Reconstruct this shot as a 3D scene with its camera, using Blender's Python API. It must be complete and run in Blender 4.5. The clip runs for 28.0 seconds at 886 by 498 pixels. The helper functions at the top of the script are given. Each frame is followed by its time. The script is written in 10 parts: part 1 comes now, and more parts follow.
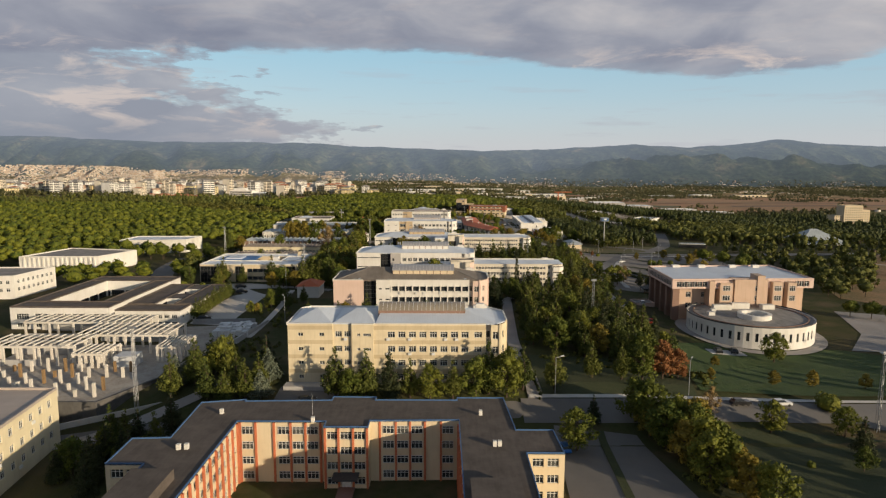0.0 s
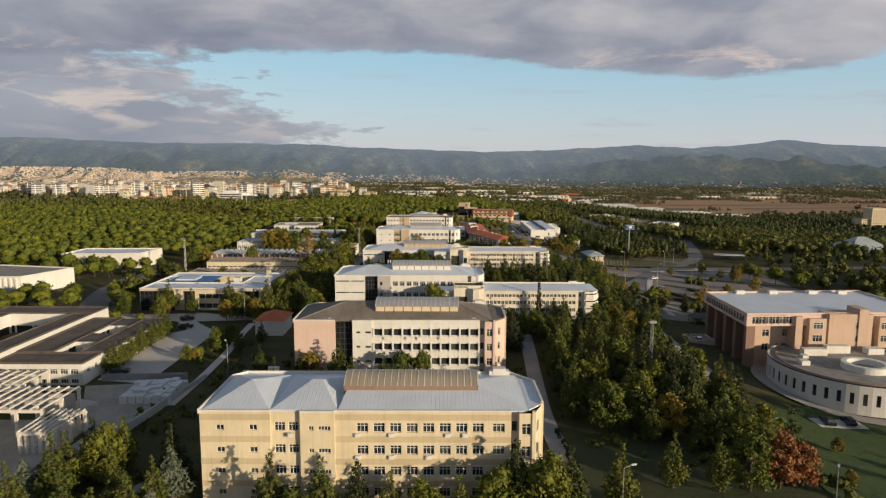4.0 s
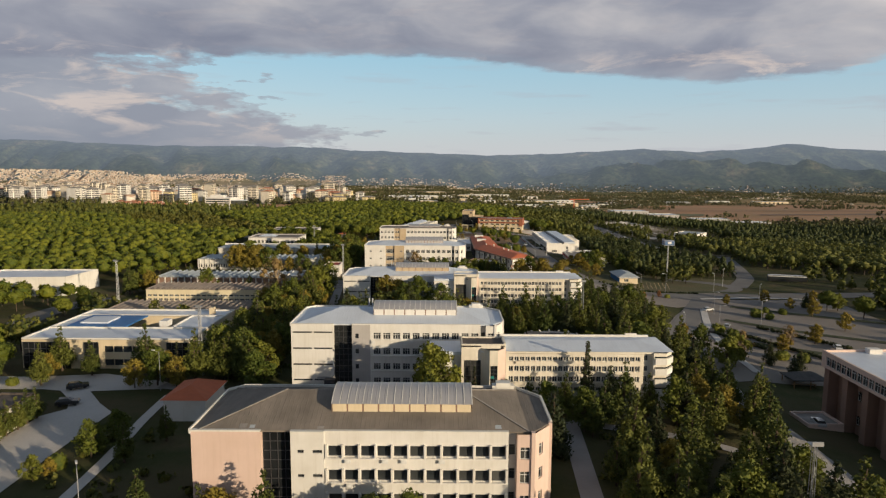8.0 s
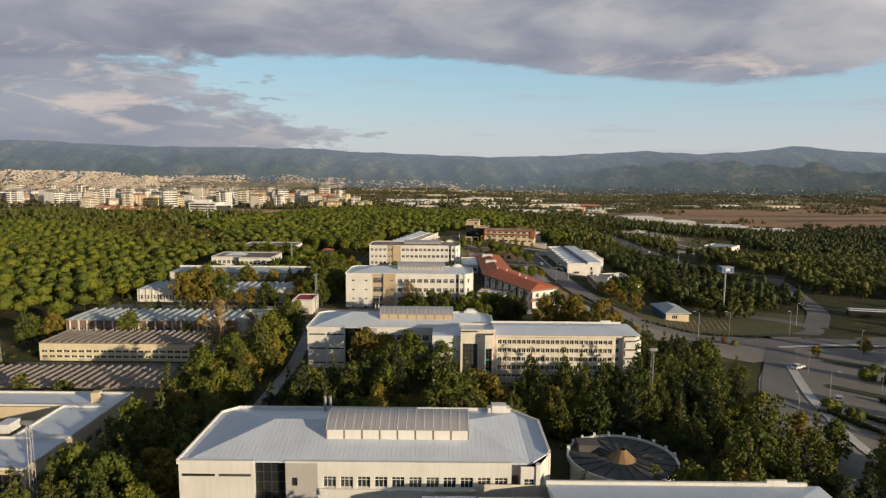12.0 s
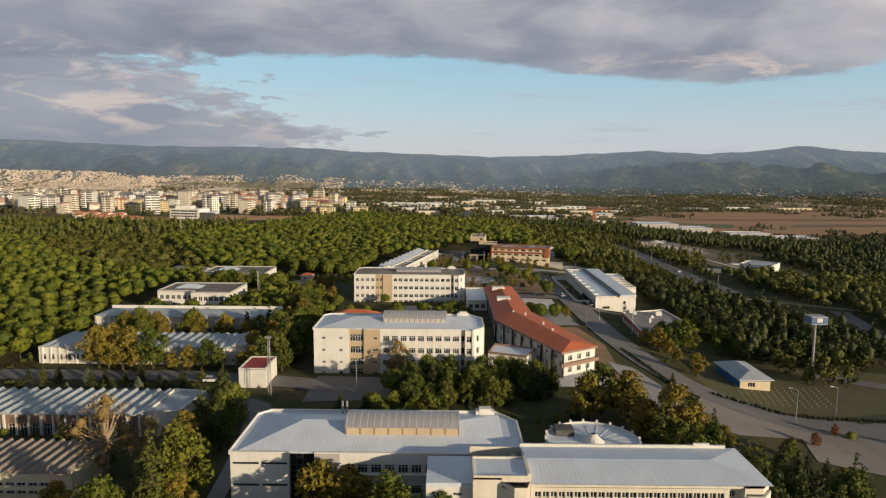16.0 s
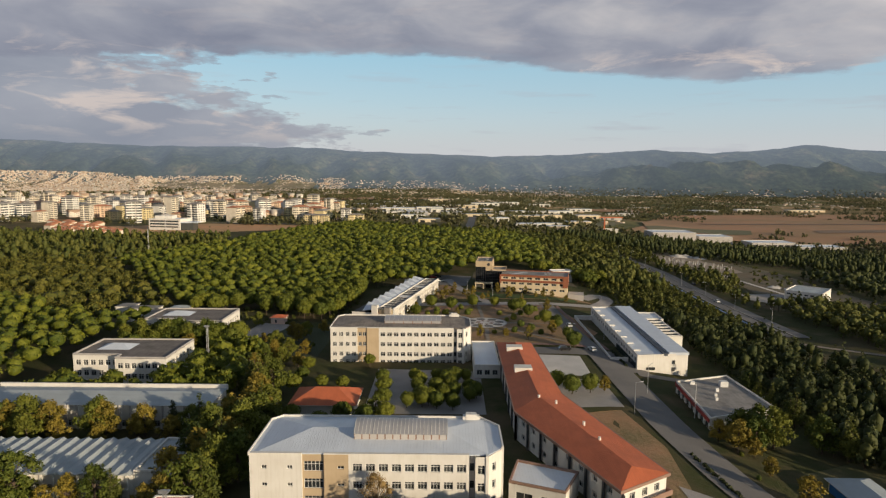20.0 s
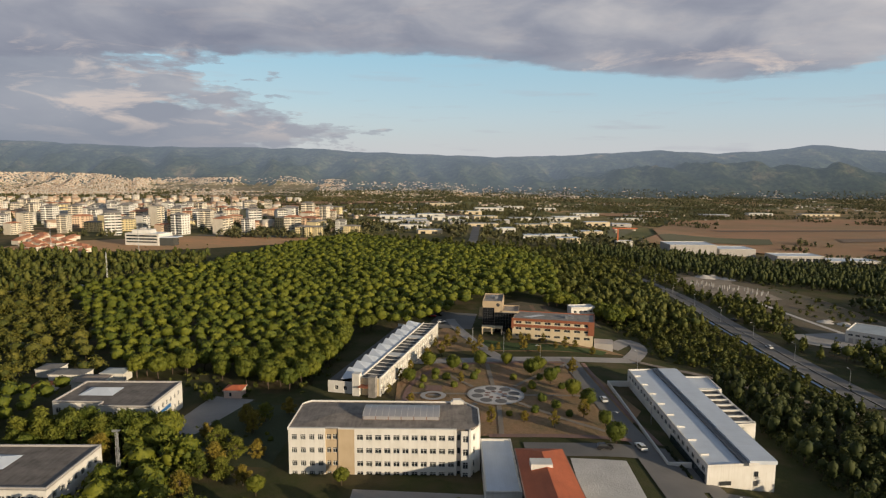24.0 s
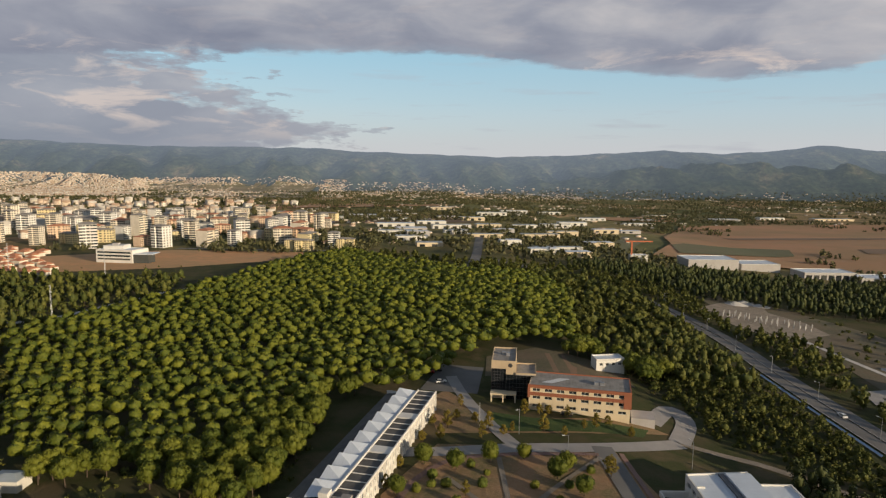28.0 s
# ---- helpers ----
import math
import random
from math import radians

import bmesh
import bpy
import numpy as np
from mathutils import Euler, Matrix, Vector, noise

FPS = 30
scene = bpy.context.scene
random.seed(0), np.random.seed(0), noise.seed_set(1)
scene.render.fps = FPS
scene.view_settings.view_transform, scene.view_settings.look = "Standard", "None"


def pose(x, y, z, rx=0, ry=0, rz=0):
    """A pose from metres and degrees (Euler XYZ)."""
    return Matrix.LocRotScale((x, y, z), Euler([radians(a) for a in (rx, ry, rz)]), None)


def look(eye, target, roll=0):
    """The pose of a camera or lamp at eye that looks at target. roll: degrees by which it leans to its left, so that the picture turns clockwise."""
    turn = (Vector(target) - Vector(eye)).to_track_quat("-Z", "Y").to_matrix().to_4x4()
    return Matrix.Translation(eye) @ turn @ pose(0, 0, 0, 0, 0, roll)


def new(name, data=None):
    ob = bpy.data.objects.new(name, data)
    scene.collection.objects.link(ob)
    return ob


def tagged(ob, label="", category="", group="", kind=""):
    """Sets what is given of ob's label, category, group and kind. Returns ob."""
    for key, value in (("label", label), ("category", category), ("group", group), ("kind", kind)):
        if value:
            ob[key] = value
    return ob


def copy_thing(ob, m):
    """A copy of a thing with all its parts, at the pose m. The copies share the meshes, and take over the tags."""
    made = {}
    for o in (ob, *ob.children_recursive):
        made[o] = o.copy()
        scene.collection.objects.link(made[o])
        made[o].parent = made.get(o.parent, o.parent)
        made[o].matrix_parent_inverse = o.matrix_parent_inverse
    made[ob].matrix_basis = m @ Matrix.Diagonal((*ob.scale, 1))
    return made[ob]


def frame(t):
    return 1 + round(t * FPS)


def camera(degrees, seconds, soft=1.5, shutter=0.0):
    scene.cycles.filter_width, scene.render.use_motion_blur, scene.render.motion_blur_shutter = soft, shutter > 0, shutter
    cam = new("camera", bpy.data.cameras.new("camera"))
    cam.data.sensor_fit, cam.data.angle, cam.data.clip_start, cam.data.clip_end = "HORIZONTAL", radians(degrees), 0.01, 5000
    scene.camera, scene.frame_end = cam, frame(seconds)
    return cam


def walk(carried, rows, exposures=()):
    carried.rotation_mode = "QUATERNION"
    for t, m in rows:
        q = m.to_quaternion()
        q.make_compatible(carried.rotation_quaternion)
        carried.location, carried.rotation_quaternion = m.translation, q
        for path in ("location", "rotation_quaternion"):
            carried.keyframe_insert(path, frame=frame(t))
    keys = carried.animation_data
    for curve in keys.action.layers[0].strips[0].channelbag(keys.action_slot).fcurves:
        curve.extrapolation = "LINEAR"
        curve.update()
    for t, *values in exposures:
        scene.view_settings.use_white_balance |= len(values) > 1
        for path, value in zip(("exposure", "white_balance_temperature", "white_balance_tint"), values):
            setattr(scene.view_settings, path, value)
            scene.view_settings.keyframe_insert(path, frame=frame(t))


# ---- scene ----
cam = camera(70, 28.0, 1.25)
PATH = [
    (0, look((0.37, 3.51, 48.40), (0.619, 102.641, 35.283), 0.22)),
    (1, look((0.45, 15.55, 48.37), (0.676, 114.676, 35.187), 0.18)),
    (2, look((0.51, 28.49, 48.19), (0.694, 127.622, 35.041), 0.16)),
    (3, look((0.56, 42.14, 47.94), (0.675, 141.282, 34.884), 0.15)),
    (4.5, look((0.58, 63.57, 47.56), (0.587, 162.737, 34.709), 0.18)),
    (6, look((0.54, 85.74, 47.33), (0.441, 184.936, 34.698), 0.22)),
    (7, look((0.48, 100.75, 47.32), (0.319, 199.962, 34.825), 0.26)),
    (8, look((0.40, 115.84, 47.46), (0.183, 215.071, 35.085), 0.30)),
    (9, look((0.31, 130.95, 47.77), (0.038, 230.196, 35.494), 0.34)),
    (10, look((0.19, 146.04, 48.27), (-0.112, 245.288, 36.066), 0.37)),
    (11, look((0.08, 161.05, 48.97), (-0.261, 260.312, 36.812), 0.40)),
    (12, look((-0.04, 175.99, 49.88), (-0.405, 275.245, 37.738), 0.43)),
    (13.5, look((-0.20, 198.19, 51.64), (-0.605, 297.449, 39.474), 0.45)),
    (15, look((-0.32, 220.17, 53.85), (-0.775, 319.420, 41.627), 0.46)),
    (16, look((-0.38, 234.71, 55.56), (-0.869, 333.950, 43.288), 0.46)),
    (17, look((-0.41, 249.17, 57.45), (-0.946, 348.401, 45.121), 0.45)),
    (18, look((-0.41, 263.56, 59.51), (-1.005, 362.789, 47.118), 0.43)),
    (19, look((-0.38, 277.91, 61.71), (-1.048, 377.131, 49.267), 0.41)),
    (20, look((-0.32, 292.23, 64.05), (-1.078, 391.439, 51.554), 0.39)),
    (21, look((-0.25, 306.52, 66.49), (-1.098, 405.726, 53.963), 0.37)),
    (22.5, look((-0.12, 327.93, 70.34), (-1.122, 427.127, 57.767), 0.34)),
    (24, look((0.00, 349.29, 74.34), (-1.159, 448.482, 61.740), 0.33)),
    (25, look((0.05, 363.47, 77.07), (-1.207, 462.667, 64.446), 0.33)),
    (26, look((0.04, 377.59, 79.83), (-1.288, 476.775, 67.170), 0.35)),
    (27, look((-0.04, 391.59, 82.61), (-1.415, 490.763, 69.886), 0.39)),
    (28, look((-0.24, 405.41, 85.41), (-1.605, 504.569, 72.570), 0.45)),
]
walk(cam, PATH)
# ---- light: low evening sun from behind and to the side, broken cloud ----
SUN_TO = Vector((0.765, -0.625, 0.18)).normalized()
sun = new("sun", bpy.data.lights.new("sun", "SUN"))
sun.data.energy, sun.data.angle, sun.data.color = 4.85, radians(0.7), (1.0, 0.81, 0.56)
sun.matrix_world = look((0, 0, 300), Vector((0, 0, 300)) - SUN_TO)


class Nodes:
    """Small helper to write node trees."""

    def __init__(self, tree):
        self.t = tree
        tree.nodes.clear()

    def add(self, kind, **kw):
        n = self.t.nodes.new("ShaderNode" + kind)
        for k, v in kw.items():
            if k.startswith("in_"):
                n.inputs[k[3:].replace("_", " ")].default_value = v
            elif k == "op":
                n.operation = v
            elif k == "data":
                n.data_type = v
            elif k == "blend":
                n.blend_type = v
        return n

    def link(self, a, b):
        self.t.links.new(a, b)

    def math(self, op, a, b=0.0, clamp=False):
        n = self.t.nodes.new("ShaderNodeMath")
        n.operation, n.use_clamp = op, clamp
        for i, v in enumerate((a, b)):
            if isinstance(v, (int, float)):
                n.inputs[i].default_value = v
            else:
                self.link(v, n.inputs[i])
        return n.outputs[0]

    def noise(self, vec, scale, detail=4.0, rough=0.55, distort=0.0):
        n = self.t.nodes.new("ShaderNodeTexNoise")
        n.inputs["Scale"].default_value, n.inputs["Detail"].default_value = scale, detail
        n.inputs["Roughness"].default_value, n.inputs["Distortion"].default_value = rough, distort
        if vec is not None:
            self.link(vec, n.inputs["Vector"])
        return n.outputs[0]

    def ramp(self, fac, stops, smooth=False):
        n = self.t.nodes.new("ShaderNodeValToRGB")
        el = n.color_ramp.elements
        if smooth:
            n.color_ramp.interpolation = "EASE"
        while len(el) < len(stops):
            el.new(0.5)
        for e, (p, c) in zip(el, stops):
            e.position = p
            e.color = (c, c, c, 1) if isinstance(c, (int, float)) else (*c, 1)
        self.link(fac, n.inputs[0])
        return n.outputs[0]

    def mix(self, fac, a, b, blend="MIX"):
        n = self.t.nodes.new("ShaderNodeMix")
        n.data_type, n.blend_type = "RGBA", blend
        for sock, v in ((n.inputs[0], fac), (n.inputs[6], a), (n.inputs[7], b)):
            if isinstance(v, (int, float)):
                sock.default_value = v
            elif isinstance(v, tuple):
                sock.default_value = (*v, 1)
            else:
                self.link(v, sock)
        return n.outputs[2]


def scaled_by(n, vec, kx, ky):
    m = n.add("Mapping")
    m.inputs["Scale"].default_value = (kx, ky, 1.0)
    n.link(vec, m.inputs[0])
    return m.outputs[0]


def build_world():
    w = bpy.data.worlds.new("evening_sky")
    scene.world = w
    w.use_nodes = True
    n = Nodes(w.node_tree)
    out = n.add("OutputWorld")
    sky = n.add("TexSky")
    sky.sky_type, sky.sun_disc = "NISHITA", False
    sky.sun_elevation = math.asin(SUN_TO.z)
    sky.sun_rotation = math.atan2(SUN_TO.x, SUN_TO.y)
    sky.air_density, sky.dust_density, sky.ozone_density = 1.0, 1.2, 1.5
    co = n.add("TexCoord").outputs["Generated"]
    sep = n.add("SeparateXYZ")
    n.link(co, sep.inputs[0])
    x, y, z = sep.outputs
    # tangent of elevation and azimuth seen from the flight line
    flat = n.math("SQRT", n.math("ADD", n.math("MULTIPLY", x, x), n.math("MULTIPLY", y, y)))
    elev = n.math("DIVIDE", z, n.math("MAXIMUM", flat, 0.01))
    az = n.math("ARCTAN2", x, y)
    comb = n.add("CombineXYZ")
    n.link(az, comb.inputs[0])
    n.link(n.math("MULTIPLY", elev, 2.4), comb.inputs[1])
    v = comb.outputs[0]
    big = n.noise(v, 3.0, 5, 0.55)
    fine = n.noise(v, 6.0, 7, 0.52, 0.4)
    wisp = n.math("SUBTRACT", n.noise(scaled_by(n, v, 1.0, 1.6), 16.0, 6, 0.6), 0.5)
    roll = n.math("SUBTRACT", big, 0.5)
    # the heavy deck overhead, its edge lowest on one side and breaking off beyond
    at = n.math("MULTIPLY", n.math("ADD", az, 0.7), 1 / 1.4, True)
    edge = n.ramp(at, [(0.0, 0.130), (0.064, 0.140), (0.157, 0.154), (0.277, 0.165), (0.36, 0.173), (0.5, 0.174), (0.574, 0.162), (0.636, 0.149), (0.725, 0.136), (0.781, 0.128), (0.89, 0.132), (0.92, 0.146), (0.94, 0.156), (0.965, 0.20), (1.0, 0.26)])
    over = n.math("SUBTRACT", n.math("ADD", elev, n.math("ADD", n.math("MULTIPLY", wisp, 0.024), n.math("MULTIPLY", roll, 0.02))), edge)
    deck = n.ramp(n.math("MULTIPLY", n.math("ADD", over, 0.006), 48.0, True), [(0.0, 0.0), (0.5, 0.92), (1.0, 1.0)], True)
    # gaps that open in the deck higher up
    hole = n.ramp(n.noise(scaled_by(n, v, 1.0, 1.3), 5.2, 6, 0.6, 0.4), [(0.66, 0.0), (0.78, 0.7)])
    deck = n.math("MULTIPLY", deck, n.math("SUBTRACT", 1.0, n.math("MULTIPLY", hole, n.ramp(elev, [(0.2, 0.0), (0.26, 1.0)]))))
    # the bank of cloud that reaches down to the mountain on one side
    up = n.math("MULTIPLY", elev, 5.0, True)
    reach = n.math("SUBTRACT", n.ramp(up, [(0.0, 0.30), (0.20, 0.46), (0.28, 0.52), (0.40, 0.38), (0.55, 0.32), (0.75, 0.28), (0.92, 0.34)]), 0.64)
    side_in = n.math("SUBTRACT", n.math("ADD", reach, n.math("ADD", n.math("MULTIPLY", wisp, 0.62), n.math("MULTIPLY", roll, 0.24))), az)
    side = n.ramp(n.math("MULTIPLY", side_in, 9.0, True), [(0.0, 0.0), (0.35, 0.55), (1.0, 0.95)], True)
    # thin streaks low over the hills
    comb2 = n.add("CombineXYZ")
    n.link(az, comb2.inputs[0])
    n.link(n.math("MULTIPLY", elev, 9.0), comb2.inputs[1])
    streak = n.ramp(n.noise(comb2.outputs[0], 5.5, 5, 0.55), [(0.56, 0.0), (0.68, 0.55)])
    streak = n.math("MULTIPLY", streak, n.ramp(elev, [(0.015, 1.0), (0.09, 0.7), (0.15, 0.35)]))
    low = n.ramp(elev, [(0.0, 0.85), (0.03, 0.55), (0.06, 0.2), (0.10, 0.0)])
    # cloud colours: lavender grey bodies, paler where they thin, warm where the sun catches them
    tone = n.math("ADD", n.math("MULTIPLY", fine, 0.62), n.math("MULTIPLY", big, 0.38))
    tone = n.math("ADD", tone, n.ramp(at, [(0.0, -0.03), (0.5, 0.0), (0.72, 0.02), (0.97, 0.15)]))
    tone = n.math("SUBTRACT", tone, n.ramp(n.math("MULTIPLY", over, 14.0, True), [(0.0, 0.13), (0.45, 0.08), (1.0, 0.0)]))
    body = n.ramp(tone, [(0.30, (0.23, 0.25, 0.32)), (0.44, (0.315, 0.33, 0.39)), (0.56, (0.43, 0.43, 0.465)), (0.72, (0.61, 0.575, 0.57))])
    lit = n.ramp(n.noise(scaled_by(n, v, 1.0, 1.5), 8.0, 7, 0.62, 0.7), [(0.52, 0.0), (0.66, 0.85)])
    lit = n.math("MULTIPLY", lit, n.ramp(elev, [(0.035, 0.25), (0.06, 0.95), (0.15, 1.0), (0.18, 0.12), (0.3, 0.2)]))
    cloud = n.mix(lit, body, (0.70, 0.59, 0.53))
    # overhead, out of view, the deck gives way to sky set dark to lower the fill
    dim_overhead = n.ramp(elev, [(0.28, 0.0), (0.48, 0.92)])
    cloud = n.mix(dim_overhead, cloud, (0.115, 0.155, 0.21))
    base = n.mix(1.0, sky.outputs[0], (0.15, 0.15, 0.15), "MULTIPLY")
    base = n.mix(0.72, base, n.ramp(n.math("MULTIPLY", elev, 5.0, True), [(0.0, (0.60, 0.63, 0.69)), (0.4, (0.50, 0.64, 0.75)), (0.9, (0.34, 0.60, 0.76))]))
    base = n.mix(low, base, (0.60, 0.60, 0.62))
    base = n.mix(streak, base, (0.44, 0.45, 0.50))
    mist = n.math("MULTIPLY", n.ramp(elev, [(0.03, 1.0), (0.08, 0.0)], True), n.ramp(at, [(0.05, 0.9), (0.42, 0.0)]))
    puff = n.ramp(n.noise(scaled_by(n, v, 1.0, 1.7), 9.0, 7, 0.6, 0.5), [(0.49, 0.0), (0.62, 0.75)])
    puff = n.math("MULTIPLY", puff, n.ramp(elev, [(0.04, 0.3), (0.065, 1.0), (0.15, 0.9), (0.18, 0.0)]))
    bank = n.mix(puff, n.mix(0.30, body, (0.40, 0.41, 0.45)), (0.70, 0.59, 0.53))
    cloud_low = n.mix(mist, bank, (0.24, 0.27, 0.33))
    base = n.mix(side, base, cloud_low)
    base = n.mix(deck, base, cloud)
    bg = n.add("Background")
    bg.inputs[1].default_value = 1.0
    n.link(base, bg.inputs[0])
    n.link(bg.outputs[0], out.inputs[0])


build_world()
# ---- materials ----
def shader(name):
    m = bpy.data.materials.new(name)
    m.use_nodes = True
    n = Nodes(m.node_tree)
    out, bsdf = n.add("OutputMaterial"), n.add("BsdfPrincipled")
    n.link(bsdf.outputs[0], out.inputs[0])
    co = n.add("TexCoord").outputs["Object"]
    return m, n, bsdf, co


def bump(n, bsdf, height, strength=0.3, dist=0.1):
    b = n.add("Bump")
    b.inputs["Strength"].default_value, b.inputs["Distance"].default_value = strength, dist
    n.link(height, b.inputs["Height"])
    n.link(b.outputs[0], bsdf.inputs["Normal"])


def scaled(n, co, x, y, z):
    mp = n.add("Mapping")
    mp.inputs["Scale"].default_value = (x, y, z)
    n.link(co, mp.inputs[0])
    return mp.outputs[0]


def plaster(name, col, dirt=0.35, rough=0.85):
    """Painted render: broad fading, rain streaks and fine grain."""
    m, n, b, co = shader(name)
    dark = tuple(c * (1 - dirt) * k for c, k in zip(col, (0.98, 0.94, 0.86)))
    broad = n.ramp(n.noise(co, 0.22, 4), [(0.42, 0.0), (0.72, 0.75)])
    streak = n.ramp(n.noise(scaled(n, co, 2.2, 2.2, 0.12), 1.0, 5, 0.65), [(0.50, 0.0), (0.74, 0.8)])
    c = n.mix(n.math("MULTIPLY", broad, 0.6), col, dark)
    c = n.mix(n.math("MULTIPLY", streak, 0.55), c, dark)
    n.link(c, b.inputs["Base Color"])
    b.inputs["Roughness"].default_value = rough
    bump(n, b, n.noise(co, 9.0, 5), 0.15, 0.03)
    return m


def sheet(name, col, period=0.9, axis=0, rough=0.45, dirt=0.3, metal=0.0):
    """Standing-seam or corrugated roof sheet with seams along one axis and weathering."""
    m, n, b, co = shader(name)
    sep = n.add("SeparateXYZ")
    n.link(co, sep.inputs[0])
    fr = n.math("FRACT", n.math("DIVIDE", sep.outputs[axis], period))
    seam = n.ramp(fr, [(0.0, 1.0), (0.06, 0.0), (0.94, 0.0), (1.0, 1.0)])
    worn = n.ramp(n.noise(co, 0.16, 6, 0.62), [(0.38, 0.0), (0.75, 1.0)])
    rows = n.ramp(n.noise(scaled(n, co, 0.9, 0.09, 0.5) if axis == 0 else scaled(n, co, 0.09, 0.9, 0.5), 1.0, 4), [(0.45, 0.0), (0.75, 1.0)])
    dark = tuple(c * (1 - dirt) for c in col)
    c = n.mix(n.math("MULTIPLY", worn, 0.75), col, dark)
    c = n.mix(n.math("MULTIPLY", rows, 0.4), c, dark)
    c = n.mix(n.math("MULTIPLY", seam, 0.25), c, tuple(v * 0.5 for v in col))
    n.link(c, b.inputs["Base Color"])
    b.inputs["Roughness"].default_value, b.inputs["Metallic"].default_value = rough, metal
    bump(n, b, seam, 0.5, 0.06)
    return m


def bitumen(name, col, dirt=0.4):
    """Felt or asphalt roofing with lighter worn streaks and stains."""
    m, n, b, co = shader(name)
    a = n.ramp(n.noise(co, 0.3, 7, 0.65), [(0.3, 0.0), (0.72, 1.0)])
    s = n.ramp(n.noise(scaled(n, co, 1.6, 0.2, 1.0), 1.0, 5), [(0.4, 0.0), (0.7, 1.0)])
    c = n.mix(a, tuple(v * (1 - dirt) for v in col), tuple(min(1, v * 1.25) for v in col))
    c = n.mix(n.math("MULTIPLY", s, 0.35), c, tuple(min(1, v * 1.5) for v in col))
    n.link(c, b.inputs["Base Color"])
    b.inputs["Roughness"].default_value = 0.9
    bump(n, b, n.noise(co, 14, 4), 0.3, 0.03)
    return m


def ground_like(name, c1, c2, c3, scale=0.12, fine=2.2, rough=0.95, grain=0.35):
    """Soil, gravel or turf: three tones mixed at two scales."""
    m, n, b, co = shader(name)
    a = n.ramp(n.noise(co, scale, 6, 0.6), [(0.36, 0.0), (0.64, 1.0)])
    f = n.ramp(n.noise(co, fine, 6, 0.7), [(0.38, 0.0), (0.66, 1.0)])
    c = n.mix(a, c1, c2)
    c = n.mix(n.math("MULTIPLY", f, 0.55), c, c3)
    n.link(c, b.inputs["Base Color"])
    b.inputs["Roughness"].default_value = rough
    bump(n, b, f, grain, 0.15)
    return m


def simple(name, col, rough=0.6, metal=0.0, var=0.25, scale=1.5):
    m, n, b, co = shader(name)
    a = n.ramp(n.noise(co, scale, 5, 0.6), [(0.3, 0.0), (0.7, 1.0)])
    n.link(n.mix(a, tuple(v * (1 - var) for v in col), col), b.inputs["Base Color"])
    b.inputs["Roughness"].default_value, b.inputs["Metallic"].default_value = rough, metal
    return m


def foliage(name, c1, c2, islands=False):
    """Leaves: tone differs from tree to tree and from clump to clump."""
    m, n, b, co = shader(name)
    if islands:
        r = n.add("NewGeometry").outputs["Random Per Island"]
    else:
        r = n.add("ObjectInfo").outputs["Random"]
    patch = n.noise(co, 0.55, 3)
    speck = n.math("SUBTRACT", n.noise(co, 2.6, 2), 0.5)
    t = n.math("ADD", n.math("MULTIPLY", r, 0.5), n.math("ADD", n.math("MULTIPLY", n.math("SUBTRACT", patch, 0.25), 0.6), n.math("MULTIPLY", speck, 0.8)), True)
    n.link(n.ramp(t, [(0.1, c1), (0.9, c2)]), b.inputs["Base Color"])
    b.inputs["Roughness"].default_value = 0.7
    b.inputs["Specular IOR Level"].default_value = 0.25
    return m


def glass_dark(name, tint=(0.02, 0.024, 0.028), rough=0.06):
    m, n, b, co = shader(name)
    a = n.ramp(n.noise(co, 0.35, 2), [(0.35, 0.0), (0.75, 1.0)])
    r = n.add("ObjectInfo").outputs["Random"]
    k = n.math("MULTIPLY", n.math("POWER", r, 3.0), 0.8)
    c = n.mix(a, tint, tuple(v * 1.8 for v in tint))
    n.link(n.mix(k, c, (0.12, 0.12, 0.11)), b.inputs["Base Color"])
    b.inputs["Roughness"].default_value = rough
    b.inputs["IOR"].default_value = 1.5
    return m


M = {}
M["cream"] = plaster("cream_render", (0.70, 0.60, 0.42), 0.38)
M["cream_band"] = plaster("ochre_band", (0.56, 0.46, 0.30), 0.35)
M["white"] = plaster("white_render", (0.71, 0.69, 0.65), 0.26)
M["offwhite"] = plaster("offwhite_render", (0.70, 0.68, 0.63), 0.30)
# weathered white; the cream is low sun's warmth put into the colour
M["wing_wall"] = plaster("weathered_cream_white", (0.72, 0.665, 0.565), 0.34)
M["pink"] = plaster("pink_render", (0.66, 0.50, 0.43), 0.18)
M["peach"] = plaster("peach_render", (0.56, 0.41, 0.31), 0.25)
M["brown"] = plaster("brown_cladding", (0.27, 0.17, 0.13), 0.3)
M["grey"] = plaster("grey_render", (0.44, 0.42, 0.41), 0.22)
M["tan"] = plaster("tan_render", (0.50, 0.39, 0.26), 0.22)
M["sand"] = plaster("sand_render", (0.66, 0.55, 0.38), 0.22)
M["orange"] = plaster("brick_red_pilaster", (0.50, 0.15, 0.07), 0.3)
M["rust"] = plaster("rust_cladding", (0.30, 0.105, 0.055), 0.25)
M["yellowish"] = plaster("pale_yellow_render", (0.72, 0.64, 0.45), 0.25)
M["roof_white"] = sheet("white_metal_roof", (0.66, 0.71, 0.78), 0.6, 0, 0.4, 0.2)
M["roof_white_y"] = sheet("white_metal_roof_cross", (0.66, 0.71, 0.78), 0.6, 1, 0.4, 0.2)
M["roof_beige"] = sheet("beige_sheet_roof", (0.50, 0.42, 0.36), 0.7, 1, 0.6, 0.25)
M["rubble"] = ground_like("rubble_ground", (0.40, 0.36, 0.31), (0.28, 0.24, 0.20), (0.48, 0.44, 0.39), 0.25, 1.4)
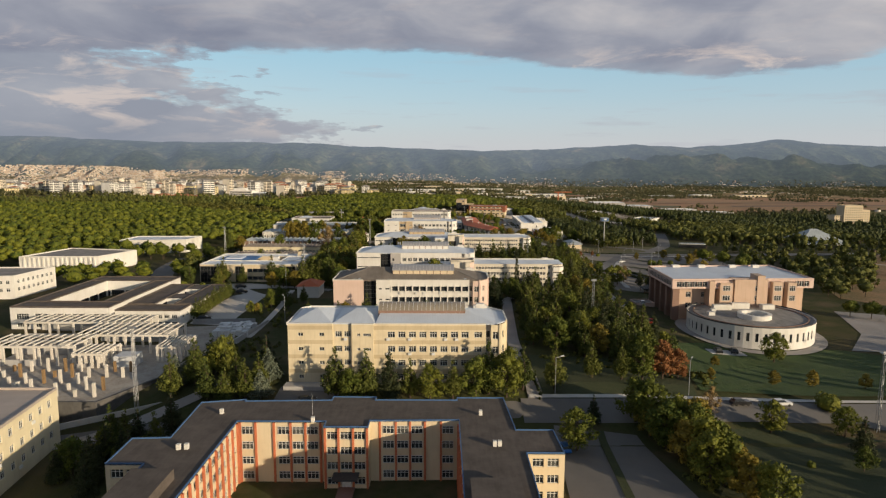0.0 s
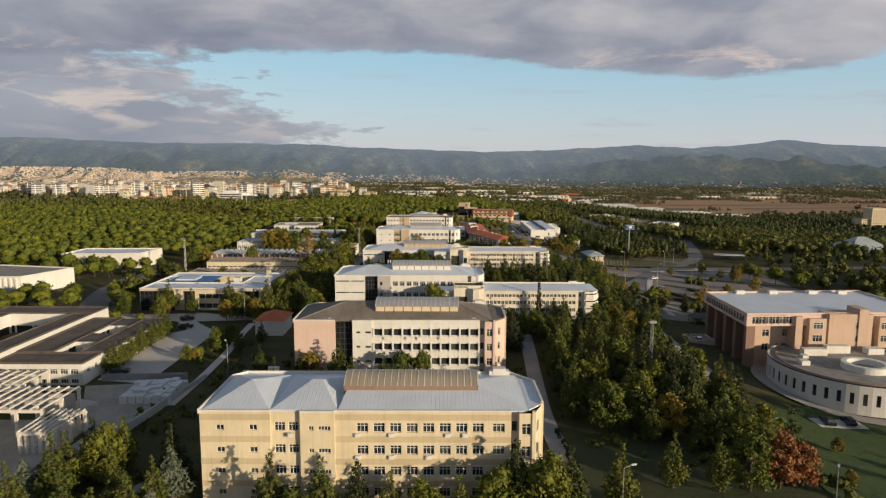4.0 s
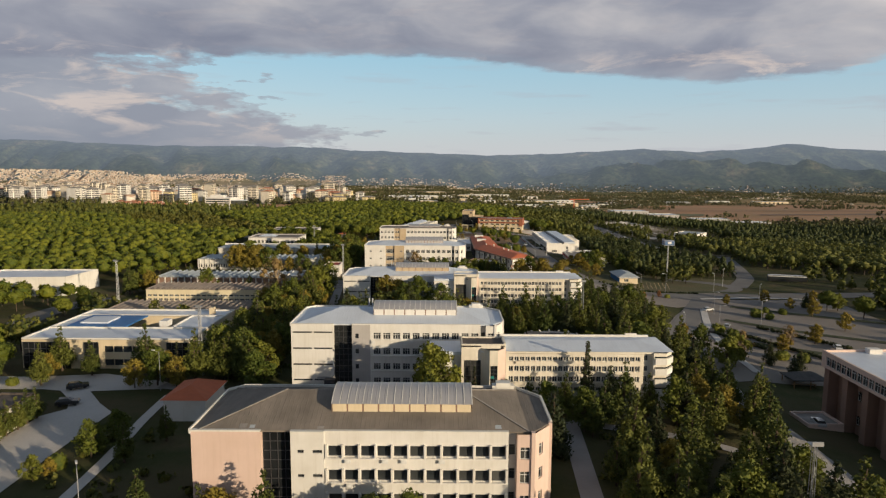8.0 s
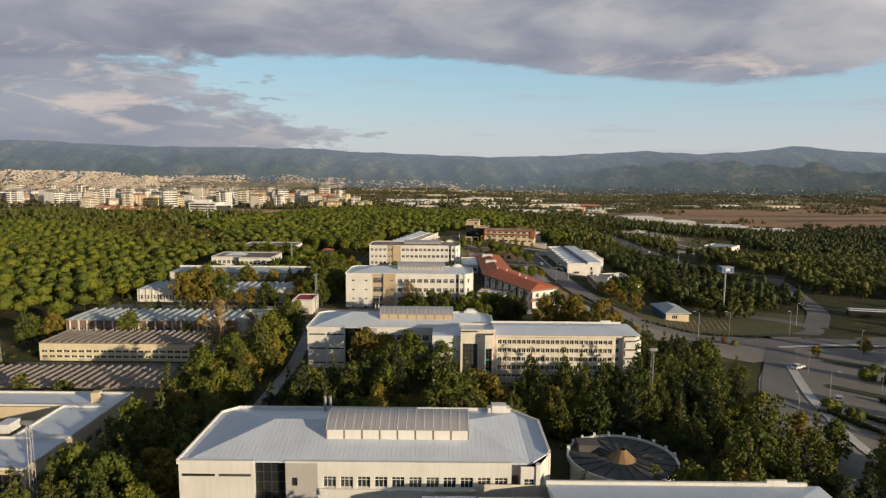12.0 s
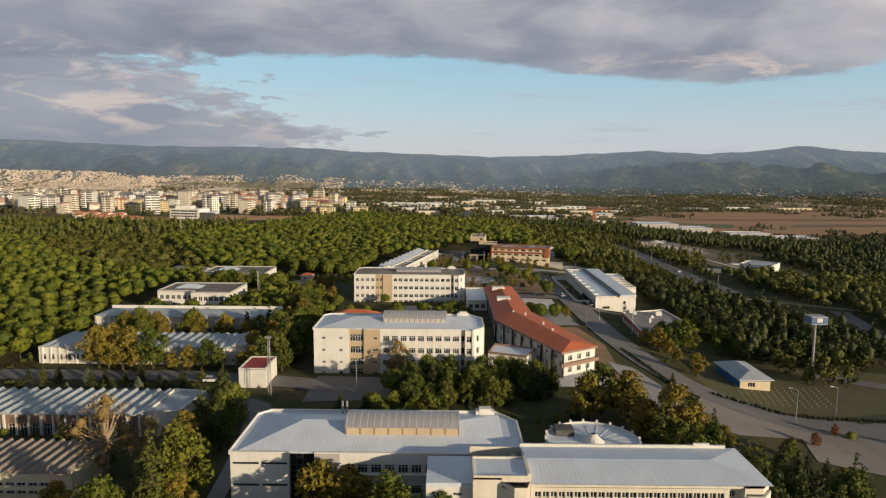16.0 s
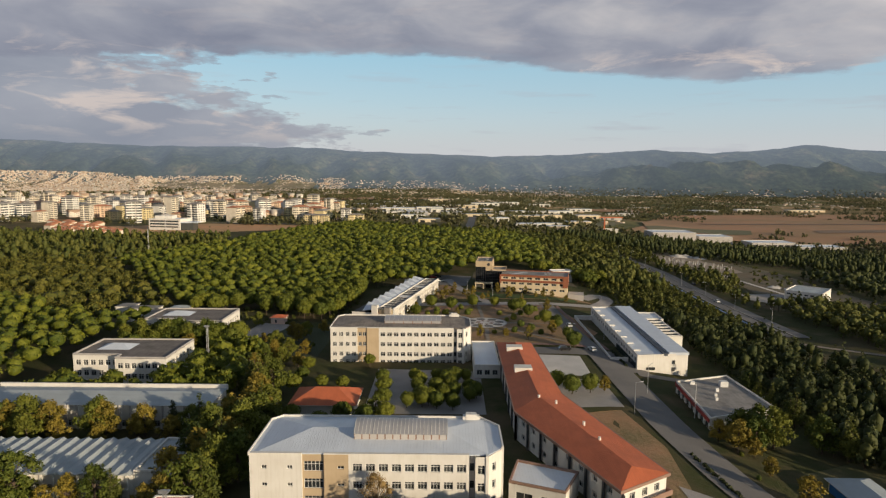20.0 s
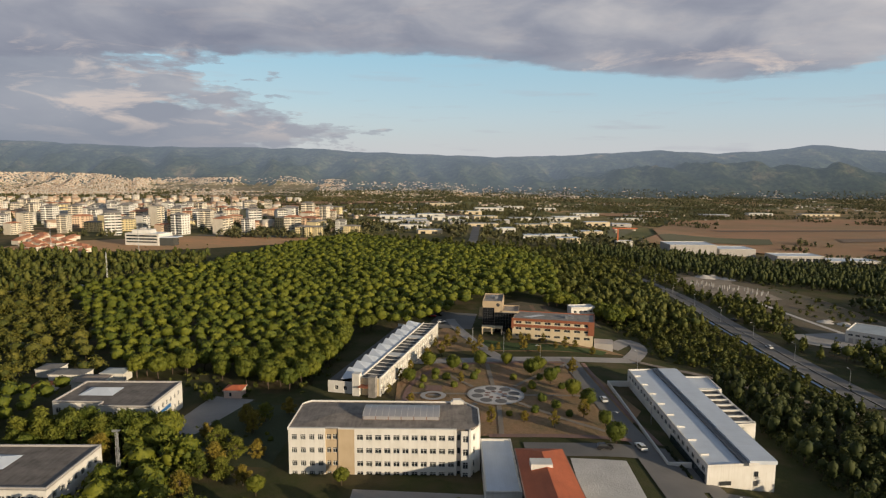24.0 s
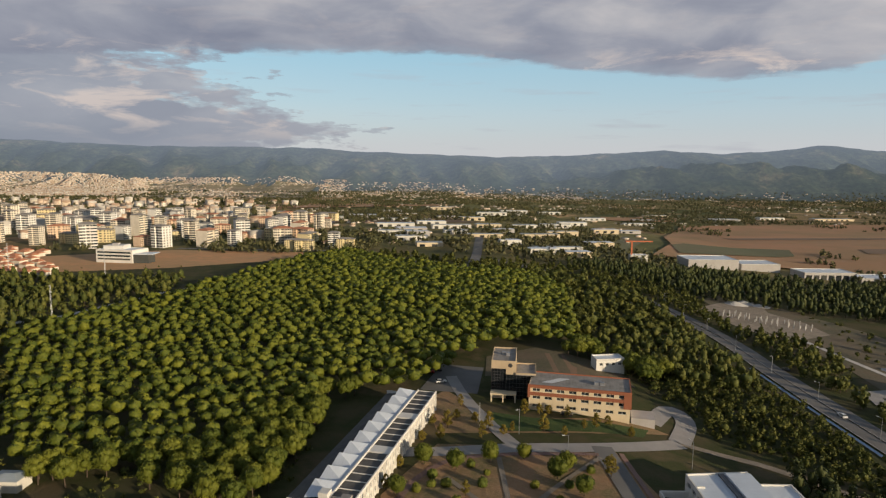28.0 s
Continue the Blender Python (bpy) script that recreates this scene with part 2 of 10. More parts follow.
M["spoil"] = ground_like("spoil_heap_ground", (0.27, 0.21, 0.16), (0.15, 0.125, 0.085), (0.38, 0.32, 0.265), 0.09, 0.5)
M["pale_slab"] = ground_like("pale_slab_paving", (0.60, 0.57, 0.54), (0.50, 0.48, 0.45), (0.56, 0.53, 0.50), 0.2, 2.0)
M["roof_pale"] = sheet("pale_sheet_roof", (0.41, 0.45, 0.47), 0.5, 1, 0.5, 0.3)
M["roof_grey"] = sheet("grey_sheet_roof", (0.20, 0.195, 0.19), 1.1, 0, 0.6, 0.4)
M["roof_fibre"] = sheet("grey_brown_fibre_roof", (0.235, 0.20, 0.165), 0.62, 0, 0.85, 0.55)
M["roof_rust"] = sheet("brown_fibre_roof", (0.30, 0.25, 0.21), 0.5, 1, 0.8, 0.4)
M["roof_tile"] = sheet("clay_tile_roof", (0.57, 0.15, 0.062), 0.35, 0, 0.75, 0.35)
M["vault"] = sheet("grey_vault_sheet", (0.42, 0.41, 0.42), 1.2, 0, 0.35, 0.2, 0.2)
M["vault_clear"] = sheet("tan_polycarbonate", (0.36, 0.30, 0.22), 1.25, 0, 0.25, 0.3)
M["felt"] = bitumen("brown_felt", (0.105, 0.085, 0.072))
M["felt_grey"] = bitumen("grey_felt", (0.27, 0.25, 0.23))
M["felt_worn"] = bitumen("worn_brown_felt", (0.19, 0.165, 0.145), 0.5)
M["felt_tan"] = bitumen("dusty_tan_felt", (0.25, 0.215, 0.185), 0.5)
M["felt_dark"] = bitumen("dark_felt", (0.10, 0.095, 0.09))
M["asphalt"] = ground_like("asphalt", (0.130, 0.124, 0.120), (0.185, 0.174, 0.164), (0.155, 0.146, 0.140), 0.07, 3.0, 0.9, 0.1)
M["worn_asphalt"] = ground_like("worn_asphalt", (0.215, 0.188, 0.165), (0.275, 0.24, 0.21), (0.18, 0.16, 0.145), 0.05, 2.2, 0.95, 0.15)
M["gravel"] = ground_like("pale_gravel", (0.56, 0.525, 0.49), (0.45, 0.42, 0.39), (0.62, 0.575, 0.53), 0.06, 3.0)
M["paving"] = ground_like("concrete_paving", (0.36, 0.335, 0.32), (0.27, 0.255, 0.24), (0.32, 0.295, 0.28), 0.1, 2.0)
M["red_paving"] = ground_like("red_paving", (0.26, 0.14, 0.11), (0.20, 0.125, 0.10), (0.24, 0.17, 0.145), 0.15, 2.5)
M["lawn"] = ground_like("lawn", (0.026, 0.060, 0.009), (0.046, 0.084, 0.014), (0.070, 0.088, 0.024), 0.14, 0.9, 0.95, 0.8)
M["dry"] = ground_like("dry_grass", (0.33, 0.185, 0.095), (0.135, 0.118, 0.045), (0.36, 0.225, 0.13), 0.075, 0.9, 0.95, 0.7)
# rough grass, darkened to carry the shade over the slope
M["rough_grass"] = ground_like("rough_grass", (0.032, 0.046, 0.015), (0.042, 0.052, 0.019), (0.064, 0.066, 0.028), 0.12, 1.5)
M["waste"] = ground_like("weedy_waste_ground", (0.125, 0.092, 0.055), (0.075, 0.075, 0.035), (0.175, 0.13, 0.085), 0.05, 0.9)
M["worn_path"] = ground_like("worn_earth_path", (0.27, 0.22, 0.175), (0.20, 0.165, 0.125), (0.31, 0.26, 0.21), 0.2, 2.0)
M["soil"] = ground_like("bare_earth", (0.20, 0.115, 0.07), (0.15, 0.10, 0.06), (0.24, 0.16, 0.11), 0.05, 1.4)
M["field"] = ground_like("stubble_field", (0.44, 0.215, 0.105), (0.28, 0.18, 0.08), (0.37, 0.215, 0.11), 0.007, 0.05)
M["red_earth"] = ground_like("bare_red_earth", (0.66, 0.32, 0.14), (0.50, 0.28, 0.13), (0.36, 0.25, 0.11), 0.012, 0.10)
M["ploughed"] = ground_like("ploughed_field", (0.22, 0.135, 0.085), (0.17, 0.12, 0.075), (0.25, 0.16, 0.10), 0.02, 0.2)
M["meadow"] = ground_like("worn_meadow", (0.085, 0.085, 0.028), (0.125, 0.095, 0.045), (0.065, 0.075, 0.026), 0.09, 1.4)
M["field_green"] = ground_like("fallow_field", (0.13, 0.13, 0.055), (0.16, 0.125, 0.065), (0.11, 0.12, 0.05), 0.006, 0.05)
M["concrete"] = plaster("raw_concrete", (0.44, 0.43, 0.42), 0.3)
M["fresh_concrete"] = plaster("fresh_concrete", (0.66, 0.62, 0.56), 0.2)
M["kerb"] = plaster("kerb_stone", (0.42, 0.40, 0.38), 0.25)
M["steel"] = simple("galvanised_steel", (0.42, 0.43, 0.45), 0.45, 0.6)
M["dark_steel"] = simple("dark_steel", (0.07, 0.07, 0.075), 0.5, 0.3)
M["frame"] = simple("white_window_frame", (0.72, 0.72, 0.70), 0.5)
M["frame_dark"] = simple("dark_window_frame", (0.06, 0.06, 0.065), 0.5)
M["glass"] = glass_dark("window_glass")
M["glass_black"] = glass_dark("black_stair_glass", (0.010, 0.012, 0.014), 0.12)
M["glass_black"].node_tree.nodes["Principled BSDF"].inputs["Specular IOR Level"].default_value = 0.28
M["glass_blue"] = glass_dark("tinted_glass", (0.018, 0.028, 0.034), 0.04)
M["blue"] = simple("blue_paint", (0.03, 0.16, 0.42), 0.5)
M["teal"] = simple("teal_paint", (0.02, 0.22, 0.20), 0.5)
M["blue_trim"] = simple("blue_edge_trim", (0.07, 0.15, 0.31), 0.5)
M["grey_trim"] = simple("dark_grey_trim", (0.085, 0.095, 0.11), 0.5)
M["red_trim"] = simple("red_fascia", (0.38, 0.05, 0.04), 0.55)
M["white_paint"] = simple("white_paint", (0.74, 0.74, 0.73), 0.5)
M["wrap"] = simple("white_wrapping", (0.68, 0.69, 0.70), 0.4, 0, 0.3, 2.5)
M["timber"] = simple("formwork_timber", (0.30, 0.19, 0.09), 0.8)
M["rubber"] = simple("tyre_rubber", (0.02, 0.02, 0.02), 0.8)
M["bark_pale"] = simple("pale_bark", (0.34, 0.26, 0.17), 0.95, 0, 0.3, 3)
M["bark"] = simple("bark", (0.10, 0.07, 0.05), 0.95, 0, 0.4, 3)
M["leaf_stone"] = foliage("stone_pine_needles", (0.055, 0.075, 0.007), (0.16, 0.162, 0.016))
M["leaf_stone_far"] = foliage("stone_pine_needles_mass", (0.046, 0.068, 0.007), (0.178, 0.180, 0.015), True)
M["leaf_pine"] = foliage("pine_needles", (0.040, 0.058, 0.010), (0.135, 0.138, 0.022))
M["leaf_dark"] = foliage("cedar_needles", (0.024, 0.034, 0.013), (0.060, 0.066, 0.021))
M["leaf_green"] = foliage("green_leaves", (0.052, 0.076, 0.010), (0.18, 0.178, 0.022))
M["leaf_gold"] = foliage("golden_leaves", (0.15, 0.12, 0.018), (0.27, 0.20, 0.030))
M["leaf_rust"] = foliage("russet_leaves", (0.20, 0.085, 0.03), (0.30, 0.13, 0.045))
M["leaf_silver"] = foliage("silver_fir_needles", (0.10, 0.12, 0.085), (0.17, 0.19, 0.13))
M["leaf_bare"] = foliage("thinning_leaves", (0.17, 0.115, 0.045), (0.30, 0.20, 0.075))
M["leaf_mix_far"] = foliage("mixed_wood_mass", (0.044, 0.060, 0.011), (0.14, 0.132, 0.024), True)
M["leaf_dark_far"] = foliage("dark_wood_mass", (0.024, 0.037, 0.009), (0.072, 0.078, 0.017), True)
M["leaf_olive_far"] = foliage("olive_wood_mass", (0.048, 0.060, 0.010), (0.172, 0.150, 0.024), True)
M["leaf_plain_far"] = foliage("plain_tree_mass", (0.052, 0.060, 0.024), (0.140, 0.122, 0.05), True)


def town_material():
    """Small houses far off: wall and roof tones differ from house to house, windows in rows."""
    m, n, b, co = shader("town_houses")
    geo = n.add("NewGeometry")
    r = geo.outputs["Random Per Island"]
    wall = n.ramp(r, [(0.0, (0.62, 0.50, 0.36)), (0.25, (0.70, 0.62, 0.50)), (0.5, (0.66, 0.48, 0.34)), (0.75, (0.74, 0.70, 0.62)), (1.0, (0.56, 0.42, 0.30))])
    roof = n.ramp(n.math("FRACT", n.math("MULTIPLY", r, 7.31)), [(0.0, (0.34, 0.22, 0.15)), (0.3, (0.44, 0.32, 0.23)), (0.5, (0.46, 0.42, 0.37)), (1.0, (0.60, 0.56, 0.50))])
    p, q = n.add("SeparateXYZ"), n.add("SeparateXYZ")
    n.link(co, p.inputs[0])
    n.link(geo.outputs["Normal"], q.inputs[0])
    band = lambda v, k: n.ramp(n.math("FRACT", n.math("DIVIDE", v, k)), [(0.28, 0.0), (0.36, 1.0), (0.68, 1.0), (0.76, 0.0)])
    win = n.math("MULTIPLY", band(p.outputs[2], 3.0), band(n.math("ADD", p.outputs[0], p.outputs[1]), 3.4))
    c = n.mix(n.math("MULTIPLY", win, 0.7), wall, (0.09, 0.085, 0.08))
    n.link(n.mix(n.math("GREATER_THAN", q.outputs[2], 0.5), c, roof), b.inputs["Base Color"])
    b.inputs["Roughness"].default_value = 0.85
    return m


M["town"] = town_material()
M["town_ground"] = ground_like("town_streets", (0.25, 0.21, 0.14), (0.13, 0.13, 0.07), (0.34, 0.29, 0.22), 0.012, 0.12)
M["roof_clay"] = sheet("weathered_clay_roof", (0.52, 0.22, 0.12), 0.4, 0, 0.8, 0.3)
M["tower_wall"] = plaster("apartment_render", (0.72, 0.65, 0.54), 0.3)
M["tower_white"] = plaster("apartment_white", (0.74, 0.72, 0.68), 0.25)
M["tower_tan"] = plaster("apartment_peach", (0.68, 0.50, 0.36), 0.3)
M["tower_yellow"] = plaster("apartment_yellow", (0.74, 0.62, 0.36), 0.25)


def hill_material():
    """Far wooded hills of the backdrop; kilometres of haze are painted on as emission."""
    m, n, b, co = shader("far_hills")
    sep = n.add("SeparateXYZ")
    n.link(co, sep.inputs[0])
    a = n.ramp(n.noise(co, 0.0042, 10, 0.68, 0.5), [(0.36, (0.014, 0.024, 0.015)), (0.48, (0.036, 0.048, 0.026)), (0.58, (0.070, 0.078, 0.040)), (0.70, (0.20, 0.155, 0.09))])
    f = n.ramp(n.noise(co, 0.03, 5, 0.65), [(0.38, 0.35), (0.62, 1.0)])
    n.link(n.mix(1.0, a, f, "MULTIPLY"), b.inputs["Base Color"])
    b.inputs["Roughness"].default_value = 1.0
    b.inputs["Specular IOR Level"].default_value = 0.0
    # painted haze: a blue glow that strengthens with distance
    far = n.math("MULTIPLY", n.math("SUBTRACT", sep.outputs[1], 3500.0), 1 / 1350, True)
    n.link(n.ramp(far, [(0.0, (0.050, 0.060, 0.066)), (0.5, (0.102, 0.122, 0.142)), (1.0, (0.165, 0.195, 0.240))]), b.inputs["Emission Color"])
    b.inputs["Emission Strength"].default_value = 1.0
    bump(n, b, n.noise(co, 0.012, 6, 0.6), 0.7, 40)
    return m


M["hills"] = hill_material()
# ---- building blocks ----
class Mesh:
    """Collects vertices and faces of one part."""

    def __init__(self):
        self.v, self.f = [], []

    def face(self, *pts):
        k = len(self.v)
        self.v += [tuple(p) for p in pts]
        self.f.append(tuple(range(k, k + len(pts))))
        return self

    def box(self, x0, y0, z0, x1, y1, z1):
        return self.prism([(x0, y0), (x1, y0), (x1, y1), (x0, y1)], z0, z1)

    def prism(self, poly, z0, z1):
        k, n = len(self.v), len(poly)
        self.v += [(x, y, z0) for x, y in poly] + [(x, y, z1) for x, y in poly]
        self.f += [tuple(range(k + n - 1, k - 1, -1)), tuple(range(k + n, k + 2 * n))]
        self.f += [(k + i, k + (i + 1) % n, k + n + (i + 1) % n, k + n + i) for i in range(n)]
        return self

    def tube(self, a, b, r0, r1, sides=8):
        a, b = Vector(a), Vector(b)
        d = (b - a).normalized()
        u = d.orthogonal().normalized()
        w = d.cross(u)
        k = len(self.v)
        for p, r in ((a, r0), (b, r1)):
            for i in range(sides):
                t = 2 * math.pi * i / sides
                self.v.append(tuple(p + (u * math.cos(t) + w * math.sin(t)) * r))
        self.f += [(k + i, k + (i + 1) % sides, k + sides + (i + 1) % sides, k + sides + i) for i in range(sides)]
        self.f += [tuple(range(k + sides - 1, k - 1, -1)), tuple(range(k + sides, k + 2 * sides))]
        return self

    def bar(self, a, b, w, h):
        """A straight bar of width w and height h between two points."""
        a, b = Vector(a), Vector(b)
        d = (b - a).normalized()
        s = d.cross(Vector((0, 0, 1)))
        s = (s if s.length > 1e-4 else Vector((1, 0, 0))).normalized()
        u = s.cross(d).normalized()
        c = [(-w / 2, -h / 2), (w / 2, -h / 2), (w / 2, h / 2), (-w / 2, h / 2)]
        k = len(self.v)
        for p in (a, b):
            self.v += [tuple(p + s * i + u * j) for i, j in c]
        self.f += [(k + 3, k + 2, k + 1, k), (k + 4, k + 5, k + 6, k + 7)]
        self.f += [(k + i, k + (i + 1) % 4, k + 4 + (i + 1) % 4, k + 4 + i) for i in range(4)]
        return self

    def data(self, name, smooth=False):
        me = bpy.data.meshes.new(name)
        me.from_pydata(self.v, [], self.f)
        if smooth:
            me.polygons.foreach_set("use_smooth", [True] * len(me.polygons))
        me.update()
        return me


def part(name, mesh, material, parent=None, label="", smooth=False):
    me = mesh if isinstance(mesh, bpy.types.Mesh) else mesh.data(name, smooth)
    if not me.materials:
        me.materials.append(material)
    ob = new(name, me)
    if parent is not None:
        ob.parent = parent
    return tagged(ob, label)


def thing(name, m, label, category, group="", kind=""):
    ob = new(name)
    ob.empty_display_size = 0.5
    ob.matrix_world = m
    return tagged(ob, label, category, group, kind)


def ss(t):
    t = min(1.0, max(0.0, t))
    return t * t * (3 - 2 * t)


def lerp_table(v, xs, ys):
    if v <= xs[0]:
        return ys[0]
    for a, b, p, q in zip(xs, xs[1:], ys, ys[1:]):
        if v <= b:
            return p + (q - p) * ss((v - a) / (b - a))
    return ys[-1]


def terrain(x, y):
    """Height of the land: a level campus that falls away to one side and to the plain."""
    z = lerp_table(y, (122, 146, 230, 400, 520, 600, 800, 1150, 2000, 3000, 4200), (-7, -1.6, 0.4, 1.2, 1.2, 0.3, 0, -6, -25, -42, -55))
    z -= 6 * ss((x - 40) / 55) * ss((y - 110) / 70)
    z -= 0.07 * min(350, max(0, x - 95)) * ss((y - 300) / 500) * (1 - 0.6 * ss((y - 1500) / 2500))
    return z


def lattice(bars_x, bars_z, d):
    """A flat grid of bars in the xz plane, d thick towards -y, as one connected mesh."""
    xs = sorted({round(v, 4) for p in bars_x for v in p})
    zs = sorted({round(v, 4) for p in bars_z for v in p})
    nx, nz = len(xs) - 1, len(zs) - 1

    def solid(i, j):
        if not (0 <= i < nx and 0 <= j < nz):
            return False
        xc, zc = (xs[i] + xs[i + 1]) / 2, (zs[j] + zs[j + 1]) / 2
        return any(a < xc < b for a, b in bars_x) or any(a < zc < b for a, b in bars_z)

    m, at = Mesh(), {}

    def V(i, j, k):
        if (i, j, k) not in at:
            at[i, j, k] = len(m.v)
            m.v.append((xs[i], -d if k else 0.0, zs[j]))
        return at[i, j, k]

    for i in range(nx):
        for j in range(nz):
            if solid(i, j):
                m.f.append((V(i, j, 1), V(i + 1, j, 1), V(i + 1, j + 1, 1), V(i, j + 1, 1)))
                if not solid(i - 1, j):
                    m.f.append((V(i, j, 0), V(i, j, 1), V(i, j + 1, 1), V(i, j + 1, 0)))
                if not solid(i + 1, j):
                    m.f.append((V(i + 1, j, 1), V(i + 1, j, 0), V(i + 1, j + 1, 0), V(i + 1, j + 1, 1)))
                if not solid(i, j - 1):
                    m.f.append((V(i, j, 0), V(i + 1, j, 0), V(i + 1, j, 1), V(i, j, 1)))
                if not solid(i, j + 1):
                    m.f.append((V(i, j + 1, 1), V(i + 1, j + 1, 1), V(i + 1, j + 1, 0), V(i, j + 1, 0)))
    return m


def window_data(w, h, cols, rows, cache={}):
    key = (round(w, 2), round(h, 2), cols, rows)
    if key not in cache:
        t, d = 0.075, 0.07
        bars_x = [(-w / 2, -w / 2 + t)] + [(-w / 2 + w * i / cols - t / 2, -w / 2 + w * i / cols + t / 2) for i in range(1, cols)] + [(w / 2 - t, w / 2)]
        bars_z = [(-h / 2, -h / 2 + t)] + ([(h * 0.2 - t / 2, h * 0.2 + t / 2)] if rows > 1 else []) + [(h / 2 - t, h / 2)]
        f = lattice(bars_x, bars_z, d)
        p = Mesh().box(-w / 2 + 0.02, -0.02, -h / 2 + 0.02, w / 2 - 0.02, 0.0, h / 2 - 0.02)
        cache[key] = (f.data("window"), p.data("pane"))
    return cache[key]


def add_window(parent, x, y, z, turn, w, h, cols=2, rows=2, dark=False, glass="glass"):
    """A framed window, its middle at x, y, z of the building, that faces -y when turn is 0."""
    fd, pd = window_data(w, h, cols, rows)
    if dark:
        key = "dark_" + fd.name
        fd2 = bpy.data.meshes.get(key)
        if fd2 is None:
            fd2 = fd.copy()
            fd2.name = key
            fd2.materials.clear()
            fd2.materials.append(M["frame_dark"])
        fd = fd2
    at = parent.matrix_world.translation
    if abs(at.x) > 48 or at.y > 420:
        # small far windows: frame and glass in one piece
        key = "far_" + fd.name + glass
        me = bpy.data.meshes.get(key)
        if me is None:
            m = Mesh()
            for src in (fd, pd):
                k = len(m.v)
                m.v += [tuple(v.co) for v in src.vertices]
                m.f += [tuple(k + i for i in p.vertices) for p in src.polygons]
            me = m.data(key)
            me.materials.append(M["frame_dark" if dark else "frame"])
            me.materials.append(M[glass])
            me.polygons.foreach_set("material_index", [0] * len(fd.polygons) + [1] * len(pd.polygons))
        win = part("window", me, M["frame"], parent)
        win.matrix_local = pose(x, y, z, 0, 0, turn)
        return win
    win = part("window", fd, M["frame"], parent)
    win.matrix_local = pose(x, y, z, 0, 0, turn)
    pane = part("pane", pd, M[glass], win)
    return win


def facade(parent, name, p0, p1, z0, z1, material, holes=(), depth=0.28, label=""):
    """A wall skin from p0 to p1 (outside to the right of the way) with real recessed openings. holes: (u, v, w, h, cols, rows[, dark])."""
    a, b = Vector((*p0, 0)), Vector((*p1, 0))
    d = b - a
    ln = d.length
    d.normalize()
    out = Vector((d.y, -d.x, 0))
    turn = math.degrees(math.atan2(d.y, d.x))
    us, vs = {0.0, ln}, {z0, z1}
    rects = []
    # blank walls towards the far side
    face = parent.matrix_world.to_3x3() @ out
    px = parent.matrix_world.translation.x
    if face.y > 0.35 or (abs(face.x) > 0.7 and face.x * px > 0 and abs(px) > 12):
        holes = ()
    for h in holes:
        u, v, w, hh = (round(q, 2) for q in h[:4])
        if u - w / 2 < 0.05 or u + w / 2 > ln - 0.05 or v - hh / 2 < z0 + 0.02 or v + hh / 2 > z1 - 0.02:
            continue
        r = tuple(round(q, 3) for q in (u - w / 2, u + w / 2, v - hh / 2, v + hh / 2))
        rects.append(r)
        us |= {round(r[0], 4), round(r[1], 4)}
        vs |= {round(r[2], 4), round(r[3], 4)}
        c = a + d * u - out * depth
        add_window(parent, c.x, c.y, v, turn, w, hh, h[4], h[5], len(h) > 6 and h[6])
    m, at = Mesh(), {}

    def P(u, v, back=0.0):
        key = (round(u, 3), round(v, 3), back)
        if key not in at:
            q = a + d * u - out * back
            at[key] = len(m.v)
            m.v.append((q.x, q.y, v))
        return at[key]

    us, vs = sorted(us), sorted(vs)
    for u0, u1 in zip(us, us[1:]):
        for v0, v1 in zip(vs, vs[1:]):
            uc, vc = (u0 + u1) / 2, (v0 + v1) / 2
            if u1 - u0 > 2e-3 and v1 - v0 > 2e-3 and not any(r[0] < uc < r[1] and r[2] < vc < r[3] for r in rects):
                m.f.append((P(u0, v0), P(u1, v0), P(u1, v1), P(u0, v1)))
    for u0, u1, v0, v1 in rects:
        m.f.append((P(u0, v0), P(u1, v0), P(u1, v0, depth), P(u0, v0, depth)))
        m.f.append((P(u0, v1, depth), P(u1, v1, depth), P(u1, v1), P(u0, v1)))
        m.f.append((P(u0, v0), P(u0, v0, depth), P(u0, v1, depth), P(u0, v1)))
        m.f.append((P(u1, v0, depth), P(u1, v0), P(u1, v1), P(u1, v1, depth)))
    return part(name, m, M[material], parent, label)


def hip(m, x0, y0, x1, y1, z, rise, inset_l, inset_r):
    """A hipped roof with its ridge along x."""
    yc = (y0 + y1) / 2
    a, b = (x0 + inset_l, yc, z + rise), (x1 - inset_r, yc, z + rise)
    m.face((x0, y0, z), (x1, y0, z), b, a)
    m.face((x1, y1, z), (x0, y1, z), a, b)
    if inset_l > 0.01:
        m.face((x0, y1, z), (x0, y0, z), a)
    else:
        m.face((x0, y1, z), (x0, y0, z), a)
    m.face((x1, y0, z), (x1, y1, z), b)
    return m


def parapet(poly, z0, z1, w=0.35):
    """A raised rim that runs round a roof."""
    m = Mesh()
    n = len(poly)
    c = Vector((sum(p[0] for p in poly) / n, sum(p[1] for p in poly) / n))
    inner = []
    for i in range(n):
        p, q, r = Vector(poly[i - 1]), Vector(poly[i]), Vector(poly[(i + 1) % n])
        d1, d2 = (q - p).normalized(), (r - q).normalized()
        n1, n2 = Vector((-d1.y, d1.x)), Vector((-d2.y, d2.x))
        k = n1 + n2
        k = k / max(0.3, k.dot(n1)) if k.length > 1e-6 else n1
        inner.append(tuple(q + k * w))
    for i in range(n):
        j = (i + 1) % n
        m.face((*poly[i], z0), (*poly[j], z0), (*poly[j], z1), (*poly[i], z1))
        m.face((*poly[i], z1), (*poly[j], z1), (*inner[j], z1), (*inner[i], z1))
        m.face((*inner[j], z0), (*inner[i], z0), (*inner[i], z1), (*inner[j], z1))
    return m


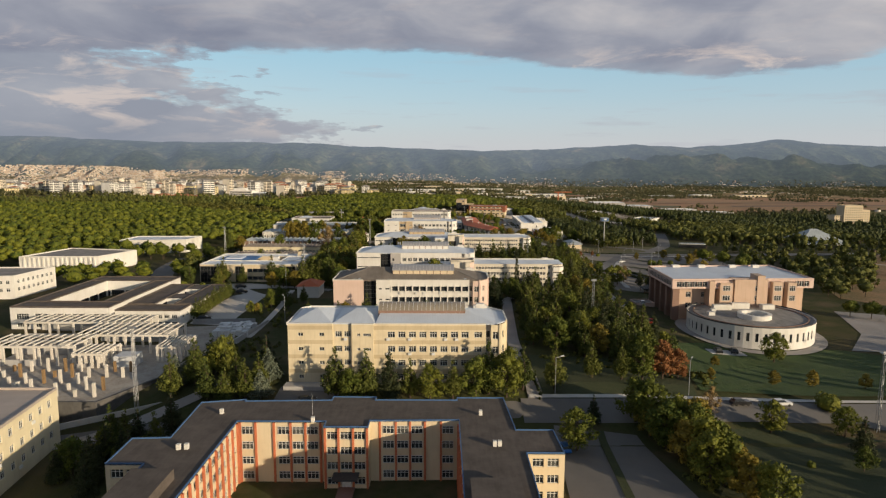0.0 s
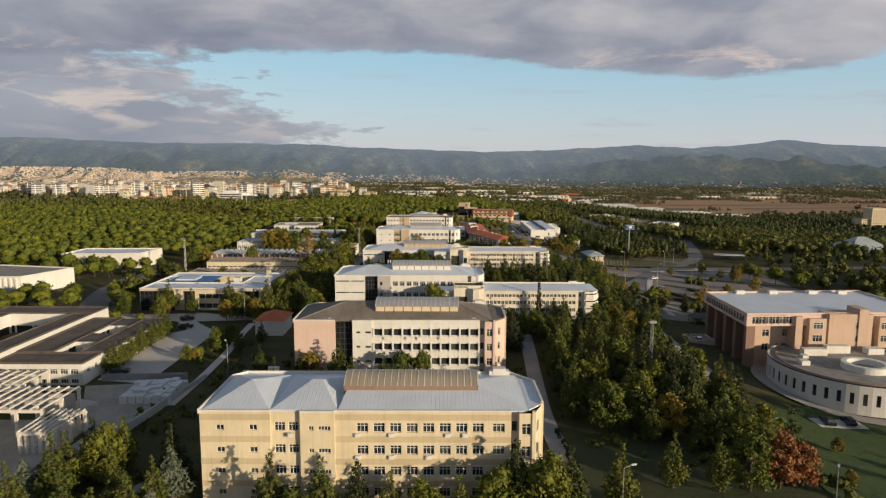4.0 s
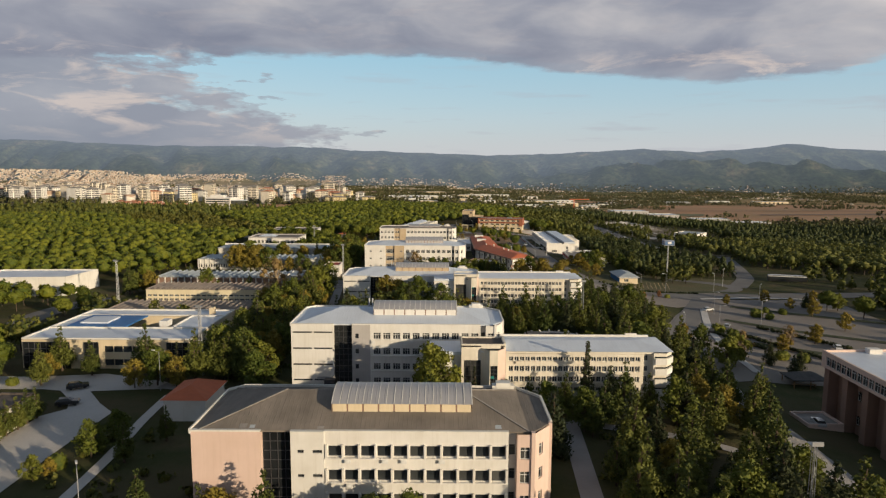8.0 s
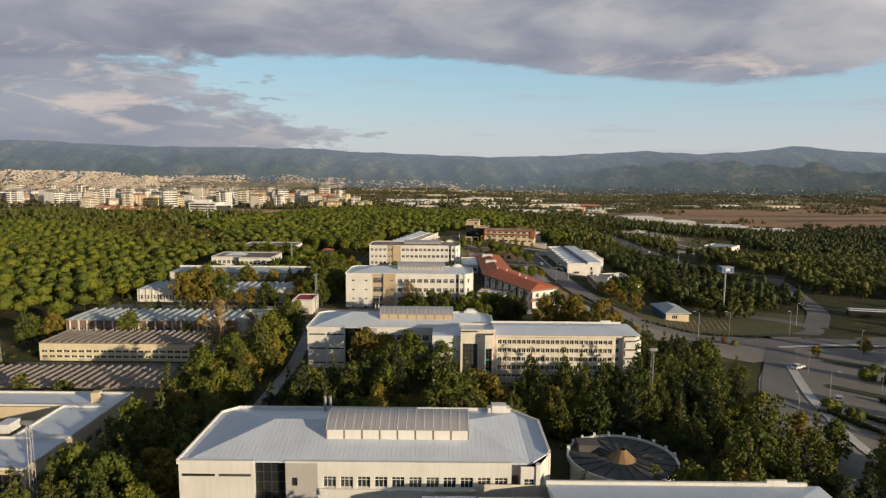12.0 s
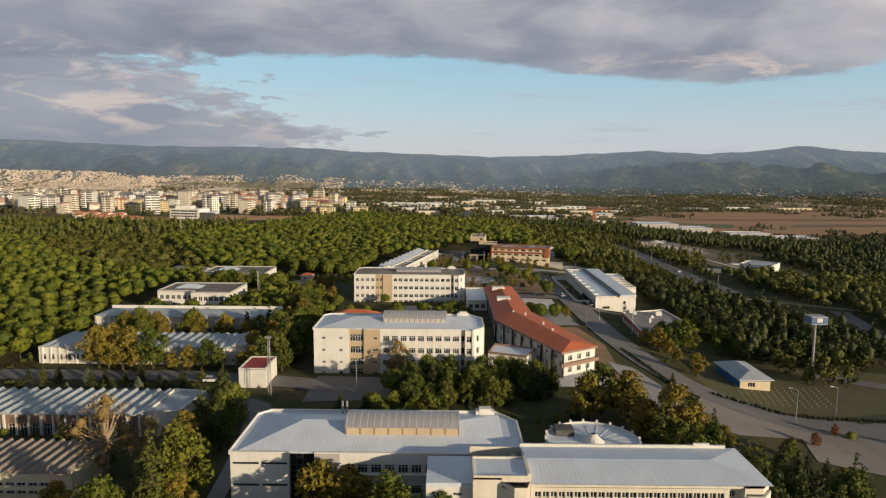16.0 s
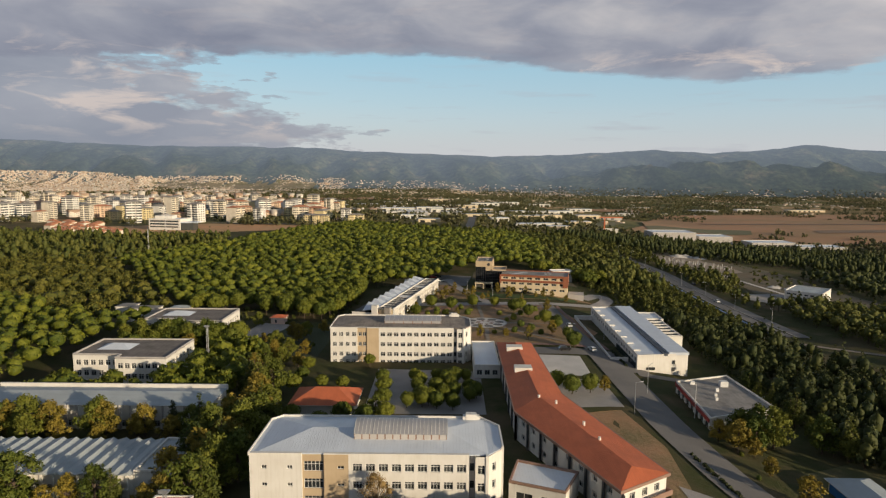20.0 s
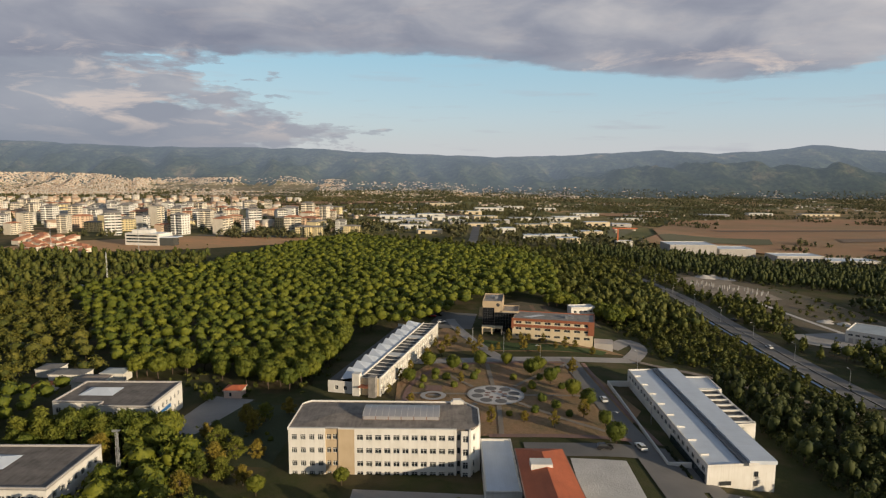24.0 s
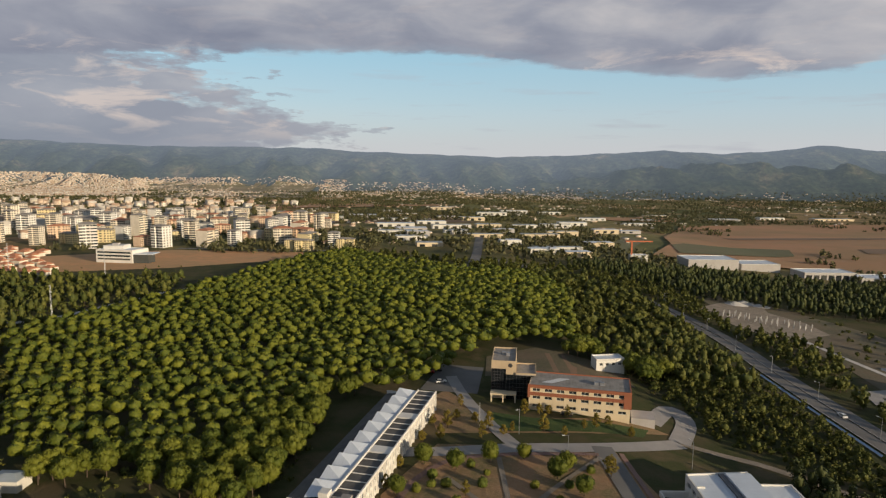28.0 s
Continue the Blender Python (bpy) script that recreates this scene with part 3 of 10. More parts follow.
def vault(parent, x0, x1, y0, y1, z, wall, rise, material, label, panels=8, panel_mat="white"):
    """A raised roof light: a low front wall of panels under a curved sheet."""
    m, n = Mesh(), 10
    prof = [(y0 - 0.15 + (y1 - y0 + 0.3) * i / n, z + wall + rise * math.sin(math.pi * (0.12 + 0.80 * i / n)) - rise * math.sin(math.pi * 0.12)) for i in range(n + 1)]
    for (ya, za), (yb, zb) in zip(prof, prof[1:]):
        m.face((x0 - 0.1, ya, za), (x1 + 0.1, ya, za), (x1 + 0.1, yb, zb), (x0 - 0.1, yb, zb))
    for x in (x0, x1):
        m.f.append(tuple(range(len(m.v), len(m.v) + n + 3)))
        m.v += [(x, y0, z)] + [(x, yy, zz) for yy, zz in prof] + [(x, y1, z)]
    m.face((x1, y1, z), (x0, y1, z), (x0, y1, prof[-1][1]), (x1, y1, prof[-1][1]))
    roof = part("skylight", m, M[material], parent, label)
    w = (x1 - x0) / panels
    for i in range(panels):
        part("panel", Mesh().box(x0 + i * w + 0.12, y0 - 0.05, z, x0 + (i + 1) * w - 0.12, y0 + 0.1, z + wall), M[panel_mat], roof)
    part("sill", Mesh().box(x0, y0 + 0.0, z - 0.1, x1, y0 + 0.06, z + wall), M["brown"], roof)
    rib = Mesh().box(-0.06, 0, 0, 0.06, 0.01, 0.01)
    for i in range(0, panels * 2 + 1):
        r = Mesh()
        x = x0 + (x1 - x0) * i / (panels * 2)
        for (ya, za), (yb, zb) in zip(prof, prof[1:]):
            r.face((x - 0.05, ya, za + 0.05), (x + 0.05, ya, za + 0.05), (x + 0.05, yb, zb + 0.05), (x - 0.05, yb, zb + 0.05))
        part("rib", r, M["offwhite"], roof)
    return roof


AIR_UNIT = Mesh().box(-0.4, -0.32, -0.28, 0.4, 0, 0.28).box(-0.28, -0.34, -0.22, 0.12, -0.32, 0.22).data("air_conditioner")


def air_unit(parent, x, y, z, turn=0):
    ob = part("air_conditioner", AIR_UNIT, M["frame"], parent)
    ob.matrix_local = pose(x, y, z, 0, 0, turn)


def glazing(parent, x0, x1, y, z0, z1, cols=4, rows=8, label="dark glazed stair strip"):
    """A curtain wall: glass behind a grid of dark mullions."""
    g = part("glazing", Mesh().box(x0, y + 0.1, z0, x1, y + 0.16, z1), M["glass_black"], parent, label)
    for i in range(cols + 1):
        x = x0 + (x1 - x0) * i / cols
        part("mullion", Mesh().box(x - 0.05, y, z0, x + 0.05, y + 0.1, z1), M["frame_dark"], g)
    for j in range(rows + 1):
        z = z0 + (z1 - z0) * j / rows
        part("transom", Mesh().box(x0, y + 0.02, z - 0.05, x1, y + 0.1, z + 0.05), M["frame_dark"], g)
    return g
# ---- ground, hills, roads ----
def spaced(stops):
    """Grid lines from (position, step) pairs."""
    out = []
    for (a, s), (b, _) in zip(stops, stops[1:]):
        n = max(1, round((b - a) / s))
        out += [a + (b - a) * i / n for i in range(n)]
    return out + [stops[-1][0]]


def ground_material():
    m, n, b, co = shader("open_ground")
    sep = n.add("SeparateXYZ")
    n.link(co, sep.inputs[0])
    far = n.math("MULTIPLY", n.math("SUBTRACT", sep.outputs[1], 950.0), 1 / 250, True)
    big = n.ramp(n.noise(co, 0.035, 5, 0.6), [(0.38, (0.095, 0.078, 0.042)), (0.52, (0.052, 0.062, 0.022)), (0.64, (0.13, 0.098, 0.058))])
    fine = n.ramp(n.noise(co, 1.1, 7, 0.7), [(0.35, 0.0), (0.68, 1.0)])
    near = n.mix(n.math("MULTIPLY", fine, 0.5), big, (0.080, 0.078, 0.042))
    vor = n.add("TexVoronoi")
    vor.inputs["Scale"].default_value = 0.0065
    n.link(scaled(n, co, 1.0, 0.55, 1.0), vor.inputs["Vector"])
    sepc = n.add("SeparateColor")
    n.link(vor.outputs["Color"], sepc.inputs[0])
    plots = n.ramp(sepc.outputs[0], [(0.0, (0.12, 0.13, 0.055)), (0.35, (0.23, 0.20, 0.09)), (0.6, (0.40, 0.26, 0.14)), (0.8, (0.18, 0.18, 0.075)), (1.0, (0.50, 0.33, 0.18))])
    scrub = n.ramp(n.noise(co, 0.02, 6, 0.65), [(0.46, 0.0), (0.56, 1.0)])
    plain = n.mix(n.math("MULTIPLY", scrub, 0.65), plots, (0.10, 0.105, 0.048))
    c = n.mix(far, near, plain)
    n.link(c, b.inputs["Base Color"])
    b.inputs["Roughness"].default_value = 1.0
    b.inputs["Specular IOR Level"].default_value = 0.1
    bump(n, b, fine, 0.4, 0.2)
    return m


def make_ground():
    xs = spaced([(-3900, 300), (-900, 90), (-240, 8), (260, 40), (600, 150), (3900, 0)])
    ys = spaced([(-1200, 150), (0, 40), (80, 6), (720, 20), (1200, 80), (2400, 160), (4960, 0)])
    verts = [(x, y, terrain(x, y)) for y in ys for x in xs]
    w = len(xs)
    faces = [(j * w + i, j * w + i + 1, (j + 1) * w + i + 1, (j + 1) * w + i) for j in range(len(ys) - 1) for i in range(w - 1)]
    m = Mesh()
    m.v, m.f = verts, faces
    ob = part("ground", m, ground_material(), None, "", True)
    tagged(ob, "dry grass, bare earth and patchwork fields running to the hills", "ground", "", "structure")


make_ground()


def drape(name, pts, width, material, label, category, lift=0.16, kind="structure", closed=False, parent=None):
    """A band of constant width that follows the land along a line of points."""
    line = []
    for (x0, y0), (x1, y1) in zip(pts, pts[1:]):
        k = max(1, int(math.hypot(x1 - x0, y1 - y0) / 4))
        line += [Vector((x0 + (x1 - x0) * i / k, y0 + (y1 - y0) * i / k)) for i in range(k)]
    line.append(Vector(pts[-1]))
    for _ in range(3):
        line = [line[0]] + [(a + b * 2 + c) / 4 for a, b, c in zip(line, line[1:], line[2:])] + [line[-1]]
    m = Mesh()
    n = max(2, int(width / 4) + 1)
    rows = []
    for i, p in enumerate(line):
        d = (line[min(i + 1, len(line) - 1)] - line[max(i - 1, 0)]).normalized()
        s = Vector((d.y, -d.x))
        rows.append([p - s * (width / 2) + s * width * j / n for j in range(n + 1)])
    for r in rows:
        m.v += [(q.x, q.y, terrain(q.x, q.y) + lift) for q in r]
    for i in range(len(rows) - 1):
        for j in range(n):
            a = i * (n + 1) + j
            m.f.append((a, a + 1, a + n + 2, a + n + 1))
    ob = part(name, m, M[material], parent)
    return tagged(ob, label, category, "", kind) if parent is None else ob


def patch(name, poly, material, label, category, lift=0.10, kind="structure", cell=7.0):
    """A flat area of any outline laid over the land."""
    bm = bmesh.new()
    bm.faces.new([bm.verts.new((x, y, 0)) for x, y in poly])
    for axis in (0, 1):
        lo, hi = min(p[axis] for p in poly), max(p[axis] for p in poly)
        v = lo + cell
        while v < hi:
            co, no = [0, 0, 0], [0, 0, 0]
            co[axis], no[axis] = v, 1
            bmesh.ops.bisect_plane(bm, geom=bm.verts[:] + bm.edges[:] + bm.faces[:], plane_co=co, plane_no=no)
            v += cell
    for v in bm.verts:
        v.co.z = terrain(v.co.x, v.co.y) + lift
    bmesh.ops.recalc_face_normals(bm, faces=bm.faces[:])
    if bm.faces and sum(f.normal.z for f in bm.faces) < 0:
        bmesh.ops.reverse_faces(bm, faces=bm.faces[:])
    me = bpy.data.meshes.new(name)
    bm.to_mesh(me)
    bm.free()
    return tagged(part(name, me, M[material]), label, category, "", kind)


HILL_X = [-3900, -3200, -2700, -2200, -1700, -1150, -560, 0, 330, 700, 1130, 1420, 1800, 2100, 2600, 2900, 3300, 3900]
HILL_Z = [262, 255, 240, 218, 216, 212, 186, 168, 158, 166, 190, 208, 190, 205, 250, 214, 205, 215]
MOUNDS = [(700, 4250, 420, 200, 55), (1000, 4150, 260, 170, 70), (1250, 4050, 380, 240, 88), (1560, 4100, 240, 180, 80), (1750, 3950, 420, 240, 84), (2100, 4000, 260, 190, 92), (2350, 3850, 420, 260, 104), (2900, 3800, 400, 240, 120), (-500, 4300, 420, 200, 62), (-1150, 4250, 420, 240, 70), (-1900, 4200, 500, 260, 66)]


def hill(x, y):
    """Height of the hills that close the plain: a crest with spurs, and lower mounds before it."""
    base = terrain(x, min(y, 4200))
    if y < 3400:
        return base
    top = lerp_table(x, HILL_X, HILL_Z)
    n1 = noise.noise(Vector((x * 0.0022, y * 0.0018, 3.1)))
    n2 = noise.noise(Vector((x * 0.006, y * 0.005, 7.7)))
    n3 = noise.noise(Vector((x * 0.016, y * 0.014, 2.7)))
    spur = 1 - abs(noise.noise(Vector((x * 0.0062 + y * 0.0014, y * 0.0011, 8.8)))) * 2.4
    k = (y - 3500) / 1350
    start = 0.30 + 0.24 * noise.noise(Vector((x * 0.0013, 0, 1.3))) - 0.16 * ss((x - 700) / 1500) - 0.14 * ss((-x - 700) / 1200)
    t = ss((k - start) / max(0.2, 1.0 - start))
    z = base + (top - base) * t * (1 - 0.8 * (1 - spur) * (1 - t)) + 110 * n1 * t * (1 - t) + (70 * n2 + 30 * n3) * t * (1.12 - t)
    for mx, my, rx, ry, mh in MOUNDS:
        q = ((x - mx) / rx) ** 2 + ((y - my) / ry) ** 2
        if q < 6:
            z += mh * math.exp(-q * 1.1) * (0.88 + 0.3 * n2 + 0.12 * n3) * (1 - 0.6 * t)
    return z


def make_hills():
    m = Mesh()
    xs = spaced([(-3900, 30), (3900, 0)])
    ys = spaced([(3450, 28), (4880, 0)])
    m.v = [(x, y, hill(x, y) - (1.0 if y < 3500 else 0.0)) for y in ys for x in xs]
    w = len(xs)
    m.f = [(j * w + i, j * w + i + 1, (j + 1) * w + i + 1, (j + 1) * w + i) for j in range(len(ys) - 1) for i in range(w - 1)]
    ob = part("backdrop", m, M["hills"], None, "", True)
    tagged(ob, "blue-green wooded hills far behind the plain, haze painted as glow", "hills", "", "structure")


make_hills()
# ---- roads, yards and lawns ----
ROADS = [  # name, line, width, material, label, lift
    ("road", [(53.5, 512), (54.2, 490), (55, 470), (56, 445), (60, 415), (66, 396), (82, 381), (110, 377), (175, 384), (300, 400)], 10.5, "asphalt", "grey asphalt campus road beside the red-roofed building", 0.22),
    ("road", [(20, 508), (57, 508), (62, 490)], 8.0, "asphalt", "asphalt cross road in front of the park", 0.20),
    ("road", [(46.6, 592), (48, 560), (50, 532), (53, 506)], 6.5, "asphalt", "grey asphalt road between the park and the laboratory", 0.215),
    ("road", [(-16, 585.5), (-1, 586.5), (20, 590), (46, 590.5), (60, 595.5), (75, 603)], 6.2, "paving", "pale paved park road with worn edges", 0.20),
    ("road", [(20, 591), (14.5, 603.8), (10.2, 616), (6.3, 627), (2, 645), (0, 656)], 4.6, "paving", "paved drive up to the brick building", 0.21),
    ("road", [(75, 604), (86, 625), (84, 640), (70, 618)], 7.0, "paving", "paved apron beside the brick building", 0.23),
    ("road", [(75, 604), (96, 594), (120, 570), (150, 545), (200, 520)], 3.2, "worn_path", "pale gravel track through scrub", 0.18),
    ("highway", [(147, 560), (147.2, 606), (147.4, 650), (148.8, 700), (151, 735), (150.6, 760), (147, 795), (141, 832), (130, 872), (112, 920), (86, 972), (40, 1010)], 6.3, "asphalt", "grey dual carriageway running to the plain", 0.3),
    ("highway", [(154.2, 560), (154.2, 606), (154.4, 650), (155.6, 700), (157.8, 735), (157.6, 760), (154.2, 796), (148, 836), (137, 877), (119, 926), (92, 979), (40, 1019)], 6.3, "asphalt", "far carriageway of the grey dual road", 0.3),
    ("road", [(40, 1016), (10, 962), (-40, 1000), (-120, 1078), (-300, 1090)], 9.0, "asphalt", "road at the edge of the pine forest", 0.3),
    ("road", [(20, 985), (26, 1060), (30, 1130), (40, 1300)], 10.0, "asphalt", "grey road leading off between sheds", 0.3),
    ("road", [(-760, 560), (-420, 640), (-300, 690), (-221, 745), (-196, 818), (-172, 850), (-140, 900), (-120, 960)], 5.0, "gravel", "pale track winding through the pine forest", 0.3),
    ("road", [(-120, 396), (-66, 396), (-40, 392), (-20, 386)], 8.0, "asphalt", "asphalt road between the sheds and the blocks", 0.2),
    ("road", [(-120, 382), (-70, 383), (-42, 376), (-40, 360)], 6.0, "asphalt", "asphalt lane beside the saw-tooth shed", 0.19),
    ("path", [(-39, 292), (-38, 330), (-42, 372)], 3.0, "paving", "concrete footpath between trees", 0.19),
    ("path", [(-55, 180), (-54.6, 188), (-54, 195), (-54.4, 205), (-54.4, 217), (-56, 226), (-56.8, 243)], 2.0, "gravel", "trodden earth footpath", 0.17),
    ("path", [(21.5, 134), (21.4, 152), (20.5, 176), (22, 200), (24, 230)], 3.4, "paving", "concrete path beside the cream block", 0.18),
    ("road", [(18, 134.4), (45, 134.4), (60, 135.6), (84, 136.2), (110, 136.5), (200, 139)], 7.6, "asphalt", "asphalt road past the lawn", 0.2),
    ("road", [(92, 134), (104, 130), (118, 120), (132, 104)], 6.0, "asphalt", "asphalt side road curving off below the lawn", 0.19),
    ("road", [(-20, 134), (22, 135), (-60, 128), (-100, 118)], 5.0, "asphalt", "asphalt lane between the two blocks", 0.17),
    ("path", [(-44, 150), (-52, 140), (-66, 128), (-82, 118)], 3.0, "paving", "concrete path along the building site", 0.2),
    ("road", [(-61, 248.8), (-52, 247), (-42, 243)], 3.6, "paving", "narrow concrete lane to the white block", 0.2),
    ("road", [(-108, 251), (-118, 266), (-126, 290), (-129, 316), (-122, 340)], 9.0, "asphalt", "asphalt road behind the courtyard building", 0.2),
    ("road", [(70, 300), (84, 330), (98, 356), (110, 378)], 8.0, "asphalt", "asphalt road across the car park", 0.22),
    ("road", [(66, 200), (66, 250), (68, 290), (72, 315)], 5.0, "paving", "paved road between the wood and the car park", 0.2),
    ("path", [(24, 230), (40, 225), (60, 215)], 2.5, "paving", "footpath through the wood", 0.18),
    ("road", [(110, 420), (130, 408), (134, 396), (120, 386)], 6.0, "asphalt", "curved slip road by the grass circle", 0.21),
    ("road", [(134, 400), (150, 425), (165, 470), (180, 520)], 8.0, "asphalt", "asphalt road leaving towards the highway", 0.2),
]
for nm, line, wid, mat, lab, lift in ROADS:
    drape(nm, line, wid, mat, lab, "path" if nm == "path" else "road", lift)
HIGHWAYS = [r[1] for r in ROADS if r[0] == "highway"]
FOREST_ROAD = next(r[1] for r in ROADS if "edge of the pine forest" in r[4])
for line in HIGHWAYS:
    drape("kerb", [(x - 3.35, y) for x, y in line[:6]], 0.35, "kerb", "pale kerb along the highway", "kerb", 0.5)
drape("water_channel", [(141.4, 560), (141.6, 606), (141.8, 650), (143.0, 700)], 1.5, "blue_trim", "narrow blue-lined channel beside the highway", "channel", 0.35)

patch("car_park", [(22, 102), (44, 102), (40.5, 127), (24, 130)], "asphalt", "dark asphalt car park beside the first block", "car park", 0.12)
patch("yard", [(-67.2, 192), (-65, 195.5), (-64.6, 207), (-64.1, 224), (-63.8, 233.4), (-68.6, 238), (-74.5, 245), (-60, 246.8), (-60.7, 251.1), (-77, 256.5), (-91.6, 254), (-112, 254.5), (-112, 247), (-98, 246), (-84.9, 246), (-80.9, 245.2), (-76.1, 240), (-73.5, 235.1), (-76.5, 231.4), (-76.8, 223.8), (-77.4, 212.5), (-77.2, 194)], "gravel", "pale gravel yard and forecourt beside the low building", "yard", 0.15)
patch("lawn", [(22.5, 138.4), (58, 138.6), (60, 150), (50, 162), (23.5, 166)], "rough_grass", "shaded dark grass under single pines", "lawn", 0.11)
patch("yard", [(-66, 148), (-58, 155), (-57.5, 178), (-66, 192), (-78, 190.5), (-70.5, 176), (-64.5, 166)], "rubble", "bare dusty ground beside the unfinished pavilions", "yard", 0.12)
patch("forecourt", [(-37, 132.5), (-24, 132.5), (-22, 141.5), (-36, 142.5)], "asphalt", "asphalt forecourt beside the cream block", "yard", 0.19)
patch("junction", [(58, 370), (64, 367), (80, 371), (76.5, 359), (84.5, 357), (90, 355), (104, 362), (125, 391), (111, 384.5), (94, 382.5), (85, 384.5), (74, 387.5), (66, 392), (60, 384)], "worn_asphalt", "wide worn brownish asphalt junction of the campus roads", "junction", 0.17)
patch("lane", [(46.5, 413), (48.5, 376), (56.5, 374), (57, 392), (53, 409)], "paving", "pale worn parking lane beside the campus road", "lane", 0.17)
patch("yard", [(-108, 317), (-73, 317), (-59.5, 323.5), (-62, 331.5), (-108, 331.5)], "asphalt", "asphalt forecourt of the yellow workshop", "yard", 0.16)
patch("parking_bay", [(79, 181), (90, 182.5), (89.5, 187), (78.5, 185.5)], "pale_slab", "small pale paved bay on the lawn", "parking bay", 0.2)
patch("pavement", [(20, 138.3), (58, 138.5), (84, 140.2), (130, 140.8), (130, 142.0), (84, 141.4), (58, 139.7), (20, 139.5)], "pale_slab", "pale kerbed pavement along the road", "pavement", 0.32)
patch("lawn", [(60, 143), (135, 146), (140, 178), (122, 188), (84, 193), (66, 186)], "lawn", "green lawn in front of the round hall", "lawn", 0.14)
# the slope's shade is painted in with this darker grass
patch("lawn", [(48, 104), (140, 96), (150, 118), (70, 130), (46, 129)], "rough_grass", "rough grass slope below the road, shade put into its colour", "lawn", 0.1)
patch("verge", [(31.4, 103), (33.0, 103), (34.0, 128), (32.4, 128)], "rough_grass", "narrow planted strip in the car park", "verge", 0.3)
patch("plaza", [(124, 188), (170, 182), (178, 225), (148, 236), (138, 205)], "paving", "pale paved plaza beside the round hall", "plaza", 0.13)
patch("car_park", [(68, 262), (78, 268), (150, 268), (160, 372), (104, 372), (84, 340), (70, 312)], "worn_asphalt", "grey asphalt car park with planted strips", "car park", 0.12)
patch("lawn", [(98, 386), (130, 392), (142, 420), (118, 428), (92, 398)], "meadow", "grass circle beside the road", "grass", 0.1)
patch("field", [(73, 388), (95, 386), (118, 402), (104, 440), (80, 428), (70, 408)], "meadow", "rough grass plot with young plants", "grass", 0.1)
patch("verge", [(-80, 498), (-44, 496), (-43, 534), (-64, 541), (-78, 520)], "rough_grass", "dark rough grass beside the end block", "grass", 0.1)
patch("yard", [(61, 487), (95, 487), (94, 491), (61, 491)], "asphalt", "asphalt apron behind the white hall", "yard", 0.16)
patch("yard", [(14, 657), (76, 657), (74, 684), (40, 700), (16, 684)], "waste", "bare brown slope behind the brick building", "slope", 0.12)
patch("yard", [(-34, 378), (-14, 380), (-14, 396), (-34, 397)], "asphalt", "asphalt forecourt of the white block", "yard", 0.14)
patch("court", [(29.5, 454), (47.5, 456), (46.5, 478), (29.5, 477)], "paving", "grey paved court with round trees", "court", 0.14)
patch("terrace", [(30, 481), (44.5, 481), (45, 502), (31, 503)], "pale_slab", "pale paved court beside the red roof", "court", 0.16)
patch("verge", [(34.5, 450.5), (46, 453.5), (50.5, 431.5), (47.5, 397.2), (41.5, 395.2), (44.4, 415.4)], "dry", "worn dry grass strip beside the red-roofed building", "verge", 0.12)
patch("terrace", [(28.5, 390), (41, 390.5), (43, 397.4), (42.4, 405.5), (40.6, 404), (31, 397.6), (28.7, 397)], "pale_slab", "pale concrete terrace at the end of the red-roofed building", "terrace", 0.2)
patch("yard", [(-80, 515), (-70, 515), (-62, 542), (-76, 545)], "paving", "grey yard beside the low white building", "yard", 0.12)
patch("yard", [(-22, 449), (10, 449), (10, 484), (-22, 486)], "paving", "paved court between the two blocks", "court", 0.1)
patch("park_ground", [(-16, 516), (48, 516), (60, 540), (50, 590), (-4, 592), (-18, 560)], "dry", "dry grass and bare soil of the round park", "park", 0.1)
patch("park_ground", [(-4, 600), (48, 602), (74, 610), (66, 616), (16, 612), (-2, 640), (-10, 628)], "dry", "grass bank in front of the brick building", "park", 0.1)
patch("lawn", [(15.5, 603), (22, 602), (63, 603.5), (67, 611), (28, 613.5), (12.5, 619)], "lawn", "green lawn strip before the brick building", "lawn", 0.17)
patch("car_park", [(-12, 640), (10, 636), (14, 668), (-4, 672)], "asphalt", "asphalt parking bay by the brick tower", "car park", 0.13)
patch("clearing", [(16, 660), (52, 658), (58, 690), (20, 694)], "soil", "bare brown clearing behind the brick building", "clearing", 0.1)
patch("clearing", [(185, 640), (262, 640), (268, 800), (240, 880), (214, 910), (190, 880), (186, 800), (198, 720)], "waste", "bare weedy ground by the roadside works", "clearing", 0.15)
patch("spoil_ground", [(165, 836), (205, 878), (223, 899), (236, 884), (224, 847), (235, 818), (234, 789), (208, 771), (186, 772), (177, 796), (177, 827)], "spoil", "pale bare ground round the concrete columns", "clearing", 0.22)
drape("road", [(205, 776), (208, 732), (210, 712), (212, 684)], 3.6, "gravel", "pale track along the halted works", "road", 0.26)
patch("yard", [(179, 674), (212, 686), (214, 660), (193, 637), (174, 656)], "paving", "pale concrete yard of the white shed", "yard", 0.25)
BIG_FIELD = [(250, 1190), (480, 1140), (1250, 1330), (1700, 2100), (560, 1950), (400, 1600), (345, 1400)]
patch("field", BIG_FIELD, "field", "wide brown stubble field on the plain", "field", 2.2, "structure", 40)
patch("field", [(300, 1235), (480, 1290), (520, 1380), (372, 1420), (335, 1370)], "field_green", "greenish fallow strip in the stubble field", "field", 2.9, "structure", 30)
patch("field", [(610, 1330), (1000, 1420), (1060, 1480), (640, 1400)], "ploughed", "dark ploughed strip in the stubble field", "field", 2.9, "structure", 30)
patch("field", [(520, 1560), (1100, 1640), (1120, 1680), (510, 1600)], "ploughed", "narrow ploughed strip across the stubble field", "field", 2.9, "structure", 30)
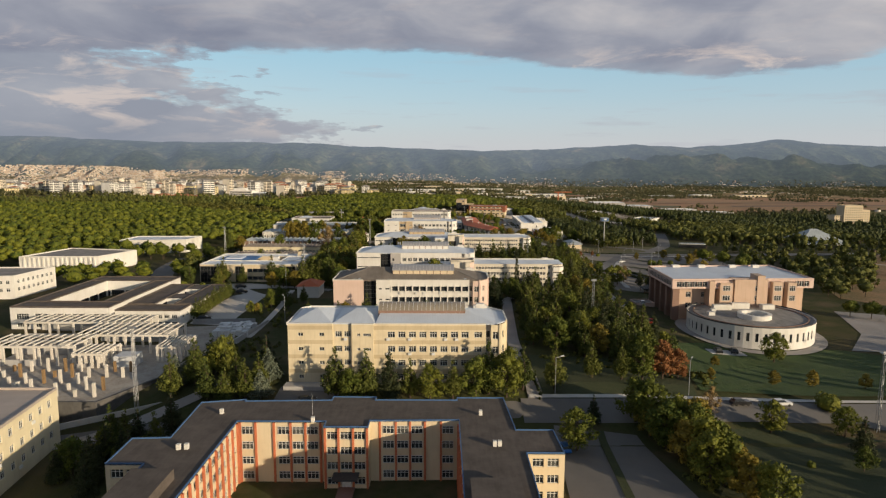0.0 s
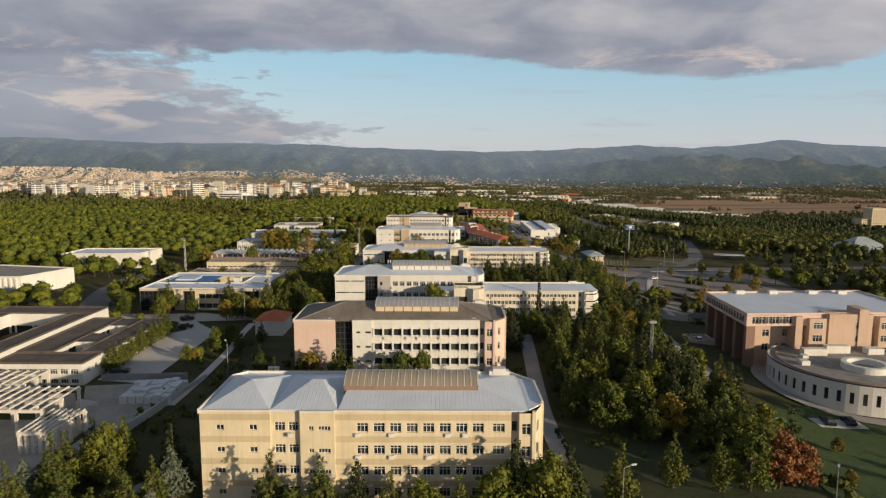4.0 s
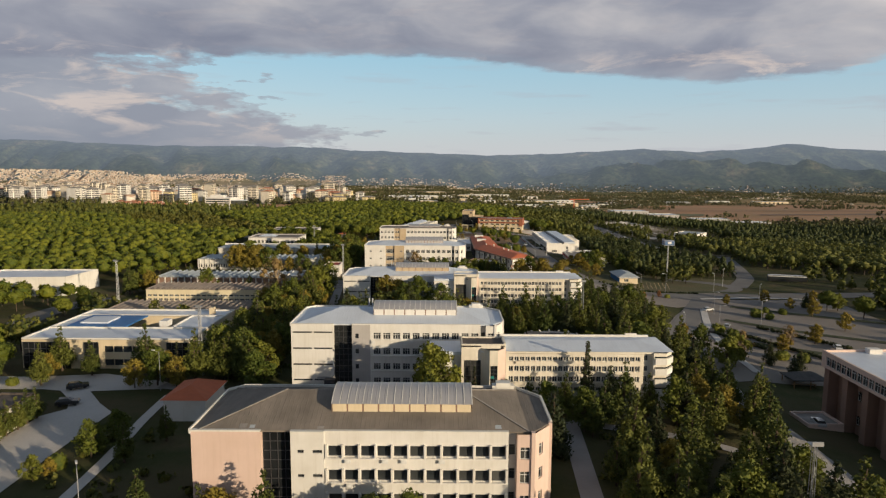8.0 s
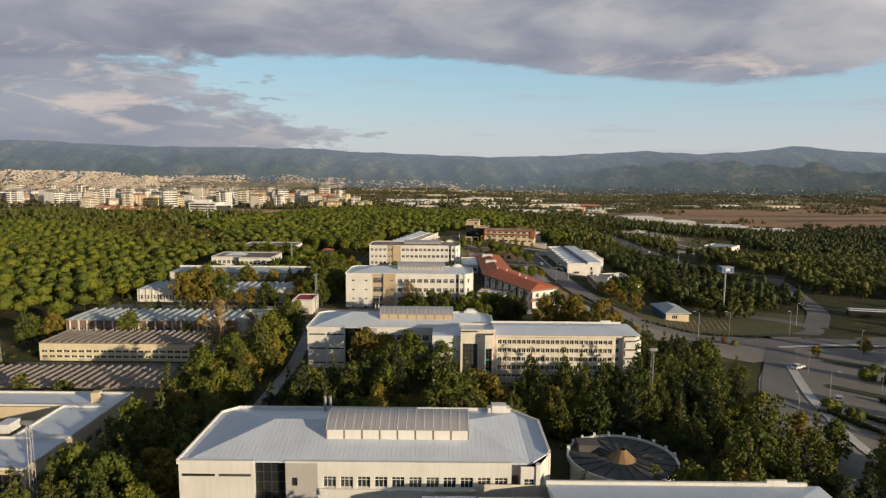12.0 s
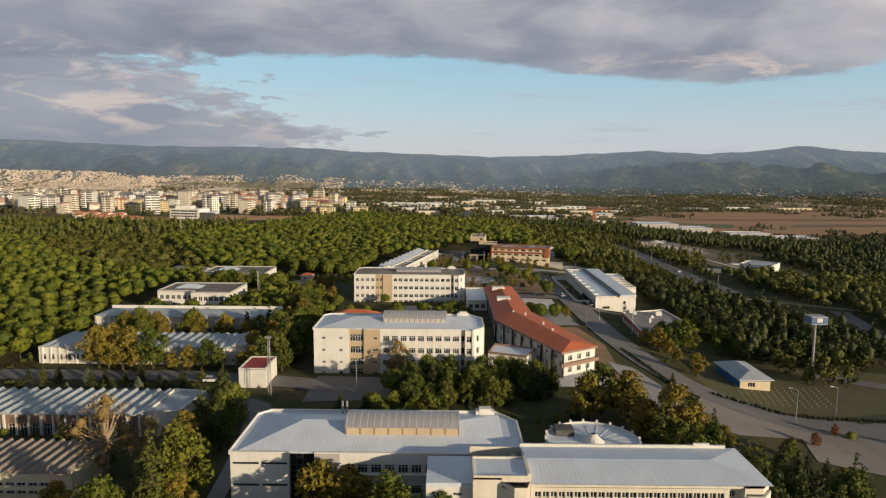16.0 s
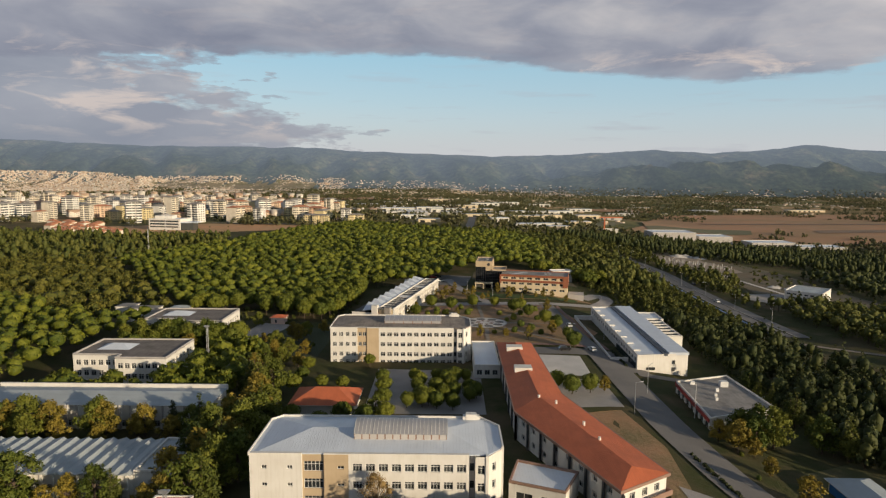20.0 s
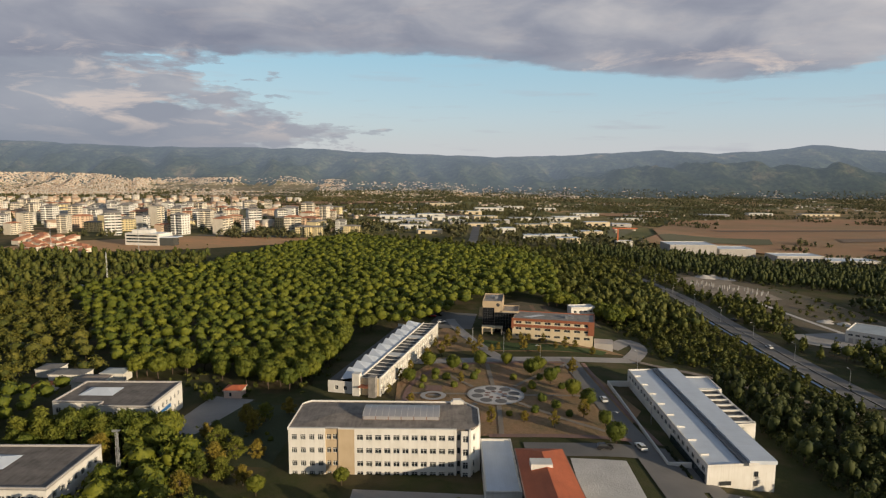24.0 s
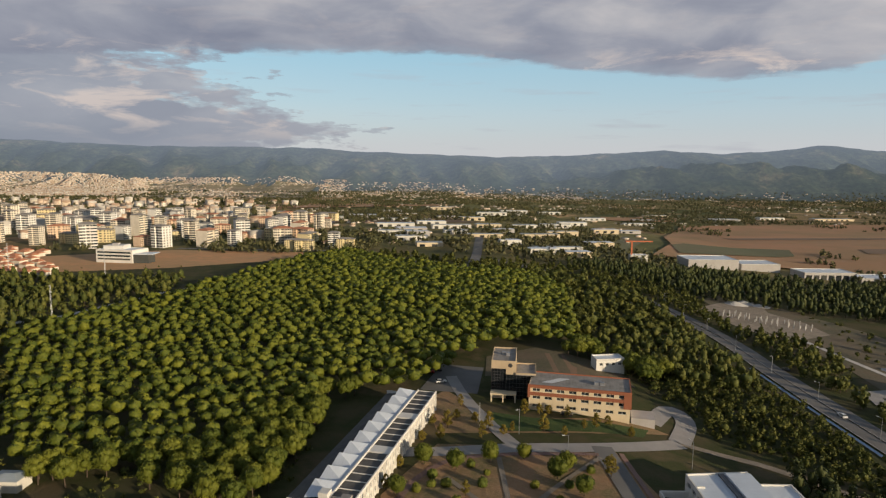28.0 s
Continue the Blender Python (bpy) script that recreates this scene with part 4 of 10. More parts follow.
patch("field", [(390, 2080), (580, 2050), (640, 2200), (420, 2200)], "field", "narrow brown field beyond the sheds", "field", 2.4, "structure", 40)
patch("field", [(-640, 1980), (-260, 2120), (-40, 2220), (-30, 2320), (-420, 2300), (-700, 2140)], "field", "long brown field between the town and the trees", "field", 2.4, "structure", 40)
patch("field", [(-480, 2600), (-160, 2700), (-150, 2790), (-520, 2720)], "field", "thin brown field far out on the plain", "field", 2.4, "structure", 40)
patch("field", [(210, 1170), (330, 1480), (300, 1560), (150, 1300)], "field_green", "dull green fallow field", "field", 0.5, "structure", 50)
patch("field", [(-330, 900), (-240, 935), (-150, 1005), (-120, 1062), (-300, 1075), (-410, 1000), (-430, 915)], "red_earth", "bare reddish earth beside the housing", "field", 0.3, "structure", 30)
patch("field", [(-300, 1500), (40, 1560), (60, 1640), (-340, 1600)], "soil", "long brown field on the plain", "field", 0.5, "structure", 50)
patch("field", [(700, 880), (1500, 1000), (1500, 1180), (620, 1090)], "field", "brown field beyond the dark wood", "field", 0.5, "structure", 50)

# the round park: rings, spokes and the eight-petalled paving
def ring(name, cx, cy, r0, r1, material, label, category, lift, seg=40, kind="structure", parent=None):
    m = Mesh()
    for i in range(seg):
        a, b = 2 * math.pi * i / seg, 2 * math.pi * (i + 1) / seg
        q = [(cx + r * math.cos(t), cy + r * math.sin(t)) for r, t in ((r0, a), (r1, a), (r1, b), (r0, b))]
        m.face(*[(x, y, terrain(x, y) + lift) for x, y in q])
    ob = part(name, m, M[material], parent)
    return tagged(ob, label, category, "", kind) if parent is None else ob


PX, PY = 15.2, 548.5
med = ring("medallion", PX, PY, 0.05, 9.3, "pale_slab", "round paved medallion with dark petals in the park", "paving", 0.30)
ring("rim", PX, PY, 8.7, 9.3, "kerb", "", "", 0.34, parent=med)
for i in range(8):
    a = math.pi / 4 * i + 0.2
    for r0, half, wide, mat, lab in ((6.2, 1.95, 1.95, "asphalt", "dark round stone petal"), (3.0, 1.0, 0.72, "red_paving", "reddish inner petal")):
        m = Mesh()
        c, sn = math.cos(a), math.sin(a)
        p = [(PX + (r0 + half * math.cos(t)) * c - wide * math.sin(t) * sn, PY + (r0 + half * math.cos(t)) * sn + wide * math.sin(t) * c) for t in [math.pi * k / 7 for k in range(14)]]
        m.face(*[(x, y, terrain(x, y) + 0.335) for x, y in p])
        part("petal", m, M[mat], med, lab)
pool = ring("fountain_basin", -5.2, 546.5, 2.6, 4.2, "kerb", "empty round stone fountain basin", "fountain", 0.55)
part("basin_floor", Mesh().prism([(-5.2 + 2.7 * math.cos(t * 0.3927), 546.5 + 2.7 * math.sin(t * 0.3927)) for t in range(16)], 0.8, 1.05), M["paving"], pool)
patch("paved_square", [(-8, 552), (-2.5, 552), (-2.5, 557.5), (-8, 557.5)], "red_paving", "small red paved square by the fountain", "paving", 0.22)
drape("path", [(-13.6, 526), (-14, 534), (-14.4, 546), (-13.3, 560), (-9.9, 568.3), (-5.4, 575.8), (0.2, 582.2), (19.4, 585.6), (44.4, 586)], 2.0, "red_paving", "curved red-paved path round the park", "path", 0.24)
drape("path", [(51.6, 588), (52.8, 560), (54.6, 535), (57.6, 514)], 1.6, "red_paving", "red-paved path along the road", "path", 0.24)
drape("path", [(11, 516), (30, 516.5), (50, 515)], 2.2, "red_paving", "red-paved path along the cross road", "path", 0.24)
for line in ([(-1.1, 570.3), (8, 556.5)], [(14.3, 583), (14.9, 558)], [(22, 557), (29.9, 567.7), (44.5, 584)], [(24.6, 548.6), (46, 548.5)], [(22, 541.5), (34.2, 527.7), (44, 520)], [(15.5, 539), (14.6, 516)], [(8.5, 541), (4.3, 534.9), (-2, 524)], [(-13, 549.7), (5.8, 549.2)]):
    drape("path", line, 1.5, "worn_path", "narrow worn park path to the medallion", "path", 0.22)

patch("meadow", [(150, 196), (300, 230), (430, 420), (420, 470), (300, 432), (178, 300), (165, 260), (182, 236)], "dry", "dry yellow grass beyond the assembly hall", "meadow", 0.08, "structure", 20)
drape("path", [(176, 232), (205, 262), (250, 300), (262, 330), (240, 350)], 3.0, "gravel", "pale curved path across the dry meadow", "path", 0.2)
drape("path", [(205, 262), (240, 262), (290, 290)], 2.4, "gravel", "pale path across the dry meadow", "path", 0.22)

for line, w in (([(99, 352), (90, 326), (84, 300), (82, 275)], 2.4), ([(160, 372), (130, 376), (106, 372)], 2.0)):
    drape("pavement", line, w, "pale_slab", "pale raised pavement along the car park", "pavement", 0.3)
for line, w in (([(150, 300), (120, 318), (100, 336)], 3.0), ([(158, 330), (130, 346), (112, 358)], 3.2), ([(146, 276), (116, 292), (96, 306)], 3.0), ([(138, 384), (116, 388), (100, 384)], 4.0)):
    drape("verge", line, w, "rough_grass", "curved planted strip between parking bays", "verge", 0.28)

patch("yard", [(-33, 236), (-10, 236), (-6, 250.2), (-33, 250.2)], "asphalt", "dark asphalt yard before the white block", "yard", 0.13)

# ---- the row of long teaching blocks ----
def campus_block(name, label, x, y, length, depth, eave, ground, sections, roof, wall="white", side="white", skylight=None, lit="white", rim="white", rows=(-2.5, -5.9, -9.2, -12.4), end_win=(1.3, 1.7), rise=1.5, hips=None, turn=0.0, end_mat=None):
    """A four-storey slab with its front on -y. sections: (x0, x1, forward, material, kind, args)."""
    b = thing(name, pose(x, y, 0, 0, 0, turn), label, "university building", "teaching blocks")
    z0, z1 = ground - 1.2, eave
    lx = length
    for x0, x1, fwd, mat, kind, args in sections:
        holes = []
        if kind == "win":
            for v in rows:
                holes += [(u - x0, eave + v, w, h, c, r, dk) for u, w, h, c, r, dk in args]
        if kind == "glaze":
            glazing(b, x0, x1, fwd, ground, z1 - 0.4, *args)
            facade(b, "wall", (x0, fwd + 0.02), (x1, fwd + 0.02), z1 - 0.4, z1, mat)
        else:
            facade(b, "wall", (x0, fwd), (x1, fwd), z0, z1, mat, holes)
        back = 1.4
        part("return_wall", Mesh().face((x0, back, z0), (x0, fwd, z0), (x0, fwd, z1), (x0, back, z1)), M[mat], b)
        part("return_wall", Mesh().face((x1, fwd, z0), (x1, back, z0), (x1, back, z1), (x1, fwd, z1)), M[mat], b)
        part("eave", Mesh().box(x0 - 0.02, fwd - 0.12, z1, x1 + 0.02, fwd + 0.5, z1 + 0.22), M[rim], b)
    # the stepped end with its piers
    ex = sections[-1][1]
    em = end_mat or wall
    pts = [(ex, 0.7), (ex + 1.1, 0.7), (ex + 1.1, -0.5), (ex + 3.2, -0.5), (lx, 3.0), (lx, depth - 4.2)]
    mats = ["grey", em, em, em, side]
    for i in range(5):
        p, q = pts[i], pts[i + 1]
        ln = math.hypot(q[0] - p[0], q[1] - p[1])
        holes = []
        if i == 2:
            holes = [(ln / 2, eave + v, end_win[0], end_win[1], 2, 2) for v in rows]
        elif i == 3:
            holes = [(ln * 0.45, eave + v, 1.0, 1.6, 1, 2) for v in rows]
        elif i == 0:
            holes = [(ln / 2, eave + v, 0.8, 1.5, 1, 2, True) for v in rows]
        facade(b, "wall", p, q, z0, z1, mats[i], holes)
    for px, py in ((ex + 3.2, -0.5), (lx - 0.05, 3.0)):
        part("pier", Mesh().box(px - 0.25, py - 0.2, z0, px + 0.25, py + 0.5, z1 + 0.3), M[em], b)
    rear = [(lx, depth - 4.2), (lx - 3.4, depth), (1.8, depth), (0, depth - 1.8)]
    for p, q in zip(rear, rear[1:] + [(0, 0)]):
        facade(b, "wall", p, q, z0, z1, side)
    # roof
    r = Mesh()
    for x0, x1, li, ri in hips or [(0.9, lx - 2.8, 9.0, 8.0)]:
        hip(r, x0, 0.1, x1, depth - 0.9, eave + 0.14, rise, li, ri)
    part("roof", r, M[roof], b)
    part("roof_deck", Mesh().prism([(0, 0.15), (lx - 2.8, 0.15), (lx - 0.1, 3.1), (lx - 0.1, depth - 4.25), (lx - 3.45, depth - 0.1), (1.85, depth - 0.1), (0, depth - 1.9)], eave - 0.1, eave + 0.1), M[roof], b, "flat gutter strip round the roof")
    part("parapet", Mesh().box(-0.2, -0.1, eave - 0.3, 0.02, depth - 1.85, eave + 0.4), M[rim], b)
    part("parapet", Mesh().bar((-0.1, depth - 1.9, eave + 0.1), (1.85, depth + 0.02, eave + 0.1), 0.22, 0.7), M[rim], b)
    part("parapet", Mesh().box(1.8, depth - 0.08, eave - 0.3, lx - 3.3, depth + 0.12, eave + 0.5), M[rim], b)
    part("parapet", Mesh().bar((lx - 3.5, depth + 0.02, eave + 0.1), (lx + 0.06, depth - 4.3, eave + 0.1), 0.22, 0.76), M[rim], b)
    part("parapet", Mesh().box(lx - 0.1, 3.2, eave - 0.2, lx + 0.22, depth - 4.2, eave + 0.46), M[rim], b)
    part("chimney_block", Mesh().prism([(lx - 7.0, depth - 1.2), (lx - 3.6, depth - 1.2), (lx - 3.6, depth + 0.14), (lx - 7.0, depth + 0.14)], eave, eave + 0.9).box(lx - 6.4, depth - 1.3, eave, lx - 4.2, depth + 0.16, eave + 1.35), M[rim], b, "stepped parapet block")
    if skylight:
        sx0, sx1, sy0, sy1, mat, lab, n = skylight
        low = 0.55 if rise < 1.0 else 1.0
        vault(b, sx0, sx1, sy0, sy1 + 1.6, eave + 0.5, (2.0 if rise > 2 else 1.5) * low, 2.1 * low, mat, lab, n, lit)
    return b


def span(x0, x1, n, w, h, c=2, r=2, dark=False):
    return [(x0 + (x1 - x0) * (i + 0.5) / n, w, h, c, r, dark) for i in range(n)]


# cream block
B = campus_block("teaching_block", "cream rendered four-storey block with white hipped metal roof", -34.6, 144.0, 50.1, 16.8, 12.5, -1.6, [
    (0, 10.2, 0, "cream", "win", [(2.9, 1.15, 0.85, 2, 1, False), (7.7, 1.15, 0.85, 2, 1, False)]),
    (10.2, 14.6, 0.35, "cream", "win", [(11.5, 1.55, 1.35, 3, 2, False), (13.5, 1.45, 1.35, 3, 2, False)]),
    (14.6, 19.6, -0.35, "cream", "win", [(16.2, 0.75, 0.7, 2, 1, False), (18.1, 1.8, 0.7, 4, 1, False)]),
    (19.6, 45.2, 0, "cream", "win", span(22.4, 41.6, 8, 1.65, 1.4, 3, 2) + [(43.4, 1.75, 1.35, 3, 2, False)]),
], "roof_white", "cream", "cream", (20.2, 40.6, 5.2, 10.6, "vault_clear", "curved tan polycarbonate roof light", 10), "brown", "white",
    rows=(-2.45, -5.85, -9.1, -12.4), rise=1.9, hips=[(0.3, 10.2, 5.0, 4.8), (10.2, 20.0, 4.6, 3.5), (20.0, 47.6, 1.0, 8.0)])
for zb in (12.5 - 0.75, 12.5 - 4.1, 12.5 - 7.5, 12.5 - 10.9):
    part("band", Mesh().box(0.0, -0.05, zb - 0.55, 10.2, 0.0, zb + 0.35), M["cream_band"], B)
    part("band", Mesh().box(19.6, -0.05, zb - 0.55, 45.2, 0.0, zb + 0.35), M["cream_band"], B)
for u, k in ((22.9, 0), (27.8, 0), (36.0, 0), (38.5, 0), (22.9, 1), (27.8, 1), (33.2, 1), (13.2, 0)):
    air_unit(B, u, 0, 12.5 - (3.5, 6.9)[k])
part("entrance_door", Mesh().box(10.8, -0.2, -1.6, 12.2, 0.3, 0.8).box(10.4, -1.4, 0.9, 12.6, 0.3, 1.1), M["frame_dark"], B, "dark glazed entrance under a thin canopy")
part("plinth", Mesh().box(-0.6, -3.2, -2.4, 10.4, -0.1, -1.15), M["concrete"], B, "raised concrete terrace")

# block with grey felt roof and wide dark windows
C = campus_block("teaching_block", "white and pink block with grey hipped roof and dark windows", -32.9, 195.4, 47.9, 17.0, 13.2, -0.3, [
    (0, 9.2, 0, "pink", "none", None),
    (9.2, 13.2, 0.9, "pink", "glaze", (4, 10)),
    (13.2, 17.6, -0.3, "white", "win", [(14.5, 0.85, 0.45, 2, 1, True), (16.7, 1.3, 0.45, 3, 1, True)]),
    (17.6, 41.9, 0, "white", "win", span(17.9, 41.7, 11, 1.75, 1.45, 1, 1, True)),
], "roof_fibre", "white", "pink", (18.0, 37.2, 3.7, 10.6, "vault", "curved grey sheet roof light", 9), "sand", "offwhite",
    rows=(-2.6, -5.95, -9.3, -12.3), rise=2.8, hips=[(0.9, 44.6, 10.0, 8.6)], end_mat="pink")
for i in range(12):
    x = 17.9 + 23.8 * i / 11
    for v in (-2.6, -5.95, -9.3):
        part("fin", Mesh().box(x - 0.13, -0.42, 13.2 + v - 0.85, x + 0.13, 0.0, 13.2 + v + 0.95), M["white"], C)
for v in (-3.5, -6.85, -10.2):
    part("ledge", Mesh().box(17.7, -0.45, 13.2 + v - 0.12, 41.9, 0.0, 13.2 + v + 0.06), M["white"], C)
def repair(b, spots_, eave, depth, rise, mats):
    """Loose sheets of newer felt on the front slope of a hipped roof."""
    at = lambda x, y: (x, y, eave + 0.14 + rise * (y - 0.1) / (depth / 2 - 0.1) + 0.02)
    for k, (x, y, w, h) in enumerate(spots_):
        part("roof_patch", Mesh().face(at(x, y), at(x + w, y), at(x + w, y + h), at(x, y + h)), M[mats[k % len(mats)]], b, "patch of newer roofing")


for p, q in (((0.9, 0.1, 13.4), (10.9, 8.1, 16.2)), ((0.9, 16.1, 13.4), (10.9, 8.1, 16.2)), ((44.6, 0.1, 13.4), (36.0, 8.1, 16.2)), ((44.6, 16.1, 13.4), (36.0, 8.1, 16.2))):
    part("ridge_cap", Mesh().bar(p, q, 0.28, 0.1), M["felt_grey"], C, "pale ridge capping")
repair(C, [(12.0, 5.4, 0.8, 0.9), (15.2, 6.0, 0.9, 1.6), (12.2, 2.2, 1.4, 1.5), (11.0, 1.3, 0.5, 0.8), (6.2, 0.5, 1.0, 0.8), (7.6, 0.5, 0.7, 0.6), (16.6, 0.4, 0.9, 0.5), (40.2, 0.6, 0.8, 1.2), (10.4, 2.0, 0.4, 1.4), (20.2, 4.0, 1.2, 0.4)], 13.2, 17.0, 2.8, ("felt_grey", "roof_pale"))
for u, v in ((20.7, -3.9), (25.6, -3.9), (28.1, -3.9), (33.1, -3.9), (20.9, -7.3)):
    air_unit(C, u, -0.05, 13.2 + v)

# white block with dark stair strip
def white_block(x, y, length, depth, eave, ground, label, lit):
    d = campus_block("teaching_block", label, x, y, length, depth, eave, ground, [
        (0, 9.3, 0, "white", "none", None),
        (9.3, 13.3, 0.9, "white", "glaze", (4, 10)),
        (13.3, 17.3, 0.0, "grey", "win", [(14.4, 0.75, 1.1, 1, 1, True)]),
        (17.3, 41.4, 0, "white", "win", span(17.7, 41.2, 11, 1.6, 1.45, 3, 2, False)),
    ], "roof_white", "white", "white", (17.6, 36.2, 4.4, 9.8, "vault", "curved grey sheet roof light with pale panels", 8), lit, "white",
        rows=(-2.5, -5.95, -9.35, -12.6), rise=2.1)
    for v in (-1.7, -5.3, -8.9, -12.4):
        for a, c in ((0.4, 4.5), (5.0, 9.0)):
            part("slit_window", Mesh().box(a, -0.04, eave + v - 0.16, c, 0.1, eave + v + 0.16), M["glass"], d, "narrow dark window band")
    for v in (-3.4, -6.9, -10.3):
        part("ledge", Mesh().box(17.5, -0.3, eave + v - 0.14, 41.3, 0.0, eave + v + 0.1), M["white"], d)
    for u, v in ((18.0, -3.8), (26.3, -3.7), (24.8, -7.2), (26.1, -10.7), (31.5, -3.7)):
        air_unit(d, u, -0.1, eave + v)
    fl = Mesh().tube((15.2, depth - 1.2, eave), (15.2, depth - 1.2, eave + 2.6), 0.22, 0.22).tube((16.0, depth - 1.2, eave), (16.0, depth - 1.2, eave + 2.6), 0.22, 0.22)
    part("flue", fl, M["steel"], d, "pair of steel flues")
    return d


D = white_block(-33.0, 250.6, 46.5, 17.6, 13.9, 0.5, "white four-storey block with black stair glazing and white roof", "white")
part("sign", Mesh().box(5.6, -0.08, 1.6, 9.0, -0.02, 2.2), M["steel"], D, "grey name board")
part("porch", Mesh().box(7.4, -1.8, 0.4, 9.6, -0.1, 2.0), M["dark_steel"], D, "dark entrance porch")
Fb = white_block(-34.2, 329.6, 46.5, 17.2, 11.2, 0.9, "white block with black stair glazing half hidden by trees", "tan")


def wing(x, y, length, depth, eave, ground, n, label, rows, tower, porch, tiles):
    """A long lower wing with a glazed entrance tower at its near end."""
    w = thing("teaching_wing", pose(x, y, 0), label, "university building", "teaching wings")
    z0 = ground - 1.2
    tw, th = tower
    a, b, c = -tw + 3.9, -tw + 5.5, -tw + 7.2
    # entrance tower: a tall glazed strip, a slanting pier and a narrow strip beside it
    facade(w, "wall", (-tw, -0.7), (-tw + 0.5, -0.7), z0, th, "wing_wall")
    glazing(w, -tw + 0.5, a - 0.1, -0.55, ground, th - 3.0, 5, 9, "dark glazed entrance hall")
    facade(w, "wall", (-tw + 0.5, -0.7), (a, -0.7), th - 3.0, th, "wing_wall")
    facade(w, "wall", (a, -0.7), (b, -2.5), z0, th - 0.5, "wing_wall")
    facade(w, "wall", (b, -2.5), (b + 0.15, -2.5), z0, th - 0.5, "wing_wall")
    glazing(w, b + 0.15, c - 0.15, -2.4, ground + 2.6, th - 3.6, 2, 8, "narrow dark glazed stair strip")
    for k in range(3):
        part("panel", Mesh().box(b + 0.2, -2.46, ground + 4.0 + 2.6 * k, b + 0.9, -2.42, ground + 4.5 + 2.6 * k), M["teal"], w, "teal spandrel panel")
    facade(w, "wall", (b + 0.15, -2.5), (c - 0.15, -2.5), th - 3.6, th - 0.5, "wing_wall")
    facade(w, "wall", (b + 0.15, -2.5), (c - 0.15, -2.5), z0, ground + 2.6, "wing_wall", [(0.7, ground + 0.9, 1.1, 1.8, 2, 1)])
    facade(w, "wall", (c - 0.15, -2.5), (c, -2.5), z0, th - 0.5, "wing_wall")
    facade(w, "wall", (c, -2.5), (-0.1, -0.6), z0, th - 0.5, "pink")
    facade(w, "wall", (-0.1, -0.6), (-0.1, 0.6), z0, th - 0.5, "wing_wall")
    part("canopy", Mesh().prism([(b - 0.1, -3.5), (c + 0.1, -3.5), (c + 0.1, -2.5), (b - 0.1, -2.5)], ground + 2.6, ground + 3.6), M["teal"], w, "teal canopy over the entrance")
    part("return_wall", Mesh().box(-tw, -0.68, z0, -tw + 0.3, depth * 0.5, th), M["wing_wall"], w)
    part("return_wall", Mesh().box(-0.5, -0.5, eave - 1.0, -0.1, depth * 0.45, th + 0.5), M["wing_wall"], w)
    part("return_wall", Mesh().box(a, -0.72, th - 0.6, c + 0.6, -0.5, th), M["wing_wall"], w)
    part("porch_roof", Mesh().prism([(a, -0.75), (b, -2.4), (c, -2.4), (-0.5, -0.75)], th - 1.3, th - 1.1), M[porch], w, "sunken felt roof of the porch")
    part("tower_roof", Mesh().prism([(-tw, -0.7), (-0.3, -0.7), (-0.3, depth * 0.45), (-tw, depth * 0.45)], th - 0.3, th + 0.02), M[tiles], w, "flat felt roof over the entrance")
    part("parapet", parapet([(-tw, -0.75), (-0.3, -0.75), (-0.3, depth * 0.45), (-tw, depth * 0.45)], th, th + 0.3, 0.25), M["wing_wall"], w)
    # long front with rows of narrow windows over a grey plinth
    main = length - 6.2
    plinth = rows[-1][0] - 0.9
    holes = [(0.5 + (main - 0.8) * (i + 0.5) / n, v, 0.92, h, 2, 1) for v, h in rows for i in range(n)]
    facade(w, "wall", (0, 0), (main, 0), z0, eave, "wing_wall", holes)
    for v, h in rows[:-1]:
        part("ledge", Mesh().box(0.2, -0.16, v - h / 2 - 0.28, main, 0.0, v - h / 2 - 0.1), M["wing_wall"], w)
    part("pier", Mesh().box(0.0, -0.3, z0, 0.35, 0.0, eave), M["wing_wall"], w)
    part("fascia", Mesh().box(0.35, -0.3, eave - 0.95, main, -0.02, eave - 0.35), M["wing_wall"], w, "streaked fascia under the eaves")
    # banded end
    pts = [(main, 0.5), (main + 1.9, 0.5), (main + 2.1, -0.7), (length - 1.6, -0.7), (length, 1.0), (length, depth - 2.0), (length - 2.0, depth)]
    for i in range(6):
        hs = [(0.95, v, 0.8, h, 2, 1) for v, h in rows] if i == 0 else []
        facade(w, "wall", pts[i], pts[i + 1], z0, eave, "wing_wall", hs)
    for v, h in rows:
        part("ledge", parapet([(main + 2.4, -1.0), (length - 1.5, -1.0), (length + 0.3, 0.9), (length + 0.3, depth * 0.5), (main + 2.4, depth * 0.5)], v - 0.95, v + 0.35, 0.2), M["white"], w)
        part("window_band", Mesh().prism([(main + 2.3, -0.74), (length - 1.62, -0.74), (length + 0.03, 1.02), (length + 0.03, 5.0), (length - 1, 5.0), (length - 3, 0)], v + 0.38, v + 0.68), M["glass"], w)
    facade(w, "wall", (length - 2.0, depth), (-tw, depth), z0, eave, "wing_wall")
    r = Mesh()
    hip(r, -0.2, -0.2, length + 0.1, depth + 0.1, eave + 0.1, 0.9, 0.4, 6.5)
    part("roof", r, M["roof_white"], w)
    part("parapet", Mesh().box(-0.2, depth - 0.1, eave - 0.2, length - 1.5, depth + 0.25, eave + 0.55), M["white"], w)
    part("parapet", Mesh().box(length - 6.5, depth - 0.12, eave + 0.5, length - 4.0, depth + 0.2, eave + 0.9), M["white"], w)
    part("gutter", Mesh().box(0, -0.4, eave - 0.2, main + 2.0, -0.15, eave + 0.12), M["wing_wall"], w)
